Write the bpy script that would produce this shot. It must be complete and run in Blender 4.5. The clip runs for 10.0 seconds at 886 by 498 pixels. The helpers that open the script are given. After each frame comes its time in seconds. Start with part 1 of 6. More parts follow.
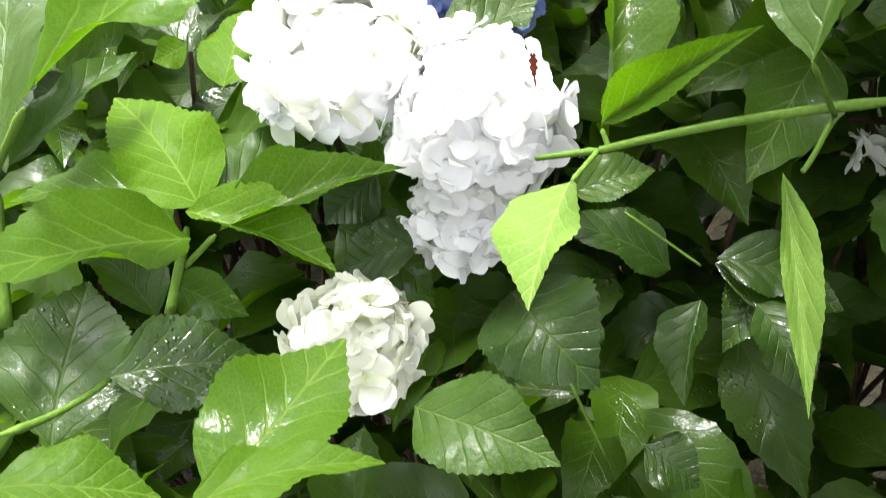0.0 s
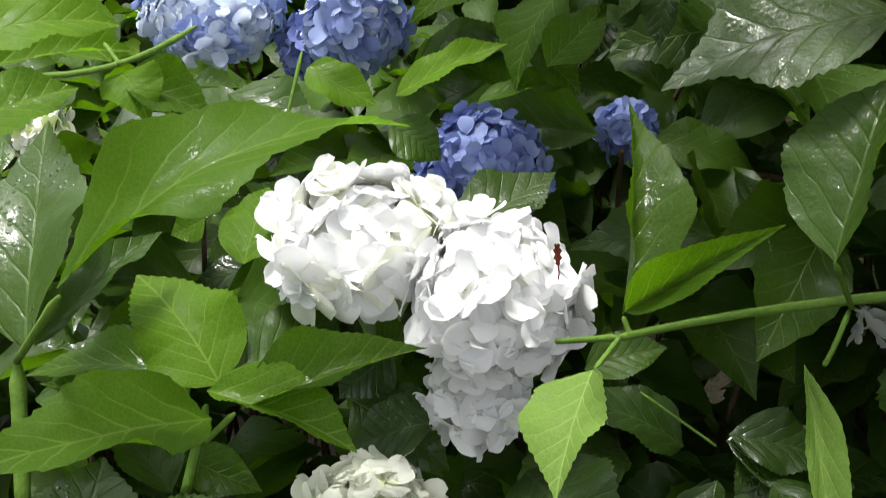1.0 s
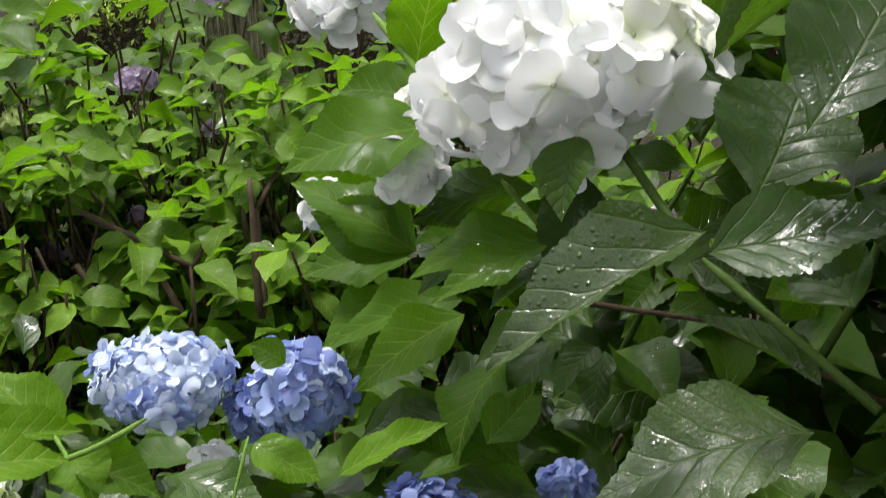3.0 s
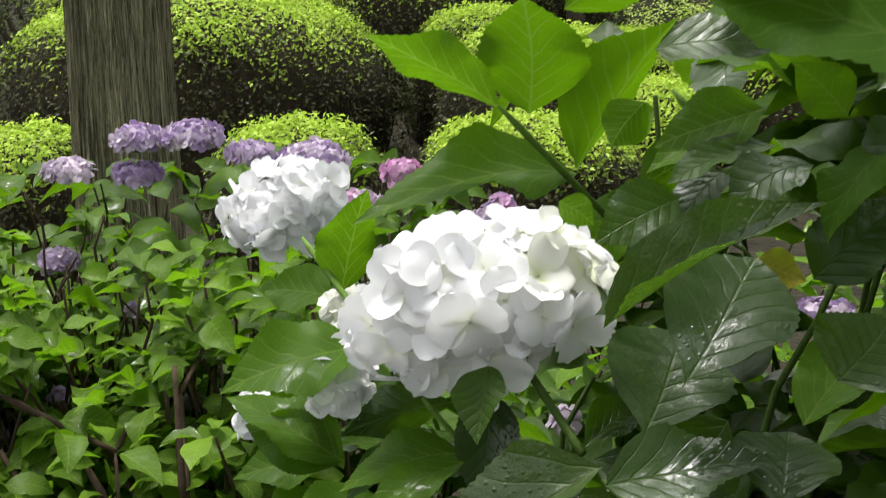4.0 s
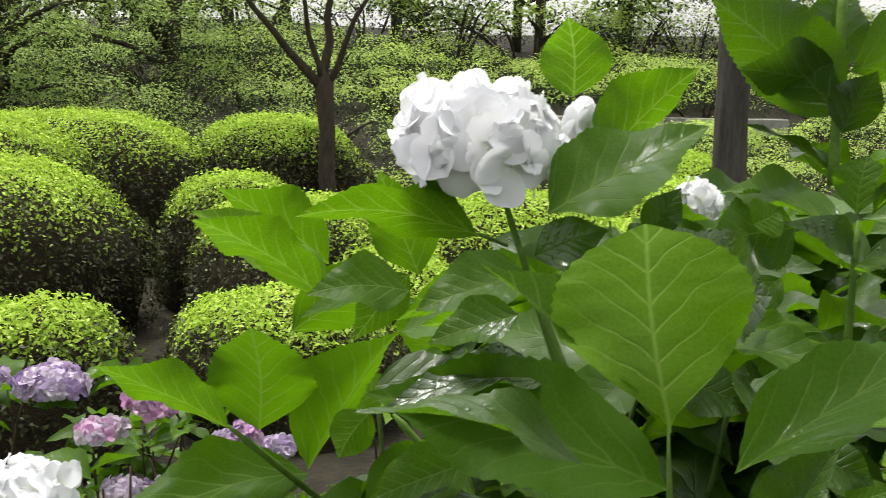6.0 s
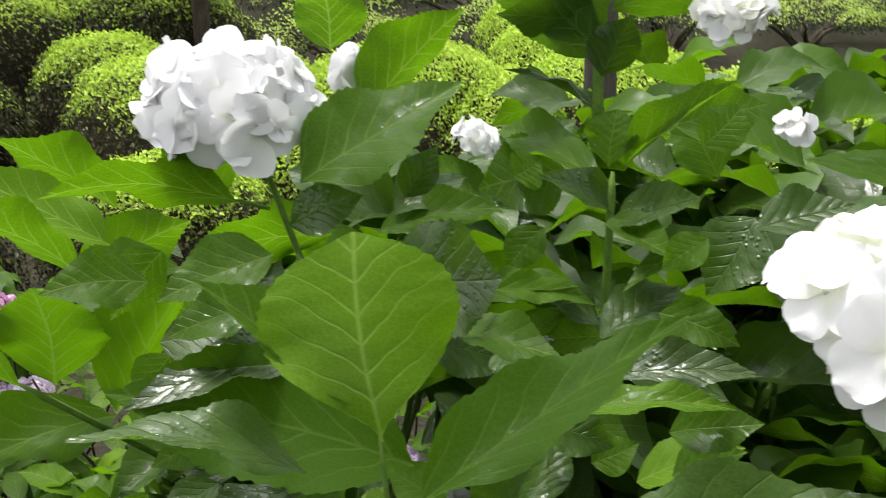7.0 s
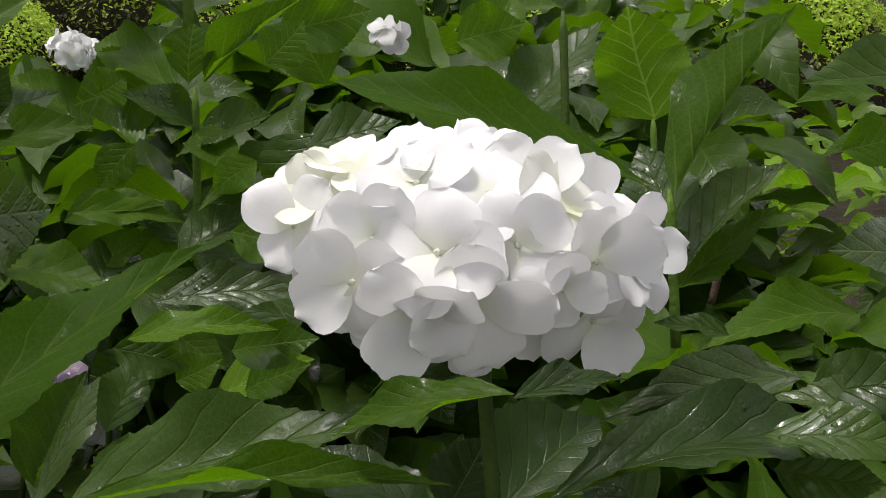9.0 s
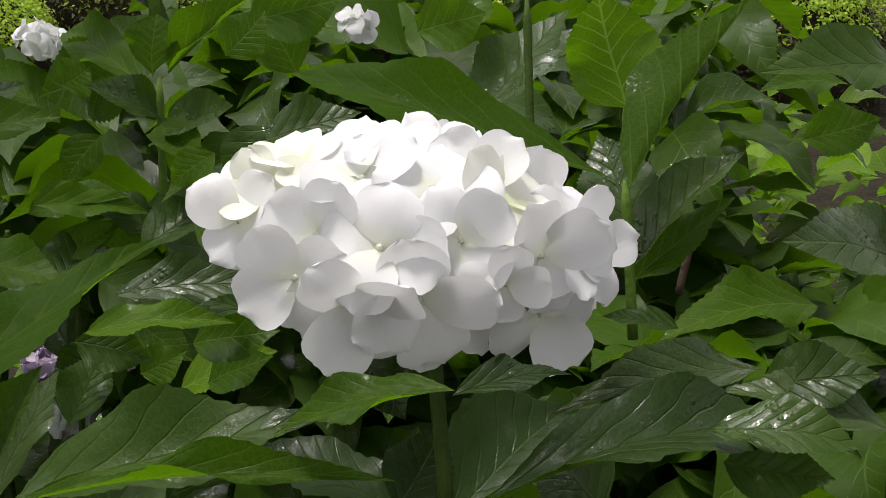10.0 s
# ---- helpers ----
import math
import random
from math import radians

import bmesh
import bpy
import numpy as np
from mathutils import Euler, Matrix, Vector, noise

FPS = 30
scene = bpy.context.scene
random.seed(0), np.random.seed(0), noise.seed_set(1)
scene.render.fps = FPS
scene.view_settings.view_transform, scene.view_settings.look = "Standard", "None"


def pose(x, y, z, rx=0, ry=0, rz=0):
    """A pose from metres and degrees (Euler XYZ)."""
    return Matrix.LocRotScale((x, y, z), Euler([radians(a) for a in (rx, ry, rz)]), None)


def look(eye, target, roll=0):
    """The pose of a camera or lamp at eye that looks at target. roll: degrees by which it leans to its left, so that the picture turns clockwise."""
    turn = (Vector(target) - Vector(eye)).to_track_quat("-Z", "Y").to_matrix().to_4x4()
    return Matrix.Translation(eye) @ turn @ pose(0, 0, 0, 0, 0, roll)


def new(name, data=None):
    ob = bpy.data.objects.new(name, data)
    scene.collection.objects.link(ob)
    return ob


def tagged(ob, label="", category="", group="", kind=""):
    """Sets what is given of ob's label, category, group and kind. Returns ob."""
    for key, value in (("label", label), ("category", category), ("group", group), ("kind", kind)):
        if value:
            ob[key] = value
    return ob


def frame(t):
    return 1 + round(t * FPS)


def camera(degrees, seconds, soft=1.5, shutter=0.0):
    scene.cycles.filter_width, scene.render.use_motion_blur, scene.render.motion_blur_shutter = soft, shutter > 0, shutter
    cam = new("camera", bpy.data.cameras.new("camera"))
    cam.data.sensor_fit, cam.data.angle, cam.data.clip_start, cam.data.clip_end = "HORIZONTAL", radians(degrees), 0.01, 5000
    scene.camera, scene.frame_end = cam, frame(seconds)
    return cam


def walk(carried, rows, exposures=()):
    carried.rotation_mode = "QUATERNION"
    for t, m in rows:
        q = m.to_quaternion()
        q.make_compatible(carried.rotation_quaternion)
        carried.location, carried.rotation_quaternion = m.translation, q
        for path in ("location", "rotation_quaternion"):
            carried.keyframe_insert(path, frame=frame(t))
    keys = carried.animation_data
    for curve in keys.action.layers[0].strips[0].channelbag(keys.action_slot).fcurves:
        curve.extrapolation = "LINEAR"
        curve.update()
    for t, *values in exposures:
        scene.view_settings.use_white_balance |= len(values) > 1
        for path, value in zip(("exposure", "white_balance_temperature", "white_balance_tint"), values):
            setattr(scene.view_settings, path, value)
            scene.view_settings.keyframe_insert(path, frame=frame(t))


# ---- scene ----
cam = camera(39.65, 10.0, soft=0.6, shutter=0.25)
PATH = [
    (0, (0.0237, 0.0753, 1.2869), (-0.1778, 1.5924, -0.0007), -3.16),
    (0.5, (0.0083, 0.0800, 1.3001), (-0.1798, 1.6700, 0.1015), -2.25),
    (1, (-0.0016, 0.0808, 1.3139), (-0.1690, 1.7343, 0.2012), -1.63),
    (1.5, (-0.0041, 0.0798, 1.3335), (-0.1570, 1.7869, 0.3027), -1.00),
    (2, (-0.0012, 0.0813, 1.3480), (-0.1454, 1.8431, 0.4123), -0.95),
    (2.5, (0.0064, 0.0872, 1.3724), (-0.1265, 1.8952, 0.5277), -1.27),
    (2.7, (0.0088, 0.0918, 1.3791), (-0.1152, 1.9205, 0.5787), -1.42),
    (3.8, (-0.0007, 0.0515, 1.4479), (0.0176, 1.9780, 0.9111), -0.01),
    (4, (0.0006, 0.0215, 1.4688), (0.0489, 1.9577, 0.9700), -0.27),
    (4.5, (0.0009, -0.0012, 1.5140), (0.1245, 1.9534, 1.1089), -0.31),
    (5, (0.0000, 0.0000, 1.5500), (0.2065, 1.9646, 1.2371), -0.00),
    (5.2, (0.0037, 0.0008, 1.5690), (0.2462, 1.9661, 1.2882), 0.03),
    (6.3, (0.0414, 0.0006, 1.6424), (0.5403, 1.9182, 1.3705), 0.63),
    (6.5, (0.0634, 0.0030, 1.6609), (0.5867, 1.9032, 1.3213), -0.07),
    (7, (0.1165, 0.0003, 1.7001), (0.7034, 1.8408, 1.1821), -0.81),
    (7.5, (0.1616, -0.0066, 1.7229), (0.8348, 1.7722, 1.1043), -1.65),
    (8, (0.1899, -0.0229, 1.7206), (0.9678, 1.7008, 1.0698), -0.99),
    (8.5, (0.2237, -0.0360, 1.7327), (1.0541, 1.6379, 1.0196), -0.85),
    (9, (0.2181, -0.0425, 1.7236), (1.1403, 1.5857, 1.0174), 0.30),
    (9.5, (0.2258, -0.0458, 1.7269), (1.1575, 1.5688, 1.0022), 0.39),
    (10, (0.2381, -0.0495, 1.7268), (1.1578, 1.5691, 0.9959), 0.04),
]
# seconds, stops, white balance
EXPOSURES = [(0.0, 2.88, 6500, 10), (0.4, 2.27, 6500, 10), (0.8, 1.89, 6500, 10), (1.2, 1.67, 6500, 10), (1.6, 1.54, 6500, 10), (2.1, 1.59, 6500, 10), (2.7, 1.71, 6500, 10),
             (3.8, 1.67, 6500, 10), (4.2, 1.54, 6500, 10), (4.6, 1.47, 6500, 10), (5.0, 1.56, 6500, 10), (5.3, 1.66, 6500, 10), (6.3, 1.68, 6500, 10), (7.0, 1.80, 6500, 10),
             (7.5, 1.66, 6500, 11), (8.3, 1.10, 6600, 13), (9.0, 0.91, 6650, 14), (10.0, 0.90, 6650, 14)]
walk(cam, [(t, look(eye, target, roll)) for t, eye, target, roll in PATH], EXPOSURES)
SKY, SUN = 0.092, 1.5

# ---------------------------------------------------------------- world and light
world = bpy.data.worlds.new("overcast_sky")
scene.world = world
world.use_nodes = True
wn = world.node_tree.nodes
sky = wn.new("ShaderNodeTexSky")
sky.sky_type = "NISHITA"
sky.sun_disc = False
sky.sun_elevation, sky.sun_rotation = radians(64), radians(-18)
sky.air_density, sky.dust_density, sky.ozone_density = 1.6, 4.0, 0.6
# cloud cover takes most of the blue out of the sky
cloud = wn.new("ShaderNodeHueSaturation")
cloud.inputs["Saturation"].default_value = 0.12
world.node_tree.links.new(sky.outputs[0], cloud.inputs["Color"])
world.node_tree.links.new(cloud.outputs[0], wn["Background"].inputs["Color"])
wn["Background"].inputs["Strength"].default_value = SKY
sun = new("sun", bpy.data.lights.new("sun", "SUN"))
sun.data.energy, sun.data.angle, sun.data.color = SUN, radians(12), (1.0, 0.97, 0.92)
sun.matrix_world = look((0, 0, 0), (0.15, -0.18, -1.0))


# ---------------------------------------------------------------- materials
def material(name):
    m = bpy.data.materials.new(name)
    m.use_nodes = True
    return m, m.node_tree.nodes, m.node_tree.links, m.node_tree.nodes["Principled BSDF"]


def node(ns, kind, **values):
    n = ns.new("ShaderNode" + kind)
    for k, v in values.items():
        if k in n.inputs:
            n.inputs[k].default_value = v
    return n


def calc(ns, ln, op, a, b=None, c=None, clamp=False):
    n = ns.new("ShaderNodeMath")
    n.operation, n.use_clamp = op, clamp
    for i, v in enumerate((a, b, c)):
        if v is None:
            continue
        if isinstance(v, (int, float)):
            n.inputs[i].default_value = v
        else:
            ln.new(v, n.inputs[i])
    return n.outputs[0]


def mixed(ns, ln, fac, a, b, mode="MIX"):
    n = ns.new("ShaderNodeMix")
    n.data_type, n.blend_type = "RGBA", mode
    for i, v in ((0, fac), (6, a), (7, b)):
        if isinstance(v, (int, float)):
            n.inputs[i].default_value = v
        elif isinstance(v, tuple):
            n.inputs[i].default_value = (*v, 1)
        else:
            ln.new(v, n.inputs[i])
    return n.outputs[2]


def ramp(ns, ln, value, *stops):
    n = ns.new("ShaderNodeValToRGB")
    el = n.color_ramp.elements
    while len(el) < len(stops):
        el.new(0.5)
    for e, (p, c) in zip(el, stops):
        e.position, e.color = p, (*c, 1)
    ln.new(value, n.inputs[0])
    return n.outputs[0]


def leaf_material(name, dark, mid, light, vein, rough=0.3, glow=0.3, wet=0.5, island=False, pucker=0.3):
    """A hydrangea leaf: quilted between its veins, wet, letting some light through."""
    m, ns, ln, b = material(name)
    ribbed = 1.0 if wet > 0.3 else 0.55
    uv = ns.new("ShaderNodeUVMap")
    sep = ns.new("ShaderNodeSeparateXYZ")
    ln.new(uv.outputs[0], sep.inputs[0])
    x = calc(ns, ln, "ABSOLUTE", calc(ns, ln, "SUBTRACT", sep.outputs[0], 0.5))
    y = sep.outputs[1]
    # side veins run forward from the midrib, no two quite alike
    geo = ns.new("ShaderNodeNewGeometry")
    if island:
        rnd = ns.new("ShaderNodeNewGeometry").outputs["Random Per Island"]
    else:
        rnd = ns.new("ShaderNodeObjectInfo").outputs["Random"]
    stray = node(ns, "TexNoise", Scale=32.0, Detail=2.0)
    ln.new(geo.outputs["Position"], stray.inputs["Vector"])
    bend = calc(ns, ln, "ADD", calc(ns, ln, "MULTIPLY", x, 0.85), calc(ns, ln, "MULTIPLY", calc(ns, ln, "MULTIPLY", x, x), -0.45))
    way = calc(ns, ln, "ADD", calc(ns, ln, "SUBTRACT", y, bend), calc(ns, ln, "MULTIPLY", stray.outputs[0], 0.13))
    way = calc(ns, ln, "ADD", way, rnd)
    wave = calc(ns, ln, "FRACT", calc(ns, ln, "MULTIPLY", way, 7.0))
    off = calc(ns, ln, "ABSOLUTE", calc(ns, ln, "SUBTRACT", wave, 0.5))
    side = calc(ns, ln, "SUBTRACT", 1.0, calc(ns, ln, "MULTIPLY", off, calc(ns, ln, "ADD", 9.0, calc(ns, ln, "MULTIPLY", x, 26.0))), clamp=True)
    rib = calc(ns, ln, "SUBTRACT", 1.0, calc(ns, ln, "MULTIPLY", x, 55.0), clamp=True)
    fade = calc(ns, ln, "SUBTRACT", 1.0, calc(ns, ln, "MULTIPLY", x, 1.9), clamp=True)
    veins = calc(ns, ln, "MAXIMUM", calc(ns, ln, "MULTIPLY", side, calc(ns, ln, "MULTIPLY", fade, 1.0)), rib)
    # fine net between them
    net = ns.new("ShaderNodeTexVoronoi")
    net.feature = "DISTANCE_TO_EDGE"
    net.inputs["Scale"].default_value = 340.0
    ln.new(geo.outputs["Position"], net.inputs["Vector"])
    mesh_line = calc(ns, ln, "SUBTRACT", 1.0, calc(ns, ln, "MULTIPLY", net.outputs["Distance"], 9.0), clamp=True)
    blot = node(ns, "TexNoise", Scale=34.0, Detail=3.0)
    ln.new(geo.outputs["Position"], blot.inputs["Vector"])
    fine = node(ns, "TexNoise", Scale=420.0, Detail=2.0)
    ln.new(geo.outputs["Position"], fine.inputs["Vector"])
    base = ramp(ns, ln, rnd, (0.0, dark), (0.55, mid), (1.0, light))
    base = mixed(ns, ln, calc(ns, ln, "MULTIPLY", blot.outputs[0], 0.55), base, tuple(0.62 * c for c in mid))
    base = mixed(ns, ln, calc(ns, ln, "MULTIPLY", fine.outputs[0], 0.28), base, light)
    base = mixed(ns, ln, calc(ns, ln, "MULTIPLY", mesh_line, 0.22), base, vein)
    col = mixed(ns, ln, calc(ns, ln, "MULTIPLY", veins, 0.46), base, vein)
    ln.new(col, b.inputs["Base Color"])
    # water film and standing drops
    film = node(ns, "TexNoise", Scale=18.0, Detail=2.0)
    ln.new(geo.outputs["Position"], film.inputs["Vector"])
    drop = node(ns, "TexVoronoi", Scale=225.0, Randomness=1.0)
    ln.new(geo.outputs["Position"], drop.inputs["Vector"])
    where = calc(ns, ln, "MULTIPLY", calc(ns, ln, "SUBTRACT", film.outputs[0], 0.52, clamp=True), 8.0, clamp=True)
    bead = calc(ns, ln, "MULTIPLY", calc(ns, ln, "SUBTRACT", 0.34, drop.outputs["Distance"], clamp=True), where)
    ln.new(calc(ns, ln, "ADD", rough, calc(ns, ln, "MULTIPLY", film.outputs[0], 0.40)), b.inputs["Roughness"])
    b.inputs["Specular IOR Level"].default_value = 0.06 + 0.28 * wet
    sheet = calc(ns, ln, "MULTIPLY", where, 2.0 * wet)
    ln.new(calc(ns, ln, "ADD", calc(ns, ln, "ADD", sheet, 0.25 * wet), calc(ns, ln, "MULTIPLY", bead, 3.2 if wet > 0.15 else 0.6), clamp=True), b.inputs["Coat Weight"])
    b.inputs["Coat Roughness"].default_value = 0.11
    pillow = calc(ns, ln, "POWER", off, 0.6)
    relief = calc(ns, ln, "ADD", calc(ns, ln, "MULTIPLY", pillow, 0.85 * pucker * ribbed), calc(ns, ln, "MULTIPLY", veins, -0.28 * ribbed))
    relief = calc(ns, ln, "ADD", relief, calc(ns, ln, "MULTIPLY", blot.outputs[0], 2.4 * pucker))
    relief = calc(ns, ln, "ADD", relief, calc(ns, ln, "MULTIPLY", mesh_line, -0.018))
    relief = calc(ns, ln, "ADD", relief, calc(ns, ln, "MULTIPLY", bead, 1.7 if wet > 0.15 else 0.3))
    relief = calc(ns, ln, "ADD", relief, calc(ns, ln, "MULTIPLY", fine.outputs[0], 0.10 + 0.25 * wet))
    bump = node(ns, "Bump", Strength=0.8, Distance=0.0020)
    ln.new(relief, bump.inputs["Height"])
    ln.new(bump.outputs[0], b.inputs["Normal"])
    ln.new(bump.outputs[0], b.inputs["Coat Normal"])
    thin = ns.new("ShaderNodeBsdfTranslucent")
    lit = mixed(ns, ln, 0.7, base, (0.158, 0.365, 0.002))
    ln.new(mixed(ns, ln, calc(ns, ln, "MULTIPLY", veins, 0.55), lit, tuple(min(0.9, 1.7 * c) for c in vein)), thin.inputs[0])
    mix = ns.new("ShaderNodeMixShader")
    mix.inputs[0].default_value = glow
    ln.new(b.outputs[0], mix.inputs[1])
    ln.new(thin.outputs[0], mix.inputs[2])
    ln.new(mix.outputs[0], ns["Material Output"].inputs["Surface"])
    return m


def petal_material(name, main, other, heart, rough=0.55, glow=0.3):
    """A thin bract, coloured towards its eye, faintly veined."""
    m, ns, ln, b = material(name)
    uv = ns.new("ShaderNodeUVMap")
    sep = ns.new("ShaderNodeSeparateXYZ")
    ln.new(uv.outputs[0], sep.inputs[0])
    rnd = ns.new("ShaderNodeObjectInfo").outputs["Random"]
    geo = ns.new("ShaderNodeNewGeometry")
    blot = node(ns, "TexNoise", Scale=60.0, Detail=3.0)
    ln.new(geo.outputs["Position"], blot.inputs["Vector"])
    f = calc(ns, ln, "ADD", calc(ns, ln, "MULTIPLY", rnd, 0.75), calc(ns, ln, "MULTIPLY", blot.outputs[0], 0.35), clamp=True)
    col = mixed(ns, ln, f, main, other)
    eye = calc(ns, ln, "SUBTRACT", 1.0, calc(ns, ln, "MULTIPLY", sep.outputs[1], 2.6), clamp=True)
    col = mixed(ns, ln, calc(ns, ln, "MULTIPLY", eye, 0.6), col, heart)
    ray = calc(ns, ln, "ABSOLUTE", calc(ns, ln, "SUBTRACT", calc(ns, ln, "FRACT", calc(ns, ln, "MULTIPLY", sep.outputs[0], 9.0)), 0.5))
    line = calc(ns, ln, "SUBTRACT", 1.0, calc(ns, ln, "MULTIPLY", ray, 6.0), clamp=True)
    col = mixed(ns, ln, calc(ns, ln, "MULTIPLY", line, 0.05), col, tuple(0.82 * c for c in other))
    ln.new(col, b.inputs["Base Color"])
    b.inputs["Roughness"].default_value = rough
    b.inputs["Specular IOR Level"].default_value = 0.35
    bump = node(ns, "Bump", Strength=0.5, Distance=0.0009)
    ln.new(calc(ns, ln, "ADD", calc(ns, ln, "MULTIPLY", ray, 0.05), blot.outputs[0]), bump.inputs["Height"])
    ln.new(bump.outputs[0], b.inputs["Normal"])
    thin = ns.new("ShaderNodeBsdfTranslucent")
    ln.new(col, thin.inputs[0])
    mix = ns.new("ShaderNodeMixShader")
    mix.inputs[0].default_value = glow
    ln.new(b.outputs[0], mix.inputs[1])
    ln.new(thin.outputs[0], mix.inputs[2])
    ln.new(mix.outputs[0], ns["Material Output"].inputs["Surface"])
    return m


def plain_material(name, c1, c2, scale, rough=0.8, bump_size=0.01, stretch=(1, 1, 1), detail=6.0, island=0.0, hard=2.6):
    """Noise-mottled surface for soil, stems, bark and stone."""
    m, ns, ln, b = material(name)
    tc = ns.new("ShaderNodeTexCoord")
    mp = ns.new("ShaderNodeMapping")
    mp.inputs["Scale"].default_value = stretch
    ln.new(tc.outputs["Object"], mp.inputs["Vector"])
    n1 = node(ns, "TexNoise", Scale=scale, Detail=detail, Roughness=0.65)
    ln.new(mp.outputs[0], n1.inputs["Vector"])
    n2 = node(ns, "TexNoise", Scale=scale * 6.3, Detail=3.0)
    ln.new(mp.outputs[0], n2.inputs["Vector"])
    f = calc(ns, ln, "ADD", calc(ns, ln, "MULTIPLY", n1.outputs[0], 0.65), calc(ns, ln, "MULTIPLY", n2.outputs[0], 0.35))
    f = calc(ns, ln, "MULTIPLY_ADD", f, hard, 0.5 - 0.5 * hard, clamp=True)
    col = mixed(ns, ln, f, c1, c2)
    if island:
        r = ns.new("ShaderNodeNewGeometry").outputs["Random Per Island"]
        col = mixed(ns, ln, calc(ns, ln, "MULTIPLY", r, island), col, tuple(1.6 * c for c in c2))
    ln.new(col, b.inputs["Base Color"])
    b.inputs["Roughness"].default_value = rough
    b.inputs["Specular IOR Level"].default_value = 0.5 if rough < 0.6 else 0.12
    bp = node(ns, "Bump", Strength=0.8, Distance=bump_size)
    ln.new(f, bp.inputs["Height"])
    ln.new(bp.outputs[0], b.inputs["Normal"])
    return m


def sprig_material(name, old, fresh, tip, glow=0.25, rough=0.5):
    """Small shrub leaves, each of its own shade."""
    m, ns, ln, b = material(name)
    r = ns.new("ShaderNodeNewGeometry").outputs["Random Per Island"]
    col = ramp(ns, ln, r, (0.0, old), (0.5, fresh), (1.0, tip))
    geo = ns.new("ShaderNodeNewGeometry")
    big = node(ns, "TexNoise", Scale=3.0, Detail=3.0)
    ln.new(geo.outputs["Position"], big.inputs["Vector"])
    col = mixed(ns, ln, calc(ns, ln, "MULTIPLY", big.outputs[0], 0.5), col, tuple(0.7 * c for c in old))
    ln.new(col, b.inputs["Base Color"])
    b.inputs["Roughness"].default_value = rough
    b.inputs["Specular IOR Level"].default_value = 0.2
    thin = ns.new("ShaderNodeBsdfTranslucent")
    ln.new(col, thin.inputs[0])
    mix = ns.new("ShaderNodeMixShader")
    mix.inputs[0].default_value = glow
    ln.new(b.outputs[0], mix.inputs[1])
    ln.new(thin.outputs[0], mix.inputs[2])
    ln.new(mix.outputs[0], ns["Material Output"].inputs["Surface"])
    return m


LEAF = leaf_material("leaf_green", (0.022, 0.053, 0.003), (0.034, 0.082, 0.004), (0.054, 0.120, 0.005), (0.16, 0.25, 0.04), rough=0.36, glow=0.40, wet=0.11, pucker=0.40)
LEAF_WET = leaf_material("leaf_wet_dark", (0.015, 0.036, 0.004), (0.023, 0.053, 0.005), (0.036, 0.075, 0.007), (0.095, 0.155, 0.035), rough=0.30, glow=0.24, wet=0.34, pucker=0.40)
# dark old leaves; also used where leaves low in the bush are shaded
LEAF_DARK = leaf_material("leaf_old_shaded", (0.009, 0.023, 0.003), (0.015, 0.036, 0.004), (0.023, 0.051, 0.005), (0.055, 0.095, 0.020), rough=0.28, glow=0.14, wet=0.36, pucker=0.38)
LEAF_SOAKED = leaf_material("leaf_soaked", (0.018, 0.036, 0.006), (0.026, 0.052, 0.008), (0.038, 0.072, 0.011), (0.11, 0.16, 0.05), rough=0.26, glow=0.16, wet=0.58, pucker=0.46)
LEAF_MATT = leaf_material("leaf_matt", (0.020, 0.052, 0.003), (0.026, 0.068, 0.003), (0.041, 0.092, 0.005), (0.11, 0.18, 0.03), rough=0.45, glow=0.42, wet=0.02, pucker=0.34)
LEAF_YOUNG = leaf_material("leaf_young", (0.052, 0.122, 0.004), (0.074, 0.164, 0.005), (0.104, 0.210, 0.009), (0.25, 0.37, 0.07), rough=0.36, glow=0.44, wet=0.10, pucker=0.36)
LEAF_PALE = leaf_material("leaf_pale_underside", (0.12, 0.21, 0.035), (0.145, 0.245, 0.045), (0.18, 0.29, 0.06), (0.30, 0.42, 0.13), rough=0.5, glow=0.30, wet=0.08)
LEAF_YELLOW = leaf_material("leaf_yellowing", (0.30, 0.25, 0.025), (0.34, 0.28, 0.03), (0.38, 0.32, 0.05), (0.45, 0.4, 0.1), rough=0.45, glow=0.3, wet=0.1)
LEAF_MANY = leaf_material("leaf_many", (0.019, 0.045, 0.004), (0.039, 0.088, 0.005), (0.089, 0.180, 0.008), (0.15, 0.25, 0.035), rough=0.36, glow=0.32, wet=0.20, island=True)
# shade and sun put into the leaf colour: inner filling dark, far bushes bright
LEAF_SHADED = leaf_material("leaf_shaded_many", (0.010, 0.023, 0.002), (0.019, 0.048, 0.002), (0.053, 0.118, 0.005), (0.10, 0.16, 0.03), rough=0.32, glow=0.28, wet=0.28, island=True)
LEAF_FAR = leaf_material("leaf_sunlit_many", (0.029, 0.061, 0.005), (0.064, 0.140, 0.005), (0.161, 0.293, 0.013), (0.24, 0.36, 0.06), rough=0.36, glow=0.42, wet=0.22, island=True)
WHITE = petal_material("petal_white", (0.86, 0.86, 0.855), (0.80, 0.80, 0.82), (0.76, 0.80, 0.58), glow=0.28)
CREAM = petal_material("petal_cream", (0.85, 0.85, 0.79), (0.80, 0.81, 0.70), (0.60, 0.69, 0.30), glow=0.28)
ICE = petal_material("petal_ice_blue", (0.44, 0.52, 0.74), (0.68, 0.74, 0.82), (0.30, 0.33, 0.60))
BLUE = petal_material("petal_blue", (0.12, 0.16, 0.44), (0.30, 0.37, 0.66), (0.09, 0.08, 0.34))
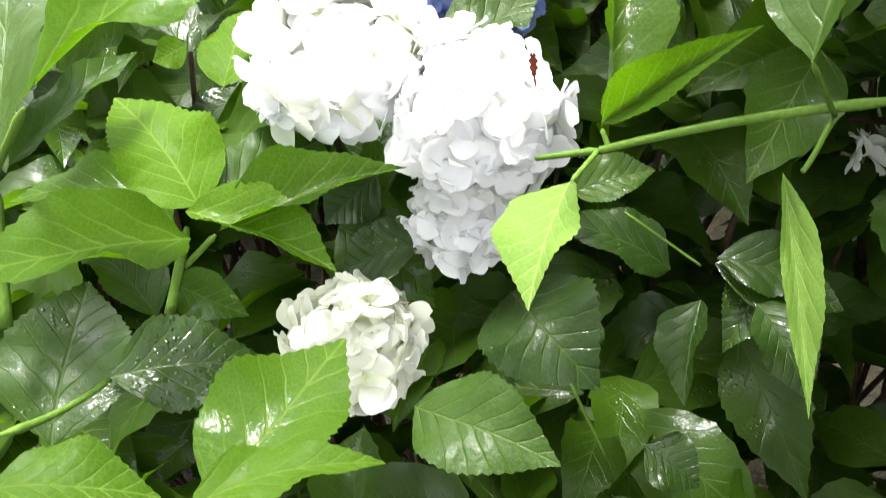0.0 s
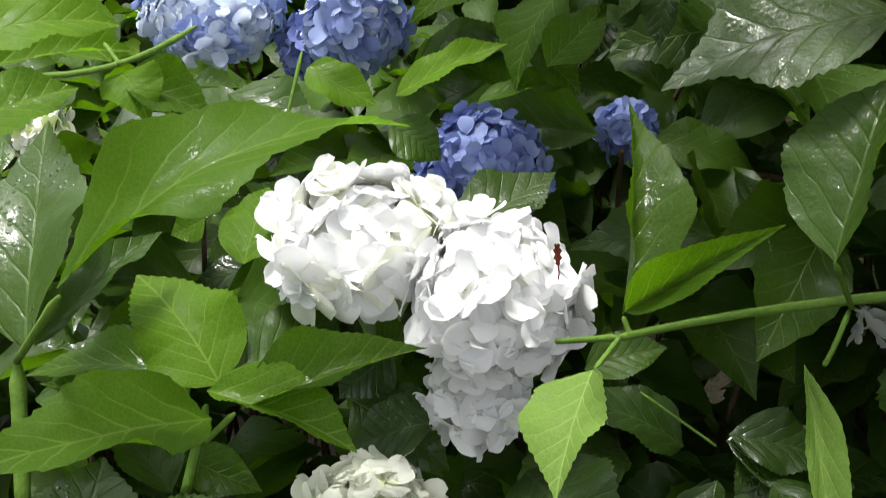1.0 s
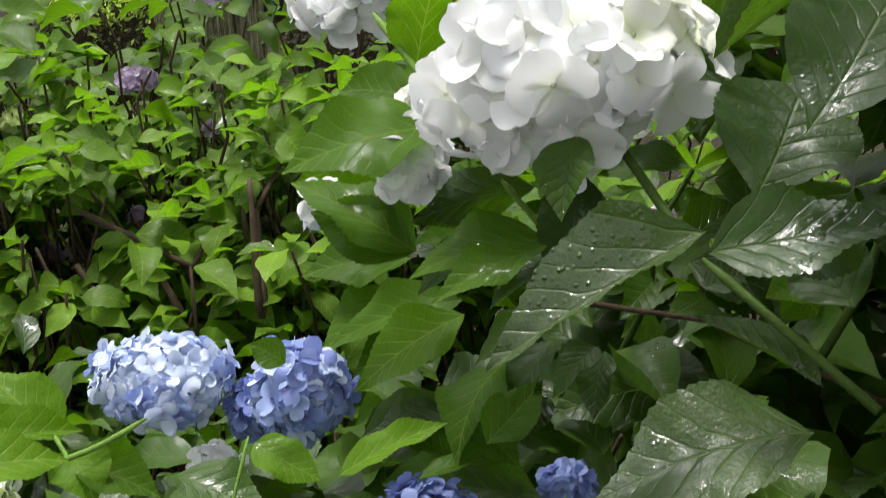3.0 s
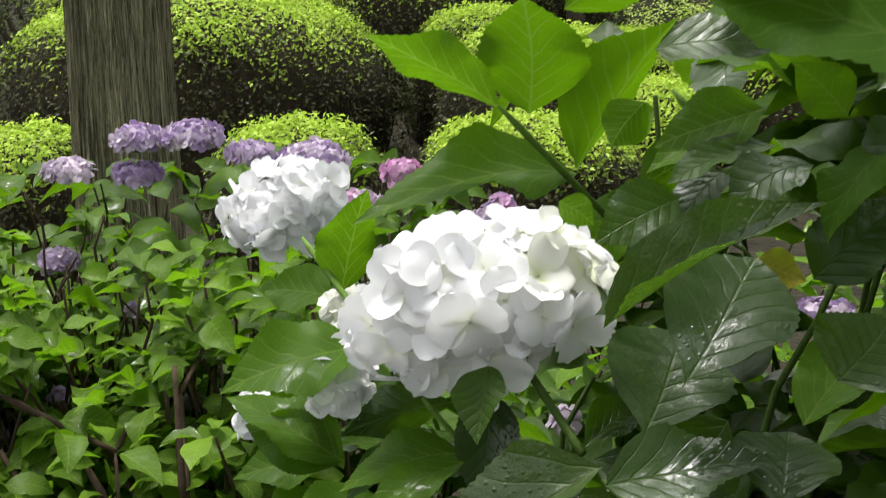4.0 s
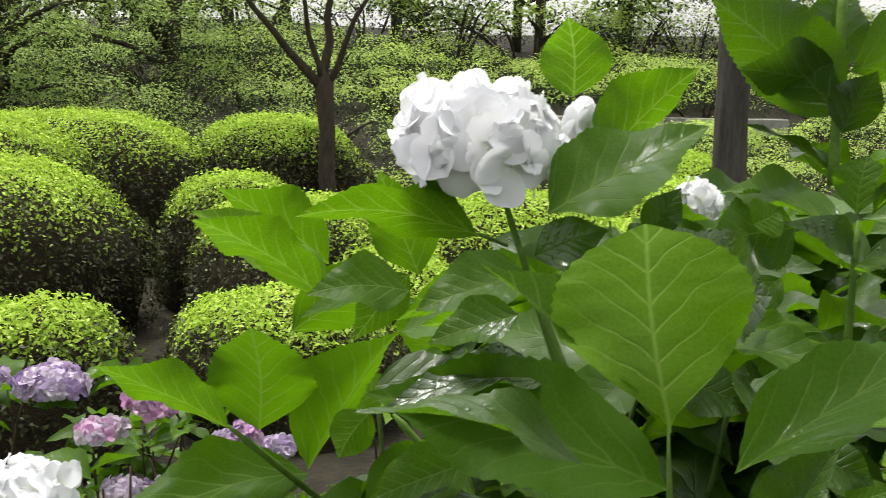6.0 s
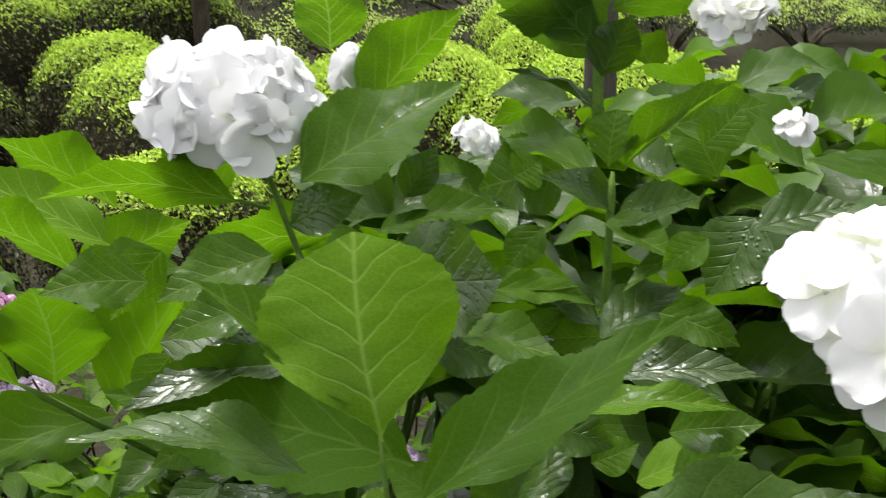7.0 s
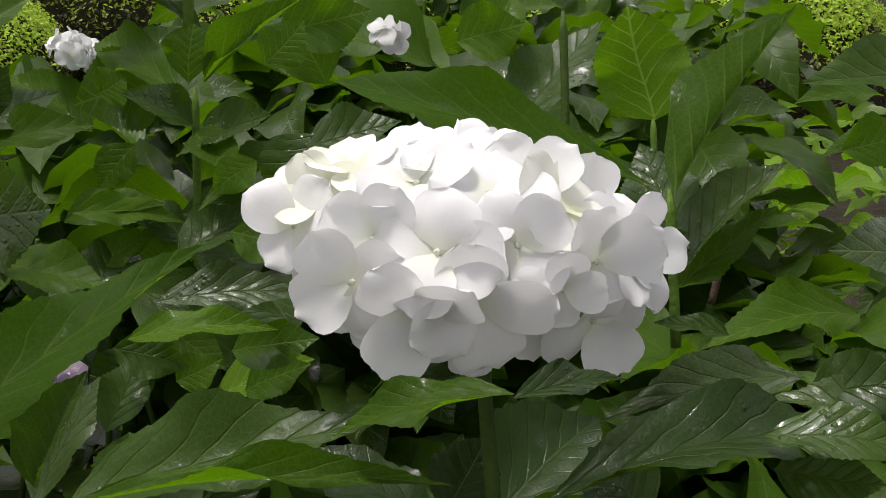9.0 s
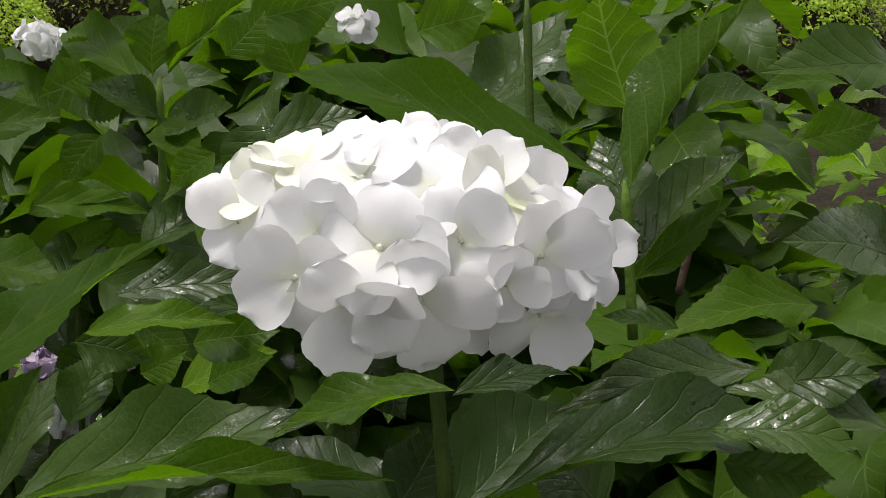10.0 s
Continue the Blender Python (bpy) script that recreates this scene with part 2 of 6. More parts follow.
PALEBLUE = petal_material("petal_pale_blue", (0.20, 0.27, 0.58), (0.42, 0.50, 0.74), (0.16, 0.15, 0.45))
PURPLE = petal_material("petal_purple", (0.22, 0.13, 0.30), (0.52, 0.42, 0.58), (0.50, 0.42, 0.52))
MAUVE = petal_material("petal_mauve", (0.40, 0.31, 0.45), (0.68, 0.61, 0.66), (0.62, 0.55, 0.58))
PINK = petal_material("petal_pink", (0.48, 0.19, 0.40), (0.64, 0.44, 0.58), (0.45, 0.16, 0.36))
LIME = petal_material("petal_lime", (0.50, 0.60, 0.20), (0.66, 0.74, 0.38), (0.36, 0.48, 0.08))
STEM = plain_material("stem_green", (0.06, 0.12, 0.016), (0.12, 0.21, 0.032), 60.0, rough=0.62, bump_size=0.0008)
STEM_DARK = plain_material("stem_olive", (0.03, 0.06, 0.010), (0.06, 0.10, 0.018), 60.0, rough=0.62, bump_size=0.0008)
TWIG = plain_material("twig_brown", (0.028, 0.019, 0.013), (0.085, 0.058, 0.038), 40.0, rough=0.75, bump_size=0.002)
SOIL = plain_material("soil_dark", (0.010, 0.009, 0.006), (0.034, 0.030, 0.018), 5.0, rough=0.95, bump_size=0.03)
BARK = plain_material("bark_cypress", (0.056, 0.050, 0.026), (0.45, 0.43, 0.26), 12.0, rough=0.95, bump_size=0.03, stretch=(12, 12, 0.55), detail=4.0, hard=5.0)
BARK_DARK = plain_material("bark_dark", (0.022, 0.017, 0.012), (0.085, 0.068, 0.05), 14.0, rough=0.9, bump_size=0.006, stretch=(2, 2, 0.5))
POST = plain_material("post_wood", (0.034, 0.031, 0.026), (0.105, 0.097, 0.080), 8.0, rough=0.9, bump_size=0.008, stretch=(4, 4, 0.4))
STONE = plain_material("stone_grey", (0.20, 0.195, 0.17), (0.36, 0.35, 0.31), 6.0, rough=0.9, bump_size=0.01)
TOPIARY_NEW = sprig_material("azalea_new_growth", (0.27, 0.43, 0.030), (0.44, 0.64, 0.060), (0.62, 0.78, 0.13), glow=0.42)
TOPIARY_MID = sprig_material("azalea_mid_leaf", (0.08, 0.13, 0.012), (0.17, 0.26, 0.024), (0.32, 0.45, 0.06), glow=0.35)
# old leaf, its colour darkened further for the shaded sides
TOPIARY_OLD_SHADED = sprig_material("azalea_old_shaded_leaf", (0.018, 0.020, 0.008), (0.038, 0.044, 0.012), (0.10, 0.11, 0.03))
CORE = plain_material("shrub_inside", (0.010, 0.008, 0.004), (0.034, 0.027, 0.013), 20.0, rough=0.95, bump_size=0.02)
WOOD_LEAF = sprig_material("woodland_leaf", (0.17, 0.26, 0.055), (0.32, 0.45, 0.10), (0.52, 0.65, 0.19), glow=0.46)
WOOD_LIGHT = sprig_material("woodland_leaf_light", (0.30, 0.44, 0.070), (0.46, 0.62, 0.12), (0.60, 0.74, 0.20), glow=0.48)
MAPLE = sprig_material("maple_leaf", (0.14, 0.25, 0.015), (0.22, 0.36, 0.025), (0.32, 0.46, 0.05), glow=0.5)
# shaded copy of the woodland leaf, for clump sides and undersides
WOOD_SHADED = sprig_material("woodland_leaf_shaded", (0.014, 0.026, 0.010), (0.028, 0.048, 0.016), (0.06, 0.092, 0.028))
DRYLEAF = plain_material("dry_red_leaf", (0.10, 0.018, 0.012), (0.20, 0.05, 0.03), 200.0, rough=0.6, bump_size=0.0005)


# ---------------------------------------------------------------- mesh helpers
def mesh_from(name, verts, faces, mat, uvs=None, smooth=True):
    me = bpy.data.meshes.new(name)
    me.from_pydata([tuple(v) for v in verts], [], [tuple(f) for f in faces])
    for mm in mat if isinstance(mat, (list, tuple)) else (mat,):
        me.materials.append(mm)
    if uvs is not None:
        lay = me.uv_layers.new(name="UVMap")
        idx = np.empty(len(me.loops), dtype=np.int32)
        me.loops.foreach_get("vertex_index", idx)
        lay.data.foreach_set("uv", np.asarray(uvs, dtype=np.float32)[idx].ravel())
    if smooth:
        me.polygons.foreach_set("use_smooth", np.ones(len(me.polygons), dtype=bool))
    me.update()
    return me


def part(name, me, parent, m=None, label=""):
    ob = new(name, me)
    ob.parent = parent
    if m is not None:
        ob.matrix_basis = m
    if label:
        ob["label"] = label
    return ob


def thing(name, at, label, category, group="", kind=""):
    ob = new(name)
    ob.empty_display_size = 0.05
    ob.location = at
    return tagged(ob, label, category, group, kind)


OVATE_V = (0.0, 0.03, 0.08, 0.16, 0.26, 0.37, 0.48, 0.60, 0.71, 0.81, 0.89, 0.95, 1.0)
OVATE_W = (0.0, 0.085, 0.20, 0.345, 0.450, 0.495, 0.490, 0.430, 0.335, 0.220, 0.120, 0.055, 0.0)
OVATE_BLUNT = (0.0, 0.12, 0.26, 0.39, 0.470, 0.5, 0.495, 0.455, 0.385, 0.285, 0.175, 0.075, 0.0)


def leaf_grid(rows, cols, fold, arch, wave, seed, blunt=0.0, teeth=0.035, broad=0.0):
    """A leaf one long and one wide at most: base at the origin, tip at y = 1, upper face to +z."""
    rr = random.Random(seed)
    verts, uvs, faces = [], [], []
    ph, ph2 = rr.uniform(0, 6), rr.uniform(0, 6)
    curl, lean_side = rr.uniform(-1.0, 3.0), rr.uniform(-1.0, 1.0)
    for i in range(rows + 1):
        v = i / rows
        # ovate, widest below the middle, drawn out to a point
        q = v ** (1.0 - 0.10 * blunt + 0.75 * (broad > 0))
        half = float(np.interp(q, OVATE_V, OVATE_BLUNT if blunt > 1 or broad else OVATE_W))
        body = 2 * half
        half = max(half, 0.004)
        for j in range(cols + 1):
            u = 2 * j / cols - 1
            x = u * half
            y = v
            if abs(u) == 1 and 0 < i < rows:
                # saw teeth along the margin
                x += (1 if u > 0 else -1) * teeth * (0.5 if i % 2 else -0.5) * body
                y += teeth * 0.35 * (i % 2)
            z = arch * 4 * v * (1 - v) + fold * abs(u) * half * (1 - 0.3 * v)
            z += wave * math.sin(7.0 * v + ph + 1.2 * u) * u * u * half
            z += 0.45 * wave * math.sin(17.0 * v + ph2 + (1.6 if u > 0 else 0.0)) * abs(u) ** 3 * half
            z += 0.006 * math.sin(11.0 * v + ph2 + 3 * u) * body
            # the blade sinks a little along each side vein
            if rows > 20:
                z -= 0.007 * math.cos(6.283 * (7.0 * v - 5.0 * abs(x))) * abs(u) * body
            z -= 0.05 * max(0.0, v - 0.8) * curl
            x += 0.025 * math.sin(4 * v + ph2) + 0.03 * lean_side * v * (1 - v)
            verts.append((x, y, z))
            uvs.append((0.5 + 0.5 * u * (half / 0.5), v))
    w = cols + 1
    for i in range(rows):
        for j in range(cols):
            a = i * w + j
            faces.append((a, a + 1, a + w + 1, a + w))
    return verts, faces, uvs


# name: fold, arch, wave, blunt
SHAPES = {"flat": (0.26, 0.05, 0.16, 0.0), "arch": (0.20, 0.13, 0.16, 0.0), "fold": (0.62, 0.06, 0.12, 0.0), "cup": (0.38, -0.05, 0.10, 0.4),
          "droop": (0.24, 0.20, 0.20, 0.2), "vee": (1.0, 0.05, 0.08, 0.0), "round": (0.18, 0.07, 0.16, 1.2), "hang": (0.5, 0.07, 0.16, 0.0), "broad": (0.16, 0.04, 0.14, 0.0)}
LEAF_MESH = {}
for kind_name, (fo, ar, wa, bl) in SHAPES.items():
    for mat in (LEAF, LEAF_WET, LEAF_DARK, LEAF_SOAKED, LEAF_MATT, LEAF_YOUNG, LEAF_PALE, LEAF_YELLOW):
        for k in range(2):
            vs, fs, us = leaf_grid(40, 6, fo, ar, wa, 7 * k + len(LEAF_MESH), bl, 0.016 if kind_name == "broad" else 0.026, 0.55 if kind_name == "broad" else 0.0)
            LEAF_MESH[kind_name, mat.name, k] = mesh_from("leaf", vs, fs, mat, us)
SMALL_MESH = {}
for kind_name, (fo, ar, wa, bl) in SHAPES.items():
    for mat in (LEAF, LEAF_WET, LEAF_DARK, LEAF_YOUNG):
        vs, fs, us = leaf_grid(22, 4, fo, ar, wa, 60 + len(SMALL_MESH), bl, 0.036)
        SMALL_MESH[kind_name, mat.name] = mesh_from("leaf", vs, fs, mat, us)
MATS = {"d": LEAF_DARK, "s": LEAF_SOAKED, "m": LEAF_MATT, "g": LEAF, "w": LEAF_WET, "y": LEAF_YOUNG, "p": LEAF_PALE, "o": LEAF_YELLOW}
COUNT = {}
KEEP = []


def leaf_matrix(base, tip, width, up):
    """Where a unit leaf goes so that it runs from base to tip, its upper face towards up."""
    b, t, n = Vector(base), Vector(tip), Vector(up)
    y = t - b
    x = y.cross(n).normalized()
    z = x.cross(y).normalized()
    s = y.length
    m = Matrix((x * width, y, z * (0.5 * s + 0.5 * width))).transposed().to_4x4()
    return Matrix.Translation(b) @ m


def leaf(plant, base, tip, width, up, shape="flat", mat="g", keep=True):
    k = COUNT[plant.name] = COUNT.get(plant.name, 0) + 1
    m = leaf_matrix(base, tip, width, up)
    if keep:
        KEEP.append(((Vector(base) + Vector(tip)) / 2, 0.36 * (Vector(tip) - Vector(base)).length))
    me = LEAF_MESH[shape, MATS[mat].name, k % 2] if keep else SMALL_MESH[shape, MATS[mat].name]
    return part("leaf", me, plant, plant.matrix_basis.inverted() @ m)


def tube(points, radii, sides=7):
    """A tapered round stalk through the points, as verts and faces."""
    verts, faces = [], []
    pts = [Vector(p) for p in points]
    for i, p in enumerate(pts):
        d = (pts[min(i + 1, len(pts) - 1)] - pts[max(i - 1, 0)]).normalized()
        a = d.orthogonal().normalized()
        c = d.cross(a)
        r = radii[i]
        for k in range(sides):
            t = 2 * math.pi * k / sides
            verts.append(p + a * r * math.cos(t) + c * r * math.sin(t))
    for i in range(len(pts) - 1):
        for k in range(sides):
            a, b2 = i * sides + k, i * sides + (k + 1) % sides
            faces.append((a, b2, b2 + sides, a + sides))
    faces.append(tuple(range(sides))[::-1])
    faces.append(tuple(range((len(pts) - 1) * sides, len(pts) * sides)))
    return verts, faces


def bowed(a, b, sag=0.0, n=7, wob=0.0, rr=random):
    a, b = Vector(a), Vector(b)
    out = []
    for i in range(n + 1):
        v = i / n
        p = a.lerp(b, v) + Vector((0, 0, sag * 4 * v * (1 - v)))
        if 0 < i < n:
            p += Vector((rr.uniform(-wob, wob), rr.uniform(-wob, wob), rr.uniform(-wob, wob) * 0.5))
        out.append(p)
    return out


def stem(plant, a, b, r0=0.003, r1=0.002, sag=0.0, mat=None, name="stem"):
    pts = bowed(a, b, sag)
    rad = [r0 + (r1 - r0) * i / (len(pts) - 1) for i in range(len(pts))]
    # tapered tip, a slight swelling below it
    rad[0] *= 0.45
    rad[1] *= 1.12
    vs, fs = tube(pts, rad)
    o = plant.matrix_basis.translation
    return part(name, mesh_from(name, [v - o for v in vs], fs, mat or STEM), plant)


def petal_grid(length, width, cup, curl, seed, ang, lift, fine=True):
    """One rounded bract, narrow at its foot, cupped and a little crumpled."""
    rr = random.Random(seed)
    verts, uvs = [], []
    nu = 6 if fine else 4
    steps = (0.0, 0.12, 0.28, 0.46, 0.63, 0.78, 0.89, 0.95, 0.985, 1.0) if fine else (0.0, 0.16, 0.38, 0.62, 0.82, 0.94, 1.0)
    c, s = math.cos(ang), math.sin(ang)
    ph = rr.uniform(0, 6)
    for i, v in enumerate(steps):
        t = 2 * v**1.25 - 1
        half = 0.5 * width * (1 - abs(t) ** 2.5) ** 0.46 if 0 < v < 1 else 0.5 * width * (0.10 if v == 0 else 0.30)
        for j in range(nu + 1):
            u = 2 * j / nu - 1
            x = u * half
            y = 0.04 * length + v * length * (1 - 0.05 * u * u * v)
            z = lift * v + cup * u * u * half + curl * v * v + 0.055 * length * math.sin(ph + 5 * v + 2.2 * u) * v + 0.040 * length * math.sin(2 * ph + 4.5 * u - 3 * v) * v * v
            verts.append((x * c - y * s, x * s + y * c, z))
            uvs.append((0.5 + 0.5 * u, v))
    faces = []
    w = nu + 1
    for i in range(len(steps) - 1):
        for j in range(nu):
            a = i * w + j
            faces.append((a, a + 1, a + w + 1, a + w))
    return verts, faces, uvs


def floret_mesh(mat, seed, pointed=0.0, fine=True):
    """Four broad bracts round a small bead, one across; it faces +z."""
    rr = random.Random(seed)
    verts, faces, uvs = [], [], []
    for k in range(4):
        vs, fs, us = petal_grid(0.5 * rr.uniform(0.9, 1.08), 0.53 * rr.uniform(0.86, 1.12) * (1 - 0.15 * pointed), rr.uniform(-0.18, 0.32), rr.uniform(-0.30, 0.05),
                                seed * 9 + k, math.pi / 2 * k + rr.uniform(-0.13, 0.13), rr.uniform(0.0, 0.32), fine)
        n = len(verts)
        dz = 0.03 * (k % 2)
        verts += [(x, y, z + dz) for x, y, z in vs]
        faces += [tuple(n + i for i in f) for f in fs]
        uvs += us
    n = len(verts)
    r = 0.035
    verts += [(r, 0, 0.03), (0, r, 0.03), (-r, 0, 0.03), (0, -r, 0.03), (0, 0, 0.07), (0, 0, -0.16)]
    uvs += [(0.5, 0.0)] * 6
    faces += [(n + a, n + b2, n + 4) for a, b2 in ((0, 1), (1, 2), (2, 3), (3, 0))] + [(n + b2, n + a, n + 5) for a, b2 in ((0, 1), (1, 2), (2, 3), (3, 0))]
    return mesh_from("floret", verts, faces, mat, uvs)


FLORET = {}


def floret(mat, k):
    if (mat.name, k) not in FLORET:
        FLORET[mat.name, k] = floret_mesh(mat, 31 + k, 0.5 if "blue" in mat.name else 0.0, mat in (WHITE, CREAM))
    return FLORET[mat.name, k]


def flower_head(plant, centre, rx, ry, rz, size, mats, seed, lean=(0, 0, 1), label="", low=-0.45, keep=True, root=None, loose=0.30, bare=None):
    """A mophead: florets one size across packed over a dome, with their short stalks inside."""
    rr = random.Random(seed)
    c, ax = Vector(centre), Vector(lean).normalized()
    turn = Vector((0, 0, 1)).rotation_difference(ax).to_matrix()
    o = plant.matrix_basis.translation
    verts, faces = [], []
    area = 4 * math.pi * ((rx * ry) ** 1.6 / 3 + (rx * rz) ** 1.6 / 3 + (ry * rz) ** 1.6 / 3) ** (1 / 1.6)
    n = int(area * 2.0 / (size * size * 0.62))
    spots = []
    for i in range(n):
        z = 1 - 2 * (i + 0.5) / n
        if z < low:
            continue
        a = i * 2.39996 + rr.uniform(-0.12, 0.12)
        r = math.sqrt(max(0, 1 - z * z))
        d = Vector((r * math.cos(a), r * math.sin(a), z))
        k = rr.uniform(0.90, 1.0) * (1 + 0.09 * math.sin(3 * a + seed) * r + 0.06 * math.sin(5 * z + 2 * a + seed * 2))
        p = turn @ Vector((d.x * (rx - size * 0.25) * k, d.y * (ry - size * 0.25) * k, d.z * (rz - size * 0.2) * k))
        nrm = turn @ Vector((d.x, d.y, d.z * 0.8 + 0.05)).normalized()
        # the bare side gets its florets one by one
        if bare is None or (turn @ d).dot(Vector(bare)) < 0.1:
            spots.append((p, nrm))
    # an inner layer, so that no gap opens between the outer florets
    for i in range(int(n * 0.55)):
        z = 1 - 2 * (i + 0.5) / (n * 0.55)
        if z < low:
            continue
        a = i * 2.39996 + 1.0
        r = math.sqrt(max(0, 1 - z * z))
        d = Vector((r * math.cos(a), r * math.sin(a), z))
        spots.append((turn @ Vector((d.x * rx, d.y * ry, d.z * rz)) * 0.72, turn @ d))
    foot = turn @ Vector((0, 0, -rz * 0.75))
    for p, nrm in spots:
        vs, fs = tube([foot, foot.lerp(p, 0.55) + Vector((0, 0, -0.004)), p - nrm * size * 0.1], [0.0011, 0.0009, 0.0008], 3)
        m = len(verts)
        verts += vs
        faces += [tuple(m + i for i in f) for f in fs]
    head = part("flower_head", mesh_from("flower_head", verts, faces, STEM), plant, Matrix.Translation(c - o), label)
    for i, (p, nrm) in enumerate(spots):
        nn = (nrm + Vector((rr.uniform(-1, 1), rr.uniform(-1, 1), rr.uniform(-0.8, 1))) * loose).normalized()
        q = nn.to_track_quat("Z", "Y").to_matrix() @ Matrix.Rotation(rr.uniform(0, 6.28), 3, "Z")
        s = size * rr.uniform(0.82, 1.15)
        part("floret", floret(mats[rr.randrange(len(mats))], rr.randrange(8)), head, Matrix.Translation(p) @ (q * s).to_4x4())
    if keep:
        KEEP.append((c, max(rx, rz) * 1.05))
    if root:
        stem(plant, root, c + foot, 0.0032, 0.0026, 0.0)
    return head


def set_floret(head, at, facing, along, size, mat, k):
    """One floret of a head, its eye at a given place, one bract pointing along."""
    z = Vector(facing).normalized()
    y = (Vector(along) - z * Vector(along).dot(z)).normalized()
    turn = Matrix((y.cross(z), y, z)).transposed() * size
    o = head.parent.matrix_basis.translation + head.matrix_basis.translation
    vs, fs = tube([-z * 0.03, -z * 0.014, -z * 0.003], [0.0011, 0.0009, 0.0008], 4)
    fl = part("floret", floret(mat, k), head, Matrix.Translation(Vector(at) - o) @ turn.to_4x4())
    part("floret_stalk", mesh_from("floret_stalk", [v + Vector(at) - o for v in vs], fs, STEM), head)
    return fl


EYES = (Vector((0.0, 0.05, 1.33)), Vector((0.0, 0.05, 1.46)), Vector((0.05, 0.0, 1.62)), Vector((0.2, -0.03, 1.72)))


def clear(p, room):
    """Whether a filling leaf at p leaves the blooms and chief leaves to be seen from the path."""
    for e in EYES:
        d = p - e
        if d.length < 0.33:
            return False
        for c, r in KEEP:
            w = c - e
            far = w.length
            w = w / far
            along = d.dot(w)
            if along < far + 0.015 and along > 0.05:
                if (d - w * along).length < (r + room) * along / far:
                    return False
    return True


def shoots(plant, boxes, n, size, seed, parts=250, mats="ggw", many=None, spread=0.75, guard=True, stems=2, wood=None, face=(0.0, 0.0, 0.0)):
    """Leafy shoots filling the boxes: the first ones as leaves of their own, the rest in one mesh."""
    rr = random.Random(seed)
    verts, faces, uvs = [], [], []
    sv, sf = [], []
    o = plant.matrix_basis.translation
    cut = (10, 2) if size < 0.11 and many is not LEAF_SHADED else (13, 4)
    grids = [leaf_grid(*cut, f, a, w, 90 + i, b, 0.03) for i, (f, a, w, b) in enumerate(((0.2, 0.1, 0.14, 0), (0.45, 0.08, 0.14, 0), (0.28, 0.18, 0.18, 0.4), (0.6, 0.12, 0.16, 0), (0.1, 0.24, 0.2, 0)))]
    made = 0
    for i in range(n):
        (x0, y0, z0), (x1, y1, z1) = boxes[i % len(boxes)]
        p = Vector((rr.uniform(x0, x1), rr.uniform(y0, y1), z0 + (z1 - z0) * rr.random() ** 0.8))
        a0 = rr.uniform(0, 6.28)
        ax = Vector((rr.uniform(-0.5, 0.5), rr.uniform(-0.6, 0.3), 1)).normalized()
        for k in range(4):
            a = a0 + k * 1.571 + rr.uniform(-0.3, 0.3)
            ln_ = size * rr.uniform(0.65, 1.2)
            tilt = rr.uniform(-0.55, 0.35)
            d = Vector((math.cos(a), math.sin(a), tilt)).normalized()
            b = p + d * 0.02 + ax * (0.012 if k % 2 else 0.0)
            t = b + d * ln_
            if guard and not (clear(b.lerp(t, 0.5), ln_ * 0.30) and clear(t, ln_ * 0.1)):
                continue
            up = (Vector((0, 0, 1)) + Vector((rr.uniform(-1, 1), rr.uniform(-1, 1), 0)) * spread + Vector(face)).normalized()
            w = ln_ * rr.uniform(0.46, 0.64)
            if made < parts:
                leaf(plant, b, t, w, up, rr.choice(("flat", "arch", "droop", "fold", "arch", "hang")), rr.choice(mats), keep=False)
            else:
                m = leaf_matrix(b - o, t - o, w, up)
                g = rr.choice(grids)
                n0 = len(verts)
                verts += [m @ Vector(v) for v in g[0]]
                faces += [tuple(n0 + q for q in f) for f in g[1]]
                uvs += g[2]
            made += 1
        if stems and i % stems == 0:
            foot = Vector((p.x + rr.uniform(-0.12, 0.12), p.y + rr.uniform(0.0, 0.2), max(0.0, p.z - rr.uniform(0.25, 0.6))))
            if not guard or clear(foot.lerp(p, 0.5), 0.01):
                vs, fs = tube(bowed(foot - o, p - o, 0.01, 4, 0.012, rr), [0.004, 0.0036, 0.003, 0.0028, 0.0022], 5)
                n0 = len(sv)
                sv += vs
                sf += [tuple(n0 + q for q in f) for f in fs]
    if verts:
        tagged(part("foliage", mesh_from("foliage", verts, faces, many or LEAF_MANY, uvs), plant), kind="stuff")
    if sv:
        tagged(part("branchwork", mesh_from("branchwork", sv, sf, wood or TWIG), plant), kind="stuff")


# plan: places and sizes in metres
MOUNDS = (
    (-1.39, 8.18, 1.45, 1.30, 1.13),
    (-1.67, 9.80, 1.46, 1.20, 1.33),
    (-0.79, 11.19, 1.52, 1.30, 1.25),
    (0.52, 8.92, 0.62, 0.70, 0.93),
    (0.78, 7.62, 0.71, 0.90, 0.91),
    (1.02, 11.21, 0.96, 0.90, 1.21),
    (-0.50, 5.38, 0.47, 0.50, 0.66),
    (-1.71, 5.48, 0.39, 0.60, 0.64),
    (0.58, 5.87, 0.65, 0.70, 0.62),
    (4.48, 10.33, 0.82, 0.80, 1.05),
    (3.91, 8.88, 0.66, 0.80, 0.91),
    (3.94, 5.49, 0.72, 0.90, 0.74),
    (5.12, 5.16, 0.74, 1.00, 0.79),
    (1.29, 6.89, 0.47, 0.80, 0.68),
    (2.97, 7.29, 0.84, 0.90, 0.76),
    (3.92, 9.62, 1.10, 0.90, 0.51),
    (2.34, 7.66, 0.86, 0.90, 0.93),
    (3.52, 6.99, 0.77, 0.90, 0.93),
    (4.24, 6.13, 0.78, 0.90, 0.86),
    (1.51, 9.42, 0.79, 0.80, 0.75),
)
TRUNK = (-0.800, 3.443, 0.142)
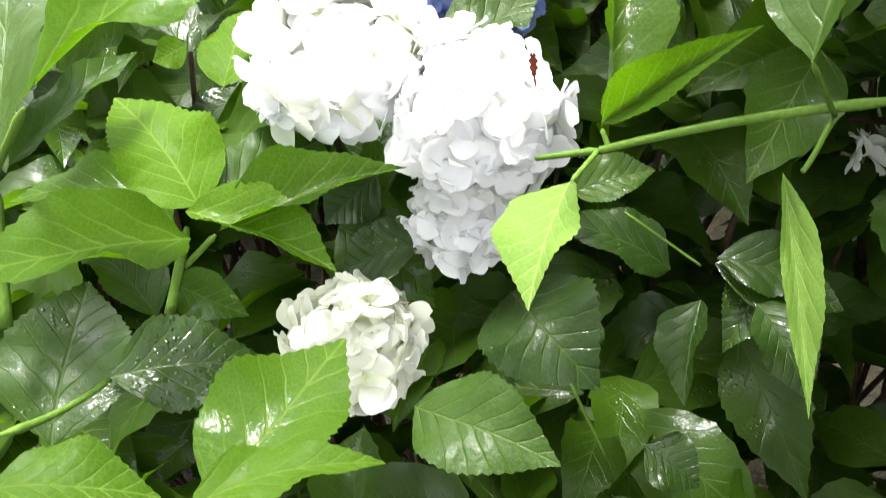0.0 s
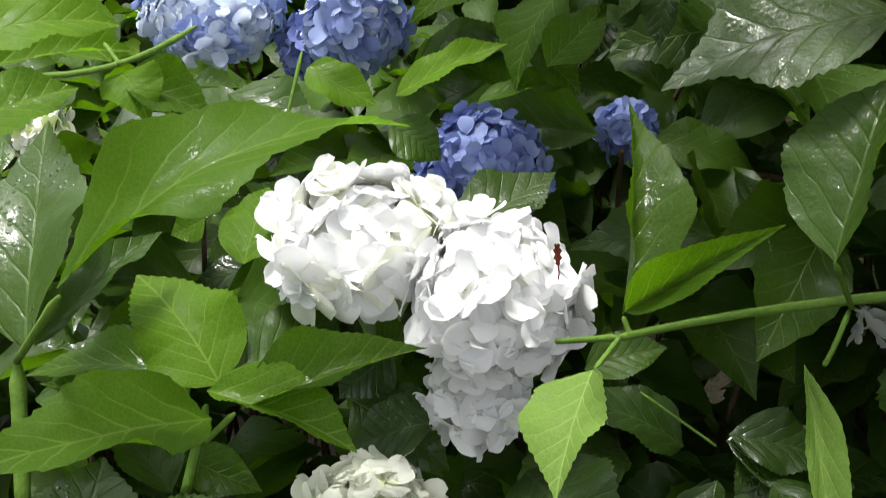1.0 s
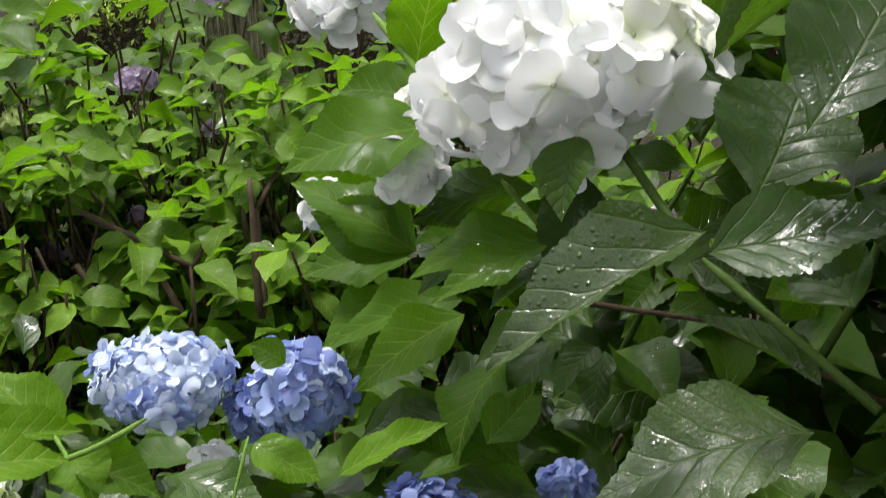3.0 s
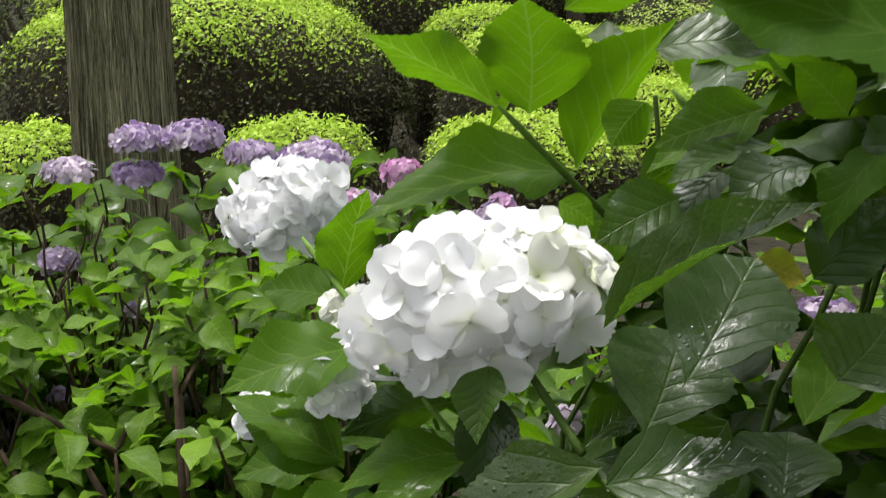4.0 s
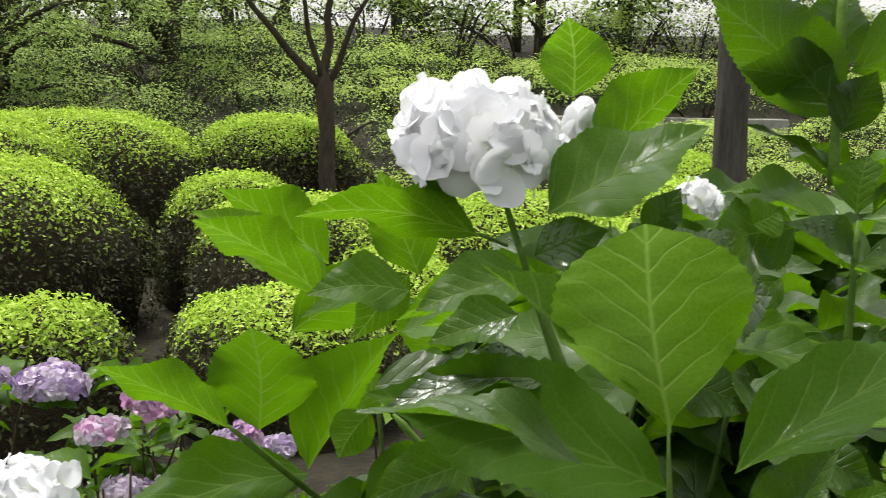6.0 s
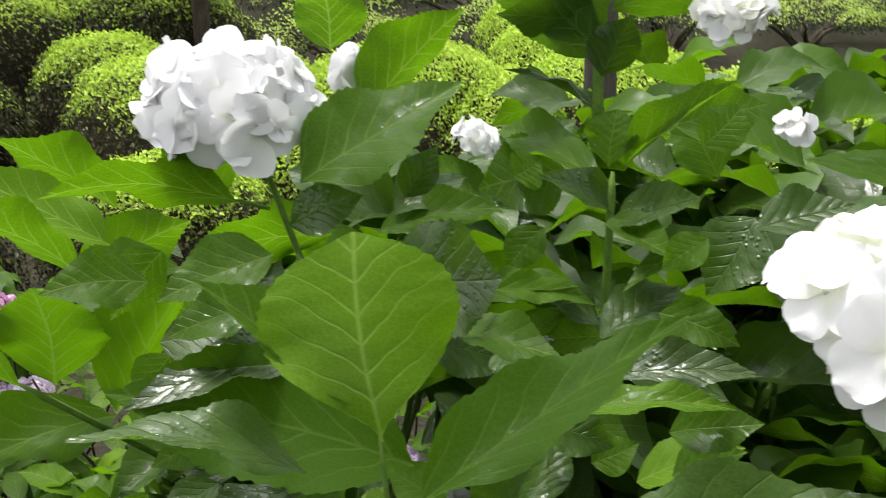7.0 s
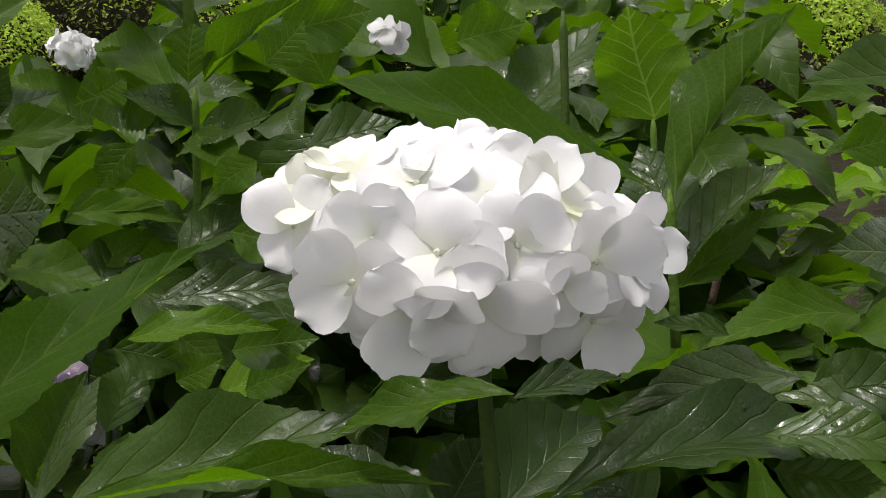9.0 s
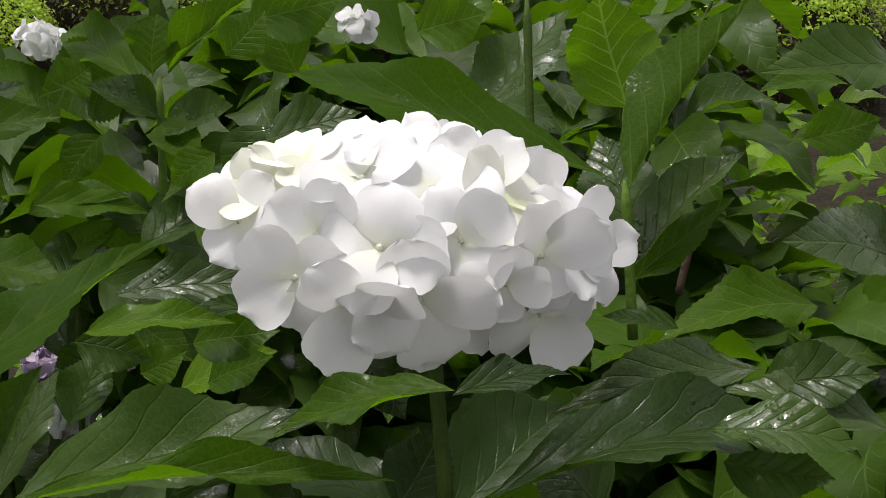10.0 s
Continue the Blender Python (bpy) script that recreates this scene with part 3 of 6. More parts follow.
TREE_FOOT = (1.42, 10.34, 0.0)
TREE_FORK = (1.35, 10.50, 1.59)
POST_AT = (2.68, 5.48, 0.08, 2.6)
EDGING = (5.36, 9.41, 18.16, 0.30)
RED_LEAF = (0.0037, 0.6002, 0.9615)
# ---------------------------------------------------------------- ground and slope
def slope(x, y):
    """Height of the ground: level garden, then a planted bank."""
    s = max(0.0, y - 11.0)
    rise = min(s, 24.0) * 0.135 + max(0.0, min(s - 24.0, 400.0)) * 0.02
    flat = 1 / (1 + math.exp(max(-30.0, min(30.0, -(y - 10.5) * 1.2))))
    return rise + 0.10 * flat * math.sin(x * 0.35 + 1.0) + 0.015 * math.sin(3.1 * x) * math.cos(2.7 * y)


gx = np.concatenate([-np.geomspace(1500, 8, 26), np.linspace(-7.5, 9.5, 60), np.geomspace(10, 1500, 26)])
gy = np.concatenate([-np.geomspace(1500, 4, 18), np.linspace(-3.5, 16, 76), np.geomspace(16.5, 1500, 40)])
gv = [(x, y, slope(x, y)) for y in gy for x in gx]
gf = [(j * len(gx) + i, j * len(gx) + i + 1, (j + 1) * len(gx) + i + 1, (j + 1) * len(gx) + i) for j in range(len(gy) - 1) for i in range(len(gx) - 1)]
ground = tagged(new("ground", mesh_from("ground", gv, gf, SOIL)), "dark damp soil with leaf litter under the shrubs", "ground", kind="structure")


# ---------------------------------------------------------------- leaf shells for shrubs and trees
def shell(points, normals, size, rr, out=0.02, lie=0.9):
    """Small bent leaves over given points: verts, faces."""
    n = len(points)
    rng = np.random.default_rng(rr)
    nr = normals + rng.normal(0, lie, (n, 3)) * 0.75
    nr /= np.linalg.norm(nr, axis=1)[:, None] + 1e-9
    a = np.cross(nr, rng.normal(0, 1, (n, 3)))
    a /= np.linalg.norm(a, axis=1)[:, None] + 1e-9
    c = np.cross(nr, a)
    s = (size * rng.uniform(0.6, 1.35, n))[:, None]
    p = points + normals * rng.normal(0, out, n)[:, None]
    v = np.stack([p - a * s * 0.5, p + c * s * 0.24 + nr * s * 0.06, p + a * s * 0.5 - nr * s * 0.08, p - c * s * 0.24 + nr * s * 0.06], 1).reshape(-1, 3)
    f = (np.arange(n) * 4)[:, None] + np.arange(4)
    return v, f


def bulk_mesh(name, v, f, mats, which=None):
    me = bpy.data.meshes.new(name)
    me.vertices.add(len(v))
    me.vertices.foreach_set("co", np.asarray(v, dtype=np.float32).ravel())
    me.loops.add(f.size)
    me.loops.foreach_set("vertex_index", np.asarray(f, dtype=np.int32).ravel())
    me.polygons.add(len(f))
    me.polygons.foreach_set("loop_start", np.arange(0, f.size, f.shape[1], dtype=np.int32))
    me.polygons.foreach_set("loop_total", np.full(len(f), f.shape[1], dtype=np.int32))
    for mm in mats:
        me.materials.append(mm)
    if which is not None:
        me.polygons.foreach_set("material_index", np.asarray(which, dtype=np.int32))
    me.update(calc_edges=True)
    me.validate()
    return me


def dome_points(n, rx, ry, h, rng, square=2.5):
    """Points and outward normals over a clipped dome that stands on its base."""
    a = rng.uniform(0, 2 * np.pi, n)
    t = rng.uniform(0, 1, n)
    el = np.arcsin(t ** 0.9)
    e = 2.0 / square
    ce, se = np.cos(el), np.sin(el)
    bulge = 1 - 0.10 * (1 - se) ** 2
    wob = 1 + 0.035 * np.sin(3 * a + 5 * el) + 0.025 * np.sin(7 * a + 1.3)
    p = np.stack([rx * ce ** e * np.cos(a) * bulge * wob, ry * ce ** e * np.sin(a) * bulge * wob, h * se ** e * (1 + 0.02 * np.sin(5 * a))], 1)
    nn = np.stack([p[:, 0] / rx**2, p[:, 1] / ry**2, p[:, 2] / h**2 * 1.1 + 0.02], 1)
    return p, nn / np.linalg.norm(nn, axis=1)[:, None]


def clipped_shrub(x, y, rx, ry, h, n, seed, size=0.026, flush=0.765):
    rng = np.random.default_rng(seed)
    z = slope(x, y)
    ob = thing("clipped_shrub", (x, y, z), "rounded clipped azalea with bright new growth over dark sides", "shrub", "clipped azalea mounds")
    # inner mass of twigs, coloured near-black for the shaded gaps between leaves
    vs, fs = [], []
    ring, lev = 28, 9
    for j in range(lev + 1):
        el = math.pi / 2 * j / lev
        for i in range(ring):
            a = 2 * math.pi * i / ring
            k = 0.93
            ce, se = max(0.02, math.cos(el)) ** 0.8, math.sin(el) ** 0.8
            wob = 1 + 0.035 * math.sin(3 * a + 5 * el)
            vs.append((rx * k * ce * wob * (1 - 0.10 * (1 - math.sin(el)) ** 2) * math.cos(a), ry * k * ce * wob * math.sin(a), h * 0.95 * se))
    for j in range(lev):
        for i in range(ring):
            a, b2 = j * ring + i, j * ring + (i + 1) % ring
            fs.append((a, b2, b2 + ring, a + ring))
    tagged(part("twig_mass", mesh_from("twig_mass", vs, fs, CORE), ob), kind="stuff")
    p, nn = dome_points(n, rx, ry, h, rng)
    # the crown is the densest part
    pc, nc = dome_points(n, rx, ry, h, rng)
    crown = pc[:, 2] / h > 0.72
    p, nn = np.concatenate([p, pc[crown]]), np.concatenate([nn, nc[crown]])
    keep = (p[:, 1] < ry * 0.45) & (p[:, 2] > 0.06)
    p, nn = p[keep], nn[keep]
    v, f = shell(p, nn, size * 1.12, seed, out=0.018, lie=0.75)
    # new growth by height and facing; dark sides also hold shade in their colour
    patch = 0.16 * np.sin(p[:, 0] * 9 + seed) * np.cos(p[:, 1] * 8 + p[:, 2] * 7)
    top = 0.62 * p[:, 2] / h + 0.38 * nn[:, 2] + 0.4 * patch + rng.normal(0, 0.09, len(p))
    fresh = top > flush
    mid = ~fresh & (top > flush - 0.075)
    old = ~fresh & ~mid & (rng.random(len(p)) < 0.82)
    for sel, name, mat in ((fresh, "new_growth", TOPIARY_NEW), (mid, "summer_growth", TOPIARY_MID), (old, "old_foliage", TOPIARY_OLD_SHADED)):
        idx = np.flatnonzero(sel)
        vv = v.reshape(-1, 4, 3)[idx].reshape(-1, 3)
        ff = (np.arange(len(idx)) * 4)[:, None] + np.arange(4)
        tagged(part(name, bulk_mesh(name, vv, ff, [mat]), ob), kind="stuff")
    return ob


def lumpy_shrub(x, y, rx, ry, h, n, seed, mat, size, lumps=15, name="shrub", label="loose rounded shrub in fresh leaf on the bank", lift=0.0, z=None):
    """A loose bush: many small leafy domes run together."""
    rng = np.random.default_rng(seed)
    z = slope(x, y) if z is None else z
    ob = thing(name, (x, y, z), label, "shrub", "shrubs on the bank")
    ps, ns = [], []
    for k in range(lumps):
        a, r = rng.uniform(0, 6.28), math.sqrt(rng.random()) * 0.85
        cx, cy = rx * r * math.cos(a), ry * r * math.sin(a)
        cz = lift + (h - lift) * (1 - r * r) ** 0.6 * rng.uniform(0.35, 0.9)
        s = rng.uniform(0.26, 0.50) * min(rx, ry, max(h, 0.7))
        p, nn = dome_points(n // lumps, s * 1.25, s * 1.25, s, rng, 2.0)
        ps.append(p + (cx, cy, cz))
        ns.append(nn)
    p, nn = np.concatenate(ps), np.concatenate(ns)
    v, f = shell(p, nn, size * 0.95, seed, out=size * 0.5, lie=0.32)
    # shade put into the colour: leaves not facing up turn dark
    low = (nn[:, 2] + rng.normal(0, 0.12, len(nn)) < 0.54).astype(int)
    part("foliage", bulk_mesh("foliage", v, f, [mat, WOOD_SHADED], low), ob)["kind"] = "stuff"
    # dark inner branches
    vs, fs = [], []
    rr = random.Random(seed)
    for k in range(9):
        a = rr.uniform(0, 6.28)
        tv, tf = tube(bowed((0, 0, -0.1), (rx * 0.7 * math.cos(a), ry * 0.7 * math.sin(a), lift + (h - lift) * 0.6), 0.1 * h, 5, 0.05, rr), [0.04, 0.035, 0.03, 0.025, 0.018, 0.01], 5)
        m = len(vs)
        vs += tv
        fs += [tuple(m + i for i in q) for q in tf]
    tagged(part("branchwork", mesh_from("branchwork", vs, fs, BARK_DARK), ob), kind="stuff")
    return ob


def woodland_tree(x, y, height, spread, seed, mat, n=9000, size=0.09, start=0.15):
    rng = np.random.default_rng(seed)
    rr = random.Random(seed)
    z = slope(x, y)
    ob = thing("tree", (x, y, z), "broadleaved tree with layered green foliage behind the garden", "tree", "trees behind the bank")
    vs, fs = tube(bowed((0, 0, -0.2), (rr.uniform(-0.4, 0.4), 0, height * 0.9), 0, 8, 0.06, rr), [0.13 - 0.012 * i for i in range(9)], 8)
    ps, ns = [], []
    tips = []
    for k in range(26):
        h = height * (start + (1 - start) * (k + rr.random()) / 26)
        a = rr.uniform(0, 6.28)
        r = spread * (1 - ((h / height) - 0.45) ** 2 * 1.6) * rr.uniform(0.45, 1.0)
        tip = Vector((r * math.cos(a), r * math.sin(a), h + rr.uniform(-0.2, 0.3)))
        tv, tf = tube(bowed((0, 0, h * 0.8), tip, 0.15, 4, 0.05, rr), [0.045, 0.035, 0.026, 0.018, 0.008], 5)
        m = len(vs)
        vs += tv
        fs += [tuple(m + i for i in q) for q in tf]
        for q in range(3):
            c = Vector((0, 0, h * 0.85)).lerp(tip, 0.5 + 0.25 * q)
            s = spread * rr.uniform(0.20, 0.34)
            p, nn = dome_points(n // 78, s, s, s * 0.45, rng, 2.0)
            ps.append(p + np.array(c) + rng.normal(0, 0.05, 3))
            ns.append(nn)
    part("trunk", mesh_from("trunk", vs, fs, BARK_DARK), ob)
    p, nn = np.concatenate(ps), np.concatenate(ns)
    v, f = shell(p, nn, size, seed, out=size * 0.7, lie=0.45)
    # clump undersides get the dark leaf, as painted shade
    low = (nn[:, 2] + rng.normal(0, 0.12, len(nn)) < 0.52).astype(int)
    part("crown", bulk_mesh("crown", v, f, [mat, WOOD_SHADED], low), ob)["kind"] = "stuff"
    return ob


def cypress_trunk(x, y, r, height):
    """A tall straight trunk with long flat strips of bark."""
    rr = random.Random(5)
    ob = thing("cypress_tree", (x, y, 0), "straight cypress trunk with grey-brown fibrous stripy bark", "tree")
    sides, lev = 120, 70
    vs, fs = [], []
    ridge = [rr.uniform(-1, 1) for _ in range(sides)]
    drift = [rr.uniform(0, 6.28) for _ in range(sides)]
    for j in range(lev + 1):
        z = height * j / lev
        taper = r * (1 + 0.35 * math.exp(-z * 3.2)) * (1 - 0.05 * z)
        for i in range(sides):
            a = 2 * math.pi * i / sides + 0.012 * math.sin(z * 1.7 + drift[i // 4])
            rad = taper * (1 + 0.022 * ridge[i] * (0.6 + 0.4 * math.sin(z * 2.3 + drift[i])) + 0.014 * math.sin(a * 9 + z * 0.7) + 0.012 * rr.uniform(-1, 1) * (i % 3 == 0))
            vs.append((rad * math.cos(a) + 0.012 * z * z * 0.2, rad * math.sin(a), z))
    for j in range(lev):
        for i in range(sides):
            a, b2 = j * sides + i, j * sides + (i + 1) % sides
            fs.append((a, b2, b2 + sides, a + sides))
    fs.append(tuple(lev * sides + i for i in range(sides)))
    part("trunk", mesh_from("trunk", vs, fs, BARK), ob)
    # long fibrous strips standing off the trunk
    for k in range(120):
        a0, z0, ln_ = rr.uniform(0, 2 * math.pi), rr.uniform(0.0, 2.6), rr.uniform(0.5, 1.8)
        w, lift = rr.uniform(0.004, 0.012), rr.uniform(0.001, 0.006)
        sv, sf = [], []
        for j in range(13):
            t = j / 12
            z = z0 + ln_ * t
            rad = r * (1 + 0.35 * math.exp(-z * 3.2)) * (1 - 0.05 * z) * 1.018
            a = a0 + 0.05 * math.sin(z * 1.7 + k) + 0.02 * math.sin(z * 7 + k)
            ww = w * math.sin(math.pi * (0.06 + 0.88 * t)) ** 0.5
            ox = 0.0024 * z * z
            for da, up in ((-1, 0.0), (-0.6, 1.0), (0.6, 0.85), (1, 0.0)):
                q = a + da * ww / rad
                rr2 = rad - 0.004 + up * (lift + 0.004)
                sv.append((rr2 * math.cos(q) + ox, rr2 * math.sin(q), z))
        for j in range(12):
            for i in range(3):
                b2 = j * 4 + i
                sf.append((b2, b2 + 1, b2 + 5, b2 + 4))
        part("bark_strip", mesh_from("bark_strip", sv, sf, BARK), ob)
    return ob


cypress_trunk(*TRUNK, 5.0)
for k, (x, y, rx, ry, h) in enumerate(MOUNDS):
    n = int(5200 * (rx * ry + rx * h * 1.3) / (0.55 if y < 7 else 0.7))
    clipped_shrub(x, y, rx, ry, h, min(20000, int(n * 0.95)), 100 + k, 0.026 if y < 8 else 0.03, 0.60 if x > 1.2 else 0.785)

# the bank behind: rows of loose shrubs, low stone edging, then trees
brr = random.Random(11)
for bank, (yy, hh, rr_) in enumerate(((12.6, 0.85, 0.95), (14.2, 1.0, 1.1), (16.2, 1.05, 1.25), (18.6, 1.05, 1.3), (21.2, 1.1, 1.5), (23.6, 2.9, 1.9))):
    for i in range(11):
        x = -5.6 + i * 1.75 + brr.uniform(-0.4, 0.4) + 0.5 * (bank % 2)
        light = x > 2.0 + 0.2 * bank
        y = yy + brr.uniform(-0.4, 0.4)
        wide, tall = rr_ * brr.uniform(0.85, 1.2), hh * brr.uniform(0.8, 1.25) * (0.8 if light else 1.25)
        # low beds in front of the stone edging
        if y < EDGING[2] + 0.3 and EDGING[0] * y / EDGING[2] - 0.9 * wide < x < EDGING[1] * y / EDGING[2] + 0.5:
            tall = max(0.22, min(tall, 1.55 - 0.033 * y - slope(x, y)))
        lumpy_shrub(x, y, wide, rr_ * 0.8, tall, 4000, 300 + bank * 20 + i,
                    WOOD_LIGHT if light or brr.random() < 0.25 else WOOD_LEAF, 0.036 + 0.0045 * bank)
for i in range(11):
    woodland_tree(-9.0 + i * 2.7 + brr.uniform(-0.6, 0.6), 25.0 + brr.uniform(-1, 2.5), brr.uniform(8.5, 11), brr.uniform(2.4, 3.2), 500 + i, WOOD_LEAF if i % 3 else WOOD_LIGHT, 7000, 0.12, 0.04)
for i in range(10):
    woodland_tree(-10.0 + i * 3.1 + brr.uniform(-0.6, 0.6), 30.0 + brr.uniform(-1, 1.5), brr.uniform(10, 12.5), brr.uniform(2.6, 3.4), 520 + i, WOOD_LEAF, 5000, 0.17, 0.04)
for i, (x, y, hh, sp) in enumerate(((-3.6, 13.2, 4.2, 1.6), (-1.7, 14.6, 4.0, 1.7), (-5.4, 12.5, 4.5, 1.7), (0.0, 16.6, 4.2, 1.6))):
    woodland_tree(x, y, hh, sp, 540 + i, WOOD_LEAF, 16000, 0.056, 0.22)


def stone_edging(x0, x1, y, h):
    """A low stone kerb along the bank path."""
    rr = random.Random(8)
    ob = thing("stone_edging", (x0, y, slope((x0 + x1) / 2, y)), "low pale grey stone edging along the bank", "wall")
    x = 0.0
    while x < x1 - x0:
        w = rr.uniform(0.35, 0.6)
        bm = bmesh.new()
        bmesh.ops.create_cube(bm, size=1.0)
        for v in bm.verts:
            v.co = Vector((v.co.x * (w - 0.015), v.co.y * 0.3, v.co.z * h * rr.uniform(0.95, 1.04)))
        bmesh.ops.bevel(bm, geom=bm.edges[:], offset=0.015, segments=1, affect="EDGES")
        me = bpy.data.meshes.new("stone")
        bm.to_mesh(me)
        bm.free()
        me.materials.append(STONE)
        part("stone", me, ob, Matrix.Translation((x + w / 2, rr.uniform(-0.02, 0.02), h / 2 - 0.03)))
        x += w


stone_edging(*EDGING)


def young_tree(foot, fork, limbs, mat):
    """A slim garden tree: a bare stem, a fork and thin limbs under a spray of leaves."""
    rr = random.Random(21)
    f0, f1 = Vector(foot), Vector(fork)
    ob = thing("maple_tree", f0, "slim forked maple with dark bark and light green leaves", "tree")
    d = f1 - f0
    vs, fs = tube([Vector((0, 0, -0.1)), d * 0.25 + Vector((0.02, 0, 0)), d * 0.5 + Vector((-0.015, 0, 0)), d * 0.75 + Vector((0.01, 0, 0)), d, d * 1.08], [0.105, 0.085, 0.075, 0.07, 0.085, 0.05], 10)
    part("trunk", mesh_from("trunk", vs, fs, BARK_DARK), ob)
    ps, ns = [], []
    rng = np.random.default_rng(4)
    for lx, lz, th in limbs:
        tip = d + Vector((lx, rr.uniform(-0.3, 0.3), lz))
        vs, fs = tube(bowed(d * 0.97, tip, -0.04, 6, 0.03, rr), [th * (1 - 0.12 * i) for i in range(7)], 7)
        part("limb", mesh_from("limb", vs, fs, BARK_DARK), ob)
        for k in range(16):
            c = d.lerp(tip, rr.uniform(0.62, 1.25)) + Vector((rr.uniform(-0.8, 0.8), rr.uniform(-0.5, 0.5), rr.uniform(-0.05, 0.5)))
            s = rr.uniform(0.15, 0.32)
            p, nn = dome_points(110, s, s, s * 0.35, rng, 2.0)
            ps.append(p + np.array(c))
            ns.append(nn)
    v, f = shell(np.concatenate(ps), np.concatenate(ns), 0.05, 9, out=0.05, lie=0.6)
    tagged(part("crown", bulk_mesh("crown", v, f, [mat]), ob), kind="stuff")


young_tree(TREE_FOOT, TREE_FORK, ((-0.85, 1.0, 0.045), (0.12, 1.3, 0.05), (0.5, 1.2, 0.035), (-0.35, 1.5, 0.03)), MAPLE)


def wooden_post(x, y, r, h):
    ob = thing("wooden_post", (x, y, slope(x, y)), "weathered dark round wooden post among the shrubs", "post")
    rr = random.Random(3)
    vs, fs = tube([(0, 0, h * i / 14) for i in range(15)], [r * (1 + rr.uniform(-0.02, 0.02)) for _ in range(15)], 26)
    vs = [v + Vector((v.x, v.y, 0)) * rr.uniform(-0.05, 0.05) for v in vs]
    part("shaft", mesh_from("shaft", vs, fs, POST), ob)


wooden_post(*POST_AT)

# ---------------------------------------------------------------- hydrangeas
white_low = thing("hydrangea_bush", (-0.1, 0.75, 0.0), "wet white mophead hydrangea with drooping blooms and large leaves", "hydrangea", "hydrangeas")
white_high = thing("hydrangea_bush", (0.35, 0.75, 0.0), "tall white mophead hydrangea with fresh upright leafy shoots", "hydrangea", "hydrangeas")
blue_bush = thing("hydrangea_bush", (-0.1, 1.05, 0.0), "blue mophead hydrangea with rain-wet leaves behind white blooms", "hydrangea", "hydrangeas")
purple_bush = thing("hydrangea_bush", (-0.5, 2.5, 0.0), "purple and mauve mophead hydrangea beside the cypress trunk", "hydrangea", "hydrangeas")
pink_bush = thing("hydrangea_bush", (0.6, 2.4, 0.0), "pink-flowered hydrangea low behind the white bush", "hydrangea", "hydrangeas")

leaf(white_low, (-0.2309, 0.5344, 0.9798), (-0.0775, 0.6634, 1.0046), 0.0592, (-0.0823, -0.0934, 0.9922), "droop", "g")
leaf(white_low, (-0.2689, 0.5623, 0.9192), (-0.2935, 0.6981, 0.9809), 0.0750, (-0.3130, -0.4395, 0.8420), "flat", "w")
leaf(white_low, (-0.2743, 0.5790, 0.9088), (-0.2261, 0.6682, 0.9263), 0.0321, (-0.0141, -0.1851, 0.9826), "flat", "w")
leaf(white_low, (-0.2450, 0.5035, 1.0798), (-0.2009, 0.5357, 1.0851), 0.0340, (0.2260, -0.4500, 0.8640), "flat", "y")
leaf(white_low, (-0.2534, 0.5412, 1.1012), (-0.1951, 0.5796, 1.0956), 0.0365, (0.3017, -0.3271, 0.8955), "arch", "y")
leaf(white_low, (-0.1835, 0.6077, 0.8622), (-0.2466, 0.6677, 0.8933), 0.0627, (0.1987, -0.2925, 0.9354), "round", "y")
leaf(white_low, (-0.1796, 0.6067, 0.8603), (-0.1275, 0.6851, 0.8559), 0.0504, (0.1488, -0.1990, 0.9686), "flat", "w")
leaf(white_low, (-0.1704, 0.5915, 0.8579), (-0.0673, 0.6271, 0.8773), 0.0388, (-0.1200, -0.1861, 0.9752), "fold", "g")
leaf(white_low, (-0.1887, 0.5961, 0.8675), (-0.1013, 0.5689, 0.8499), 0.0464, (0.1866, -0.0370, 0.9817), "fold", "y")
leaf(white_low, (-0.1843, 0.5804, 0.8615), (-0.2625, 0.4595, 0.9271), 0.0630, (0.4283, 0.2013, 0.8809), "flat", "g")
leaf(white_low, (-0.2278, 0.6290, 0.8144), (-0.3033, 0.6268, 0.8404), 0.0324, (0.3267, -0.0518, 0.9437), "flat", "g")
leaf(white_low, (-0.2219, 0.6519, 0.8116), (-0.2937, 0.6883, 0.8226), 0.0504, (-0.0003, -0.2884, 0.9575), "arch", "g")
leaf(white_low, (-0.1882, 0.6934, 0.8862), (-0.1819, 0.7554, 0.9054), 0.0404, (-0.1065, -0.2848, 0.9526), "round", "y")
leaf(white_low, (-0.0597, 0.7098, 0.8912), (0.0026, 0.7767, 0.9093), 0.0508, (-0.1153, -0.1574, 0.9808), "flat", "s")
leaf(white_high, (0.0393, 0.5985, 0.9265), (0.0420, 0.7152, 0.9918), 0.0395, (0.6258, -0.3914, 0.6747), "fold", "g")
leaf(white_high, (0.0385, 0.5839, 0.9410), (0.1072, 0.5630, 1.0074), 0.0221, (-0.6014, -0.6888, 0.4047), "fold", "g")
leaf(white_high, (0.1250, 0.5386, 1.0045), (0.1573, 0.6061, 1.0640), 0.0593, (-0.7144, -0.2380, 0.6580), "fold", "w")
leaf(white_low, (0.0243, 0.5660, 0.9165), (0.0057, 0.4990, 0.8916), 0.0458, (-0.5225, -0.1657, 0.8364), "hang", "p")
leaf(white_high, (0.1236, 0.5540, 0.9344), (0.1356, 0.4662, 0.8601), 0.0176, (0.0044, -0.6455, 0.7637), "hang", "p")
leaf(white_high, (0.1598, 0.6269, 1.0828), (0.0515, 0.6232, 1.0445), 0.0713, (-0.3094, -0.2969, 0.9034), "arch", "s")
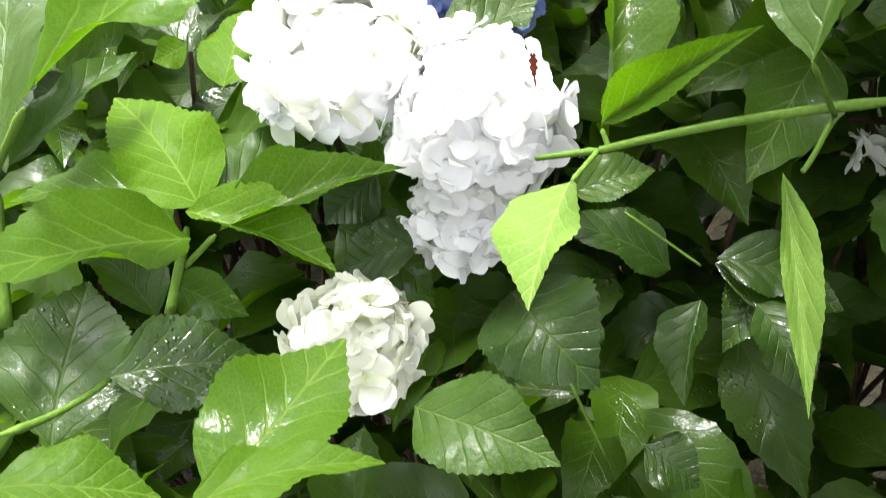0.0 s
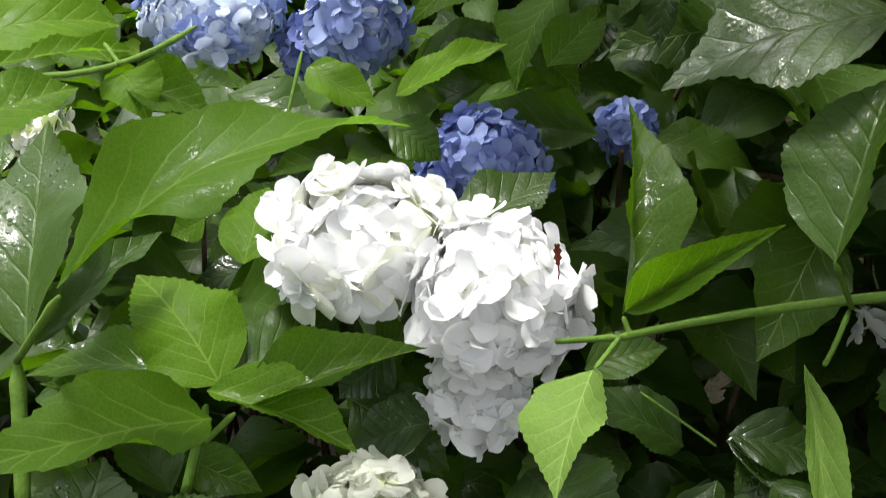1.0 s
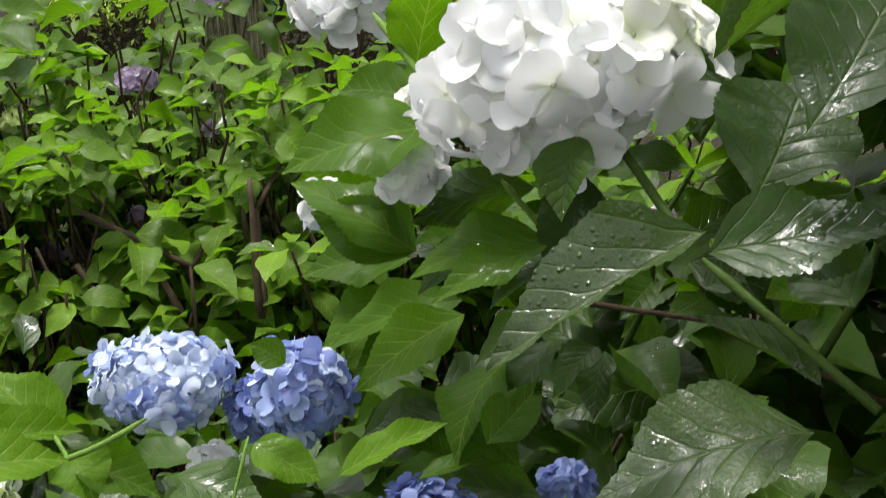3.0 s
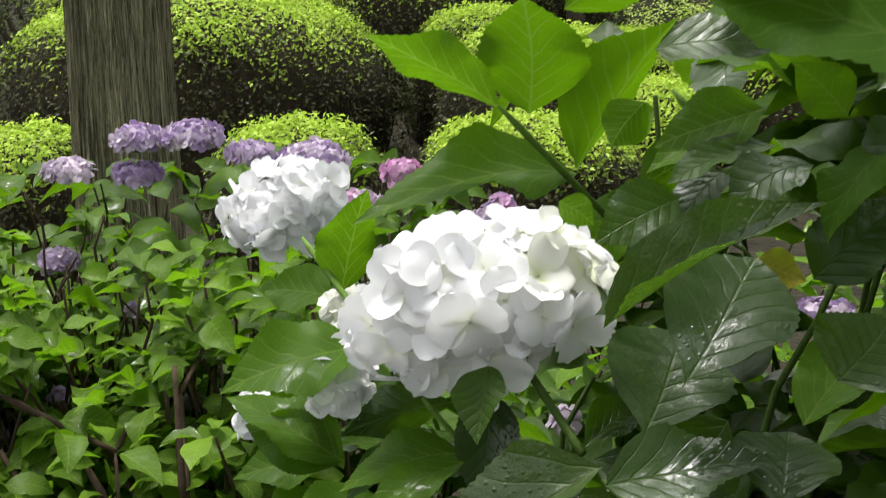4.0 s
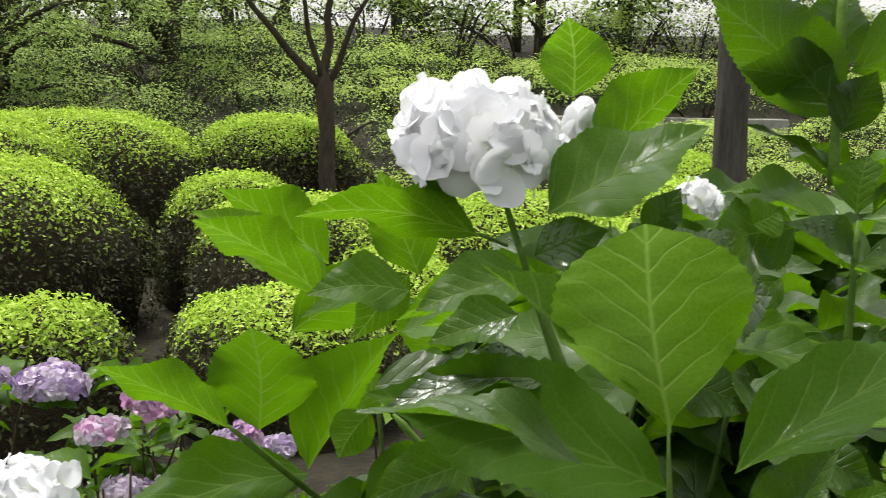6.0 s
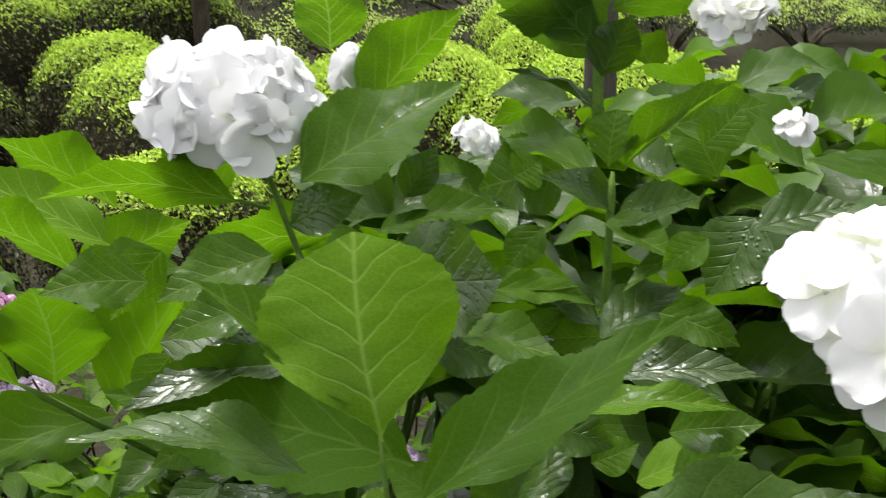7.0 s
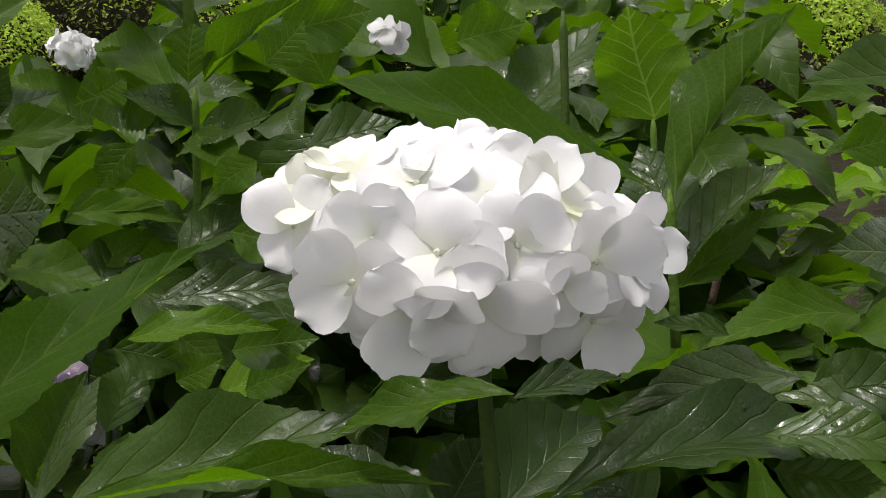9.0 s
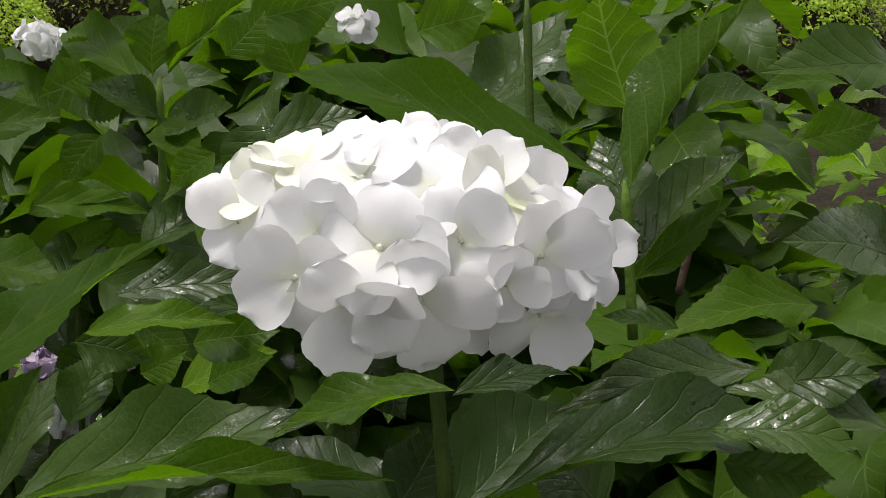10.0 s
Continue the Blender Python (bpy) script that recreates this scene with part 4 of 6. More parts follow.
leaf(white_low, (-0.1313, 0.4131, 0.8394), (-0.0876, 0.5122, 0.8561), 0.0679, (0.0040, -0.1679, 0.9858), "flat", "g")
leaf(white_low, (-0.0503, 0.4939, 0.8286), (0.0233, 0.4538, 0.8321), 0.0535, (-0.2366, -0.3572, 0.9035), "arch", "w")
leaf(white_low, (-0.1213, 0.3644, 0.9047), (-0.0474, 0.3964, 0.8997), 0.0304, (0.0420, 0.0569, 0.9975), "arch", "g")
leaf(white_low, (-0.2558, 0.5000, 0.7748), (-0.2648, 0.6040, 0.8056), 0.0799, (0.1972, -0.2620, 0.9447), "flat", "d")
leaf(white_low, (-0.2295, 0.5334, 0.7946), (-0.1469, 0.5693, 0.7773), 0.0568, (0.3349, -0.3488, 0.8753), "arch", "w")
leaf(white_low, (-0.2139, 0.6408, 0.8410), (-0.3210, 0.6441, 0.8306), 0.0396, (-0.1009, -0.1860, 0.9774), "arch", "g")
leaf(white_low, (-0.2535, 0.6895, 0.8114), (-0.3092, 0.7001, 0.8015), 0.0418, (-0.2503, -0.6401, 0.7264), "flat", "w")
leaf(white_low, (-0.2269, 0.6366, 0.7759), (-0.1763, 0.6275, 0.7573), 0.0339, (0.2405, -0.4358, 0.8673), "flat", "g")
leaf(white_low, (-0.2332, 0.7685, 0.8702), (-0.2554, 0.7590, 0.8625), 0.0231, (0.1191, -0.7787, 0.6159), "flat", "y")
leaf(white_low, (-0.1983, 0.3612, 0.9130), (-0.1377, 0.3784, 0.8927), 0.0410, (0.3209, -0.0122, 0.9470), "arch", "g")
# the 'd' leaves here: shade low in the bush put into their colour
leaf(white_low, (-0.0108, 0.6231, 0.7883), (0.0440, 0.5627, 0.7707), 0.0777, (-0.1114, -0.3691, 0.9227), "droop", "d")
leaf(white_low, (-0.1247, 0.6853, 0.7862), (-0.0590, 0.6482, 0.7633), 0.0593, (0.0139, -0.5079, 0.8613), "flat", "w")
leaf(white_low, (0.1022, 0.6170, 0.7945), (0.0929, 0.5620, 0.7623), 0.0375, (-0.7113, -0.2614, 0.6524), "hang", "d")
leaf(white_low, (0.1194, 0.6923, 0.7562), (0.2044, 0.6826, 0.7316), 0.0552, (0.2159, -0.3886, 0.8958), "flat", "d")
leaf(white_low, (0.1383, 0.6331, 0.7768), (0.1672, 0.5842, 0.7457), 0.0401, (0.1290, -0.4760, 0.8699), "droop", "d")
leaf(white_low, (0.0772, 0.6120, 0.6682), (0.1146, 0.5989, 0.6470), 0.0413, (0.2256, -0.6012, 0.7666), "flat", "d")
leaf(white_low, (-0.1145, 0.7263, 0.8019), (-0.0875, 0.7163, 0.8169), 0.0418, (-0.5382, -0.6565, 0.5285), "flat", "g")
leaf(white_low, (0.0247, 0.6981, 0.8090), (0.0777, 0.7125, 0.8177), 0.0345, (-0.0014, -0.5123, 0.8588), "flat", "w")
leaf(white_low, (-0.2235, 0.6010, 0.7800), (-0.2848, 0.6495, 0.8002), 0.0501, (0.3672, 0.0779, 0.9269), "flat", "w")
leaf(white_low, (-0.2042, 0.7371, 0.8598), (-0.1963, 0.7843, 0.8830), 0.0342, (0.1982, -0.4602, 0.8654), "flat", "y")
leaf(white_high, (-0.0565, 1.1421, 1.0830), (-0.1776, 1.1192, 1.0530), 0.0786, (-0.1939, 0.9804, 0.0346), "flat", "g")
leaf(white_high, (-0.0590, 0.9318, 1.0595), (-0.1375, 0.9585, 1.0817), 0.0534, (-0.1039, -0.7983, 0.5933), "flat", "g")
leaf(white_high, (-0.0583, 1.0421, 1.0587), (0.0181, 1.0267, 1.0610), 0.0461, (-0.1226, -0.4769, 0.8704), "arch", "w")
leaf(white_high, (0.0505, 0.8192, 1.1800), (0.0424, 0.7775, 1.1395), 0.0364, (-0.3689, -0.6110, 0.7005), "hang", "w")
leaf(white_high, (-0.0717, 1.0688, 0.9995), (-0.1660, 1.0562, 0.9874), 0.0554, (-0.0518, -0.4625, 0.8851), "arch", "g")
leaf(white_high, (-0.0729, 1.0554, 0.9711), (-0.1451, 1.0108, 0.9343), 0.0549, (-0.1838, -0.4308, 0.8835), "arch", "g")
leaf(white_high, (-0.0260, 1.0513, 0.9548), (-0.1173, 0.9956, 0.9210), 0.0675, (-0.1138, -0.3726, 0.9210), "arch", "g")
leaf(white_high, (0.1046, 0.6469, 1.1817), (-0.0020, 0.6276, 1.1169), 0.0511, (-0.4051, -0.4444, 0.7990), "fold", "s")
leaf(white_high, (0.0356, 0.8273, 1.1050), (-0.0377, 0.7884, 1.0807), 0.0335, (-0.0881, -0.4032, 0.9109), "arch", "g")
leaf(white_high, (0.1294, 0.6735, 1.1872), (0.1648, 0.7209, 1.2359), 0.0772, (-0.1453, -0.6537, 0.7427), "broad", "d")
leaf(white_high, (0.1047, 0.6430, 1.1732), (0.1937, 0.6347, 1.1887), 0.0531, (-0.1940, -0.4511, 0.8712), "flat", "d")
leaf(white_high, (0.1973, 0.7106, 1.1139), (0.1829, 0.7630, 1.1338), 0.0478, (-0.3669, -0.4161, 0.8320), "flat", "w")
leaf(blue_bush, (-0.0981, 0.8891, 0.9268), (-0.0207, 0.9202, 0.9339), 0.0433, (0.0357, -0.3061, 0.9513), "fold", "w")
leaf(blue_bush, (-0.0261, 0.8851, 0.9070), (-0.0758, 0.9033, 0.9300), 0.0358, (0.2374, -0.4458, 0.8631), "fold", "g")
leaf(blue_bush, (-0.0041, 0.8235, 0.9610), (0.0347, 0.8619, 0.9899), 0.0383, (-0.0968, -0.5327, 0.8407), "flat", "g")
leaf(blue_bush, (-0.1710, 0.8482, 0.9455), (-0.1213, 0.8318, 0.9262), 0.0346, (0.1578, -0.5136, 0.8434), "round", "y")
leaf(blue_bush, (-0.2944, 0.8204, 0.9528), (-0.2678, 0.7902, 0.9314), 0.0439, (0.1989, -0.4450, 0.8731), "droop", "y")
leaf(blue_bush, (-0.2924, 0.8195, 0.9506), (-0.2310, 0.8114, 0.9236), 0.0419, (0.3023, -0.4719, 0.8282), "fold", "g")
leaf(blue_bush, (-0.3651, 0.7820, 0.9764), (-0.2872, 0.8364, 0.9622), 0.0393, (0.3273, -0.2287, 0.9168), "fold", "y")
leaf(blue_bush, (-0.3075, 0.8409, 0.9512), (-0.3709, 0.8763, 0.9897), 0.0509, (0.2737, -0.4391, 0.8557), "flat", "y")
leaf(blue_bush, (-0.1450, 0.8563, 1.0060), (-0.1708, 0.8605, 1.0191), 0.0242, (0.1821, -0.7726, 0.6083), "flat", "g")
leaf(blue_bush, (0.0070, 0.9014, 0.9839), (-0.0240, 0.8331, 0.9373), 0.0492, (-0.4783, -0.3366, 0.8111), "droop", "g")
leaf(blue_bush, (0.0440, 0.9107, 0.9982), (0.0192, 0.8442, 0.9543), 0.0437, (-0.5373, -0.3152, 0.7823), "droop", "w")
leaf(blue_bush, (0.0812, 0.9096, 0.9899), (0.0719, 0.8703, 0.9546), 0.0333, (-0.5134, -0.5032, 0.6951), "flat", "w")
leaf(blue_bush, (0.2288, 0.9867, 1.0133), (0.2552, 0.9773, 0.9890), 0.0490, (0.0320, -0.9198, 0.3911), "flat", "y")
leaf(blue_bush, (-0.1042, 0.8089, 0.9456), (-0.0313, 0.8283, 0.9756), 0.0313, (-0.2641, -0.3798, 0.8866), "flat", "y")
leaf(blue_bush, (-0.1079, 0.8005, 0.9281), (-0.0730, 0.7929, 0.9064), 0.0355, (0.2427, -0.7259, 0.6436), "flat", "w")
leaf(blue_bush, (-0.2160, 0.8017, 0.9478), (-0.1465, 0.7777, 0.9327), 0.0464, (0.1439, -0.1936, 0.9705), "flat", "w")
leaf(white_high, (0.0709, 1.0203, 1.3295), (-0.0349, 0.9991, 1.3926), 0.0538, (0.1750, 0.8065, 0.5647), "flat", "g")
leaf(white_high, (0.0989, 1.0375, 1.3225), (0.0895, 0.9970, 1.4207), 0.0966, (0.2477, 0.8873, 0.3891), "flat", "m")
leaf(white_high, (0.1474, 1.1041, 1.2637), (0.2304, 1.0853, 1.3959), 0.0834, (-0.3527, 0.8698, 0.3451), "fold", "m")
leaf(white_high, (0.1486, 1.1130, 1.2579), (-0.0476, 0.9838, 1.2409), 0.0739, (0.2036, -0.4249, 0.8821), "arch", "g")
leaf(white_high, (0.2982, 0.6307, 1.3956), (0.1310, 0.6723, 1.4465), 0.0915, (0.0458, -0.6949, 0.7177), "flat", "m")
leaf(white_high, (0.1261, 1.0432, 1.4079), (0.2194, 1.0173, 1.4595), 0.0680, (0.0640, 0.9337, 0.3524), "flat", "g")
leaf(white_high, (0.1648, 1.1018, 1.4557), (0.0675, 1.1023, 1.5268), 0.0744, (0.4176, 0.7098, 0.5673), "flat", "g")
leaf(white_high, (0.2575, 1.1436, 1.4386), (0.2167, 1.1363, 1.5391), 0.0674, (0.3698, 0.9037, 0.2158), "flat", "g")
leaf(white_high, (0.0975, 0.6180, 1.2727), (0.1960, 0.5858, 1.3448), 0.0358, (-0.6231, -0.3996, 0.6723), "fold", "s")
leaf(white_high, (0.1405, 0.6279, 1.2352), (0.1983, 0.6964, 1.2870), 0.0764, (-0.0675, -0.5651, 0.8222), "broad", "d")
leaf(white_high, (0.2167, 0.6049, 1.2459), (0.2446, 0.6102, 1.2799), 0.0557, (-0.4422, -0.7576, 0.4801), "flat", "w")
leaf(white_high, (0.2367, 0.5107, 1.2913), (0.2257, 0.5603, 1.3296), 0.0462, (-0.3099, -0.6236, 0.7177), "flat", "w")
leaf(white_high, (-0.0376, 0.9490, 1.1503), (-0.1487, 0.9102, 1.1265), 0.0744, (-0.0128, -0.4951, 0.8688), "arch", "g")
leaf(white_high, (-0.0889, 1.3650, 1.0681), (-0.1762, 1.4295, 1.0564), 0.0676, (-0.4759, -0.5138, 0.7139), "flat", "g")
leaf(white_high, (-0.0619, 1.0174, 1.1763), (-0.0353, 1.0135, 1.2645), 0.0572, (-0.3995, 0.9027, 0.1599), "flat", "g")
leaf(white_high, (0.2657, 1.3799, 1.2485), (0.2252, 1.4182, 1.2725), 0.0538, (0.6026, 0.7697, -0.2107), "flat", "y")
leaf(white_high, (0.2010, 0.7680, 1.3371), (0.1544, 0.7471, 1.3207), 0.0294, (-0.1190, -0.4359, 0.8921), "flat", "w")
leaf(white_high, (0.1811, 0.9328, 1.3855), (0.2626, 0.9068, 1.3836), 0.0548, (-0.1786, -0.6164, 0.7669), "arch", "s")
leaf(white_high, (0.2316, 0.8213, 1.3566), (0.1609, 0.8203, 1.3302), 0.0468, (-0.2097, -0.7791, 0.5908), "flat", "g")
leaf(white_high, (0.2652, 0.9416, 1.4535), (0.3283, 0.9216, 1.4754), 0.0485, (0.2531, 0.9570, 0.1419), "flat", "m")
leaf(white_high, (0.2285, 0.8105, 1.2540), (0.2638, 0.8058, 1.2422), 0.0282, (0.0153, -0.9130, 0.4078), "flat", "o")
leaf(white_high, (0.2428, 0.7298, 1.2640), (0.2898, 0.7175, 1.3180), 0.0506, (-0.5444, -0.7850, 0.2957), "flat", "d")
leaf(white_high, (0.1655, 0.7643, 1.3085), (0.1108, 0.7426, 1.2858), 0.0445, (0.0716, -0.8015, 0.5937), "flat", "w")
leaf(white_high, (0.2909, 0.7434, 1.3445), (0.2440, 0.7148, 1.2909), 0.0430, (-0.6107, -0.3400, 0.7152), "droop", "m")
leaf(white_high, (0.0978, 0.8172, 1.2960), (0.1209, 0.8125, 1.2806), 0.0239, (0.0605, -0.9268, 0.3705), "flat", "y")
leaf(white_high, (0.2693, 0.7681, 1.3584), (0.2368, 0.7769, 1.3910), 0.0375, (0.3344, 0.9391, 0.0791), "flat", "m")
leaf(white_high, (0.2297, 0.8104, 1.5191), (0.1035, 0.7976, 1.5343), 0.0531, (0.0024, 0.7560, 0.6546), "arch", "g")
leaf(white_high, (0.1243, 0.8271, 1.4737), (0.0377, 0.8052, 1.5306), 0.0535, (0.2321, 0.7360, 0.6359), "arch", "g")
leaf(white_high, (0.3250, 0.8341, 1.5680), (0.4101, 0.8632, 1.6354), 0.0696, (-0.4458, 0.8762, 0.1831), "flat", "g")
leaf(white_high, (0.2646, 0.7621, 1.5379), (0.3745, 0.7626, 1.5962), 0.0754, (-0.3897, -0.5489, 0.7395), "flat", "g")
leaf(white_high, (0.2513, 0.5251, 1.4602), (0.2486, 0.5602, 1.5557), 0.0960, (-0.1626, -0.9277, 0.3362), "broad", "y")
leaf(white_high, (0.2544, 0.5451, 1.4601), (0.1734, 0.5868, 1.5317), 0.0394, (0.2403, -0.6958, 0.6769), "fold", "g")
leaf(white_high, (0.2458, 0.4442, 1.4663), (0.3829, 0.4697, 1.5257), 0.0447, (-0.4067, -0.3696, 0.8355), "flat", "m")
leaf(white_high, (0.2203, 0.5512, 1.4364), (0.1072, 0.5664, 1.4650), 0.0420, (0.0500, -0.1500, 0.9870), "arch", "w")
leaf(white_high, (0.2416, 0.6742, 1.4509), (0.1393, 0.6584, 1.4405), 0.0391, (-0.0177, -0.4680, 0.8836), "arch", "s")
leaf(white_high, (0.1609, 0.7052, 1.4999), (0.0999, 0.7006, 1.4981), 0.0380, (0.0331, -0.7176, 0.6956), "arch", "g")
leaf(white_high, (0.2348, 0.7075, 1.5088), (0.1651, 0.7017, 1.4869), 0.0454, (-0.1879, -0.6210, 0.7610), "flat", "g")
leaf(white_high, (0.1778, 0.7841, 1.4965), (0.1403, 0.7867, 1.4531), 0.0356, (-0.0723, 0.9900, 0.1208), "flat", "y")
leaf(white_high, (0.2181, 0.6669, 1.4916), (0.1676, 0.6774, 1.4726), 0.0341, (-0.3836, -0.6372, 0.6684), "flat", "g")
leaf(white_high, (0.4583, 0.7149, 1.5415), (0.4654, 0.7199, 1.5803), 0.0356, (-0.6320, -0.7455, 0.2117), "broad", "g")
leaf(white_high, (0.4581, 0.7235, 1.5301), (0.4439, 0.8872, 1.5408), 0.0357, (-0.4441, -0.0968, 0.8907), "arch", "g")
leaf(white_high, (0.4637, 0.7187, 1.5118), (0.4218, 0.7448, 1.5349), 0.0278, (-0.0352, -0.6924, 0.7207), "fold", "w")
leaf(white_high, (0.4680, 0.7126, 1.5433), (0.5230, 0.6659, 1.6022), 0.0232, (-0.8033, -0.2942, 0.5177), "fold", "g")
leaf(white_high, (0.4630, 0.7085, 1.5125), (0.4847, 0.6434, 1.5353), 0.0359, (-0.7970, -0.0558, 0.6014), "cup", "w")
leaf(white_high, (0.4594, 0.7093, 1.5114), (0.4571, 0.6247, 1.5061), 0.0293, (-0.3524, -0.0496, 0.9345), "cup", "g")
leaf(white_high, (0.4928, 0.8011, 1.6054), (0.3997, 0.8198, 1.6847), 0.0767, (0.4725, 0.8023, 0.3647), "flat", "w")
leaf(white_high, (0.4926, 0.8050, 1.6273), (0.4146, 0.8070, 1.6359), 0.0486, (0.0935, 0.7289, 0.6782), "flat", "w")
leaf(white_high, (0.5008, 0.8042, 1.6353), (0.5995, 0.7633, 1.6766), 0.0675, (0.0916, 0.8093, 0.5801), "flat", "w")
leaf(white_high, (0.4831, 0.7804, 1.5930), (0.4958, 0.7637, 1.6364), 0.0379, (0.3907, 0.8913, 0.2303), "flat", "d")
leaf(white_high, (0.4910, 0.8069, 1.6353), (0.5004, 0.8178, 1.7110), 0.0478, (0.1025, 0.9826, -0.1547), "flat", "w")
leaf(white_high, (0.3038, 0.8337, 1.6146), (0.2944, 0.8250, 1.6690), 0.0538, (0.4267, 0.8785, 0.2151), "flat", "y")
leaf(white_high, (0.2565, 0.7650, 1.5109), (0.3034, 0.7553, 1.5290), 0.0338, (-0.3185, -0.8785, 0.3560), "flat", "w")
leaf(white_high, (0.3347, 0.7665, 1.5220), (0.3581, 0.7661, 1.5554), 0.0269, (-0.4509, -0.8393, 0.3037), "flat", "w")
leaf(white_high, (0.4126, 0.7675, 1.5299), (0.4318, 0.7643, 1.5413), 0.0315, (-0.3731, -0.8430, 0.3875), "flat", "g")
leaf(white_high, (0.2702, 0.5839, 1.5199), (0.3428, 0.6044, 1.5109), 0.0631, (0.2952, -0.8777, 0.3775), "flat", "s")
leaf(white_high, (0.3786, 0.6940, 1.4191), (0.4181, 0.7289, 1.4401), 0.0413, (-0.0173, -0.5007, 0.8655), "flat", "w")
leaf(white_high, (0.3818, 0.5542, 1.4668), (0.4528, 0.5142, 1.4699), 0.0274, (-0.2807, -0.4300, 0.8581), "arch", "s")
leaf(white_high, (0.3601, 0.5373, 1.4560), (0.4277, 0.4989, 1.4633), 0.0227, (-0.3133, -0.3863, 0.8675), "arch", "y")
leaf(white_high, (0.4223, 0.5569, 1.4263), (0.4628, 0.5270, 1.4391), 0.0322, (-0.5828, -0.5209, 0.6237), "flat", "g")
leaf(white_high, (0.3699, 0.6120, 1.4185), (0.4095, 0.5983, 1.4026), 0.0296, (-0.1366, -0.8920, 0.4308), "flat", "w")
leaf(white_high, (0.4020, 0.7120, 1.4382), (0.4256, 0.7074, 1.4491), 0.0188, (-0.3746, -0.7926, 0.4812), "flat", "y")
leaf(white_high, (0.5208, 0.6696, 1.5020), (0.4369, 0.6467, 1.4800), 0.0283, (-0.1459, -0.3519, 0.9246), "arch", "g")
leaf(white_high, (0.3741, 0.7047, 1.4721), (0.4454, 0.7030, 1.4545), 0.0255, (0.1721, -0.6303, 0.7570), "arch", "g")
leaf(white_high, (0.4480, 0.6987, 1.4346), (0.4138, 0.7275, 1.4252), 0.0283, (-0.6102, -0.5354, 0.5839), "flat", "y")
leaf(white_high, (0.4224, 0.6456, 1.4515), (0.4807, 0.6551, 1.4768), 0.0372, (-0.3337, -0.3154, 0.8884), "flat", "w")
leaf(white_high, (0.4963, 0.5976, 1.5325), (0.4663, 0.5980, 1.4882), 0.0460, (-0.6104, -0.6791, 0.4077), "flat", "w")
leaf(white_high, (0.5735, 0.8413, 1.5428), (0.6438, 0.8250, 1.5599), 0.0535, (-0.2951, -0.8789, 0.3747), "flat", "g")
leaf(white_high, (0.6053, 0.8256, 1.5040), (0.5850, 0.8619, 1.5579), 0.0495, (-0.4373, -0.8137, 0.3829), "flat", "g")
leaf(white_high, (0.4697, 0.8140, 1.5246), (0.4090, 0.8278, 1.5084), 0.0633, (-0.3013, -0.8733, 0.3830), "flat", "g")
leaf(white_high, (0.4340, 0.7657, 1.4937), (0.4062, 0.7679, 1.4629), 0.0299, (-0.4853, -0.7858, 0.3834), "flat", "g")
leaf(white_high, (0.4486, 0.6213, 1.4735), (0.4835, 0.5881, 1.4596), 0.0311, (-0.4364, -0.6979, 0.5678), "arch", "g")
leaf(white_high, (0.3125, 0.5987, 1.4750), (0.2972, 0.6488, 1.5187), 0.0423, (0.3729, -0.5429, 0.7524), "arch", "s")
leaf(white_high, (0.3105, 0.6033, 1.4835), (0.3585, 0.5538, 1.4793), 0.0343, (-0.1989, -0.2737, 0.9410), "flat", "g")
leaf(white_high, (0.3027, 0.5215, 1.3945), (0.3331, 0.5090, 1.4566), 0.0360, (-0.8519, -0.4022, 0.3354), "fold", "w")
leaf(white_high, (0.3738, 0.7289, 1.4593), (0.4332, 0.7034, 1.4687), 0.0308, (-0.3109, -0.4080, 0.8584), "arch", "g")
leaf(white_high, (0.3298, 0.8215, 1.4851), (0.4138, 0.7878, 1.5040), 0.0396, (-0.3665, -0.4633, 0.8069), "arch", "g")
leaf(white_high, (0.4346, 0.5740, 1.3908), (0.4646, 0.5454, 1.4149), 0.0297, (-0.7498, -0.2850, 0.5972), "flat", "g")
leaf(white_high, (0.4100, 0.6289, 1.3790), (0.4374, 0.6207, 1.3916), 0.0267, (-0.4603, -0.7054, 0.5391), "flat", "g")
leaf(white_high, (0.3596, 0.6024, 1.3703), (0.3898, 0.6259, 1.4045), 0.0318, (-0.3263, -0.6194, 0.7141), "flat", "w")
leaf(white_high, (0.5871, 0.3916, 1.5421), (0.4738, 0.5228, 1.5834), 0.0399, (-0.2154, -0.4574, 0.8628), "broad", "m")
leaf(white_high, (0.8229, 0.6922, 1.4784), (0.8086, 0.7151, 1.5656), 0.0793, (0.7278, 0.6832, -0.0591), "round", "y")
leaf(white_high, (0.5866, 0.3859, 1.5424), (0.6704, 0.3998, 1.6240), 0.0293, (-0.0884, 0.9929, -0.0793), "fold", "g")
leaf(white_high, (0.5932, 0.3878, 1.5001), (0.6505, 0.3786, 1.5521), 0.0290, (-0.4225, -0.2208, 0.8790), "fold", "s")
leaf(white_high, (0.5912, 0.3854, 1.4924), (0.6428, 0.3735, 1.5310), 0.0298, (-0.6112, -0.1104, 0.7837), "flat", "g")
leaf(white_high, (0.6373, 0.6131, 1.5074), (0.7173, 0.6232, 1.5756), 0.0528, (-0.6111, -0.2460, 0.7523), "flat", "w")
leaf(white_high, (0.7747, 0.3938, 1.5779), (0.6786, 0.4015, 1.5834), 0.0397, (0.0028, -0.5594, 0.8289), "flat", "w")
leaf(white_high, (0.7078, 0.3215, 1.4977), (0.6302, 0.3290, 1.5261), 0.0468, (0.2066, -0.6463, 0.7346), "arch", "s")
leaf(white_high, (0.6677, 0.3373, 1.4822), (0.5733, 0.3418, 1.4829), 0.0333, (-0.2784, -0.2833, 0.9177), "arch", "g")
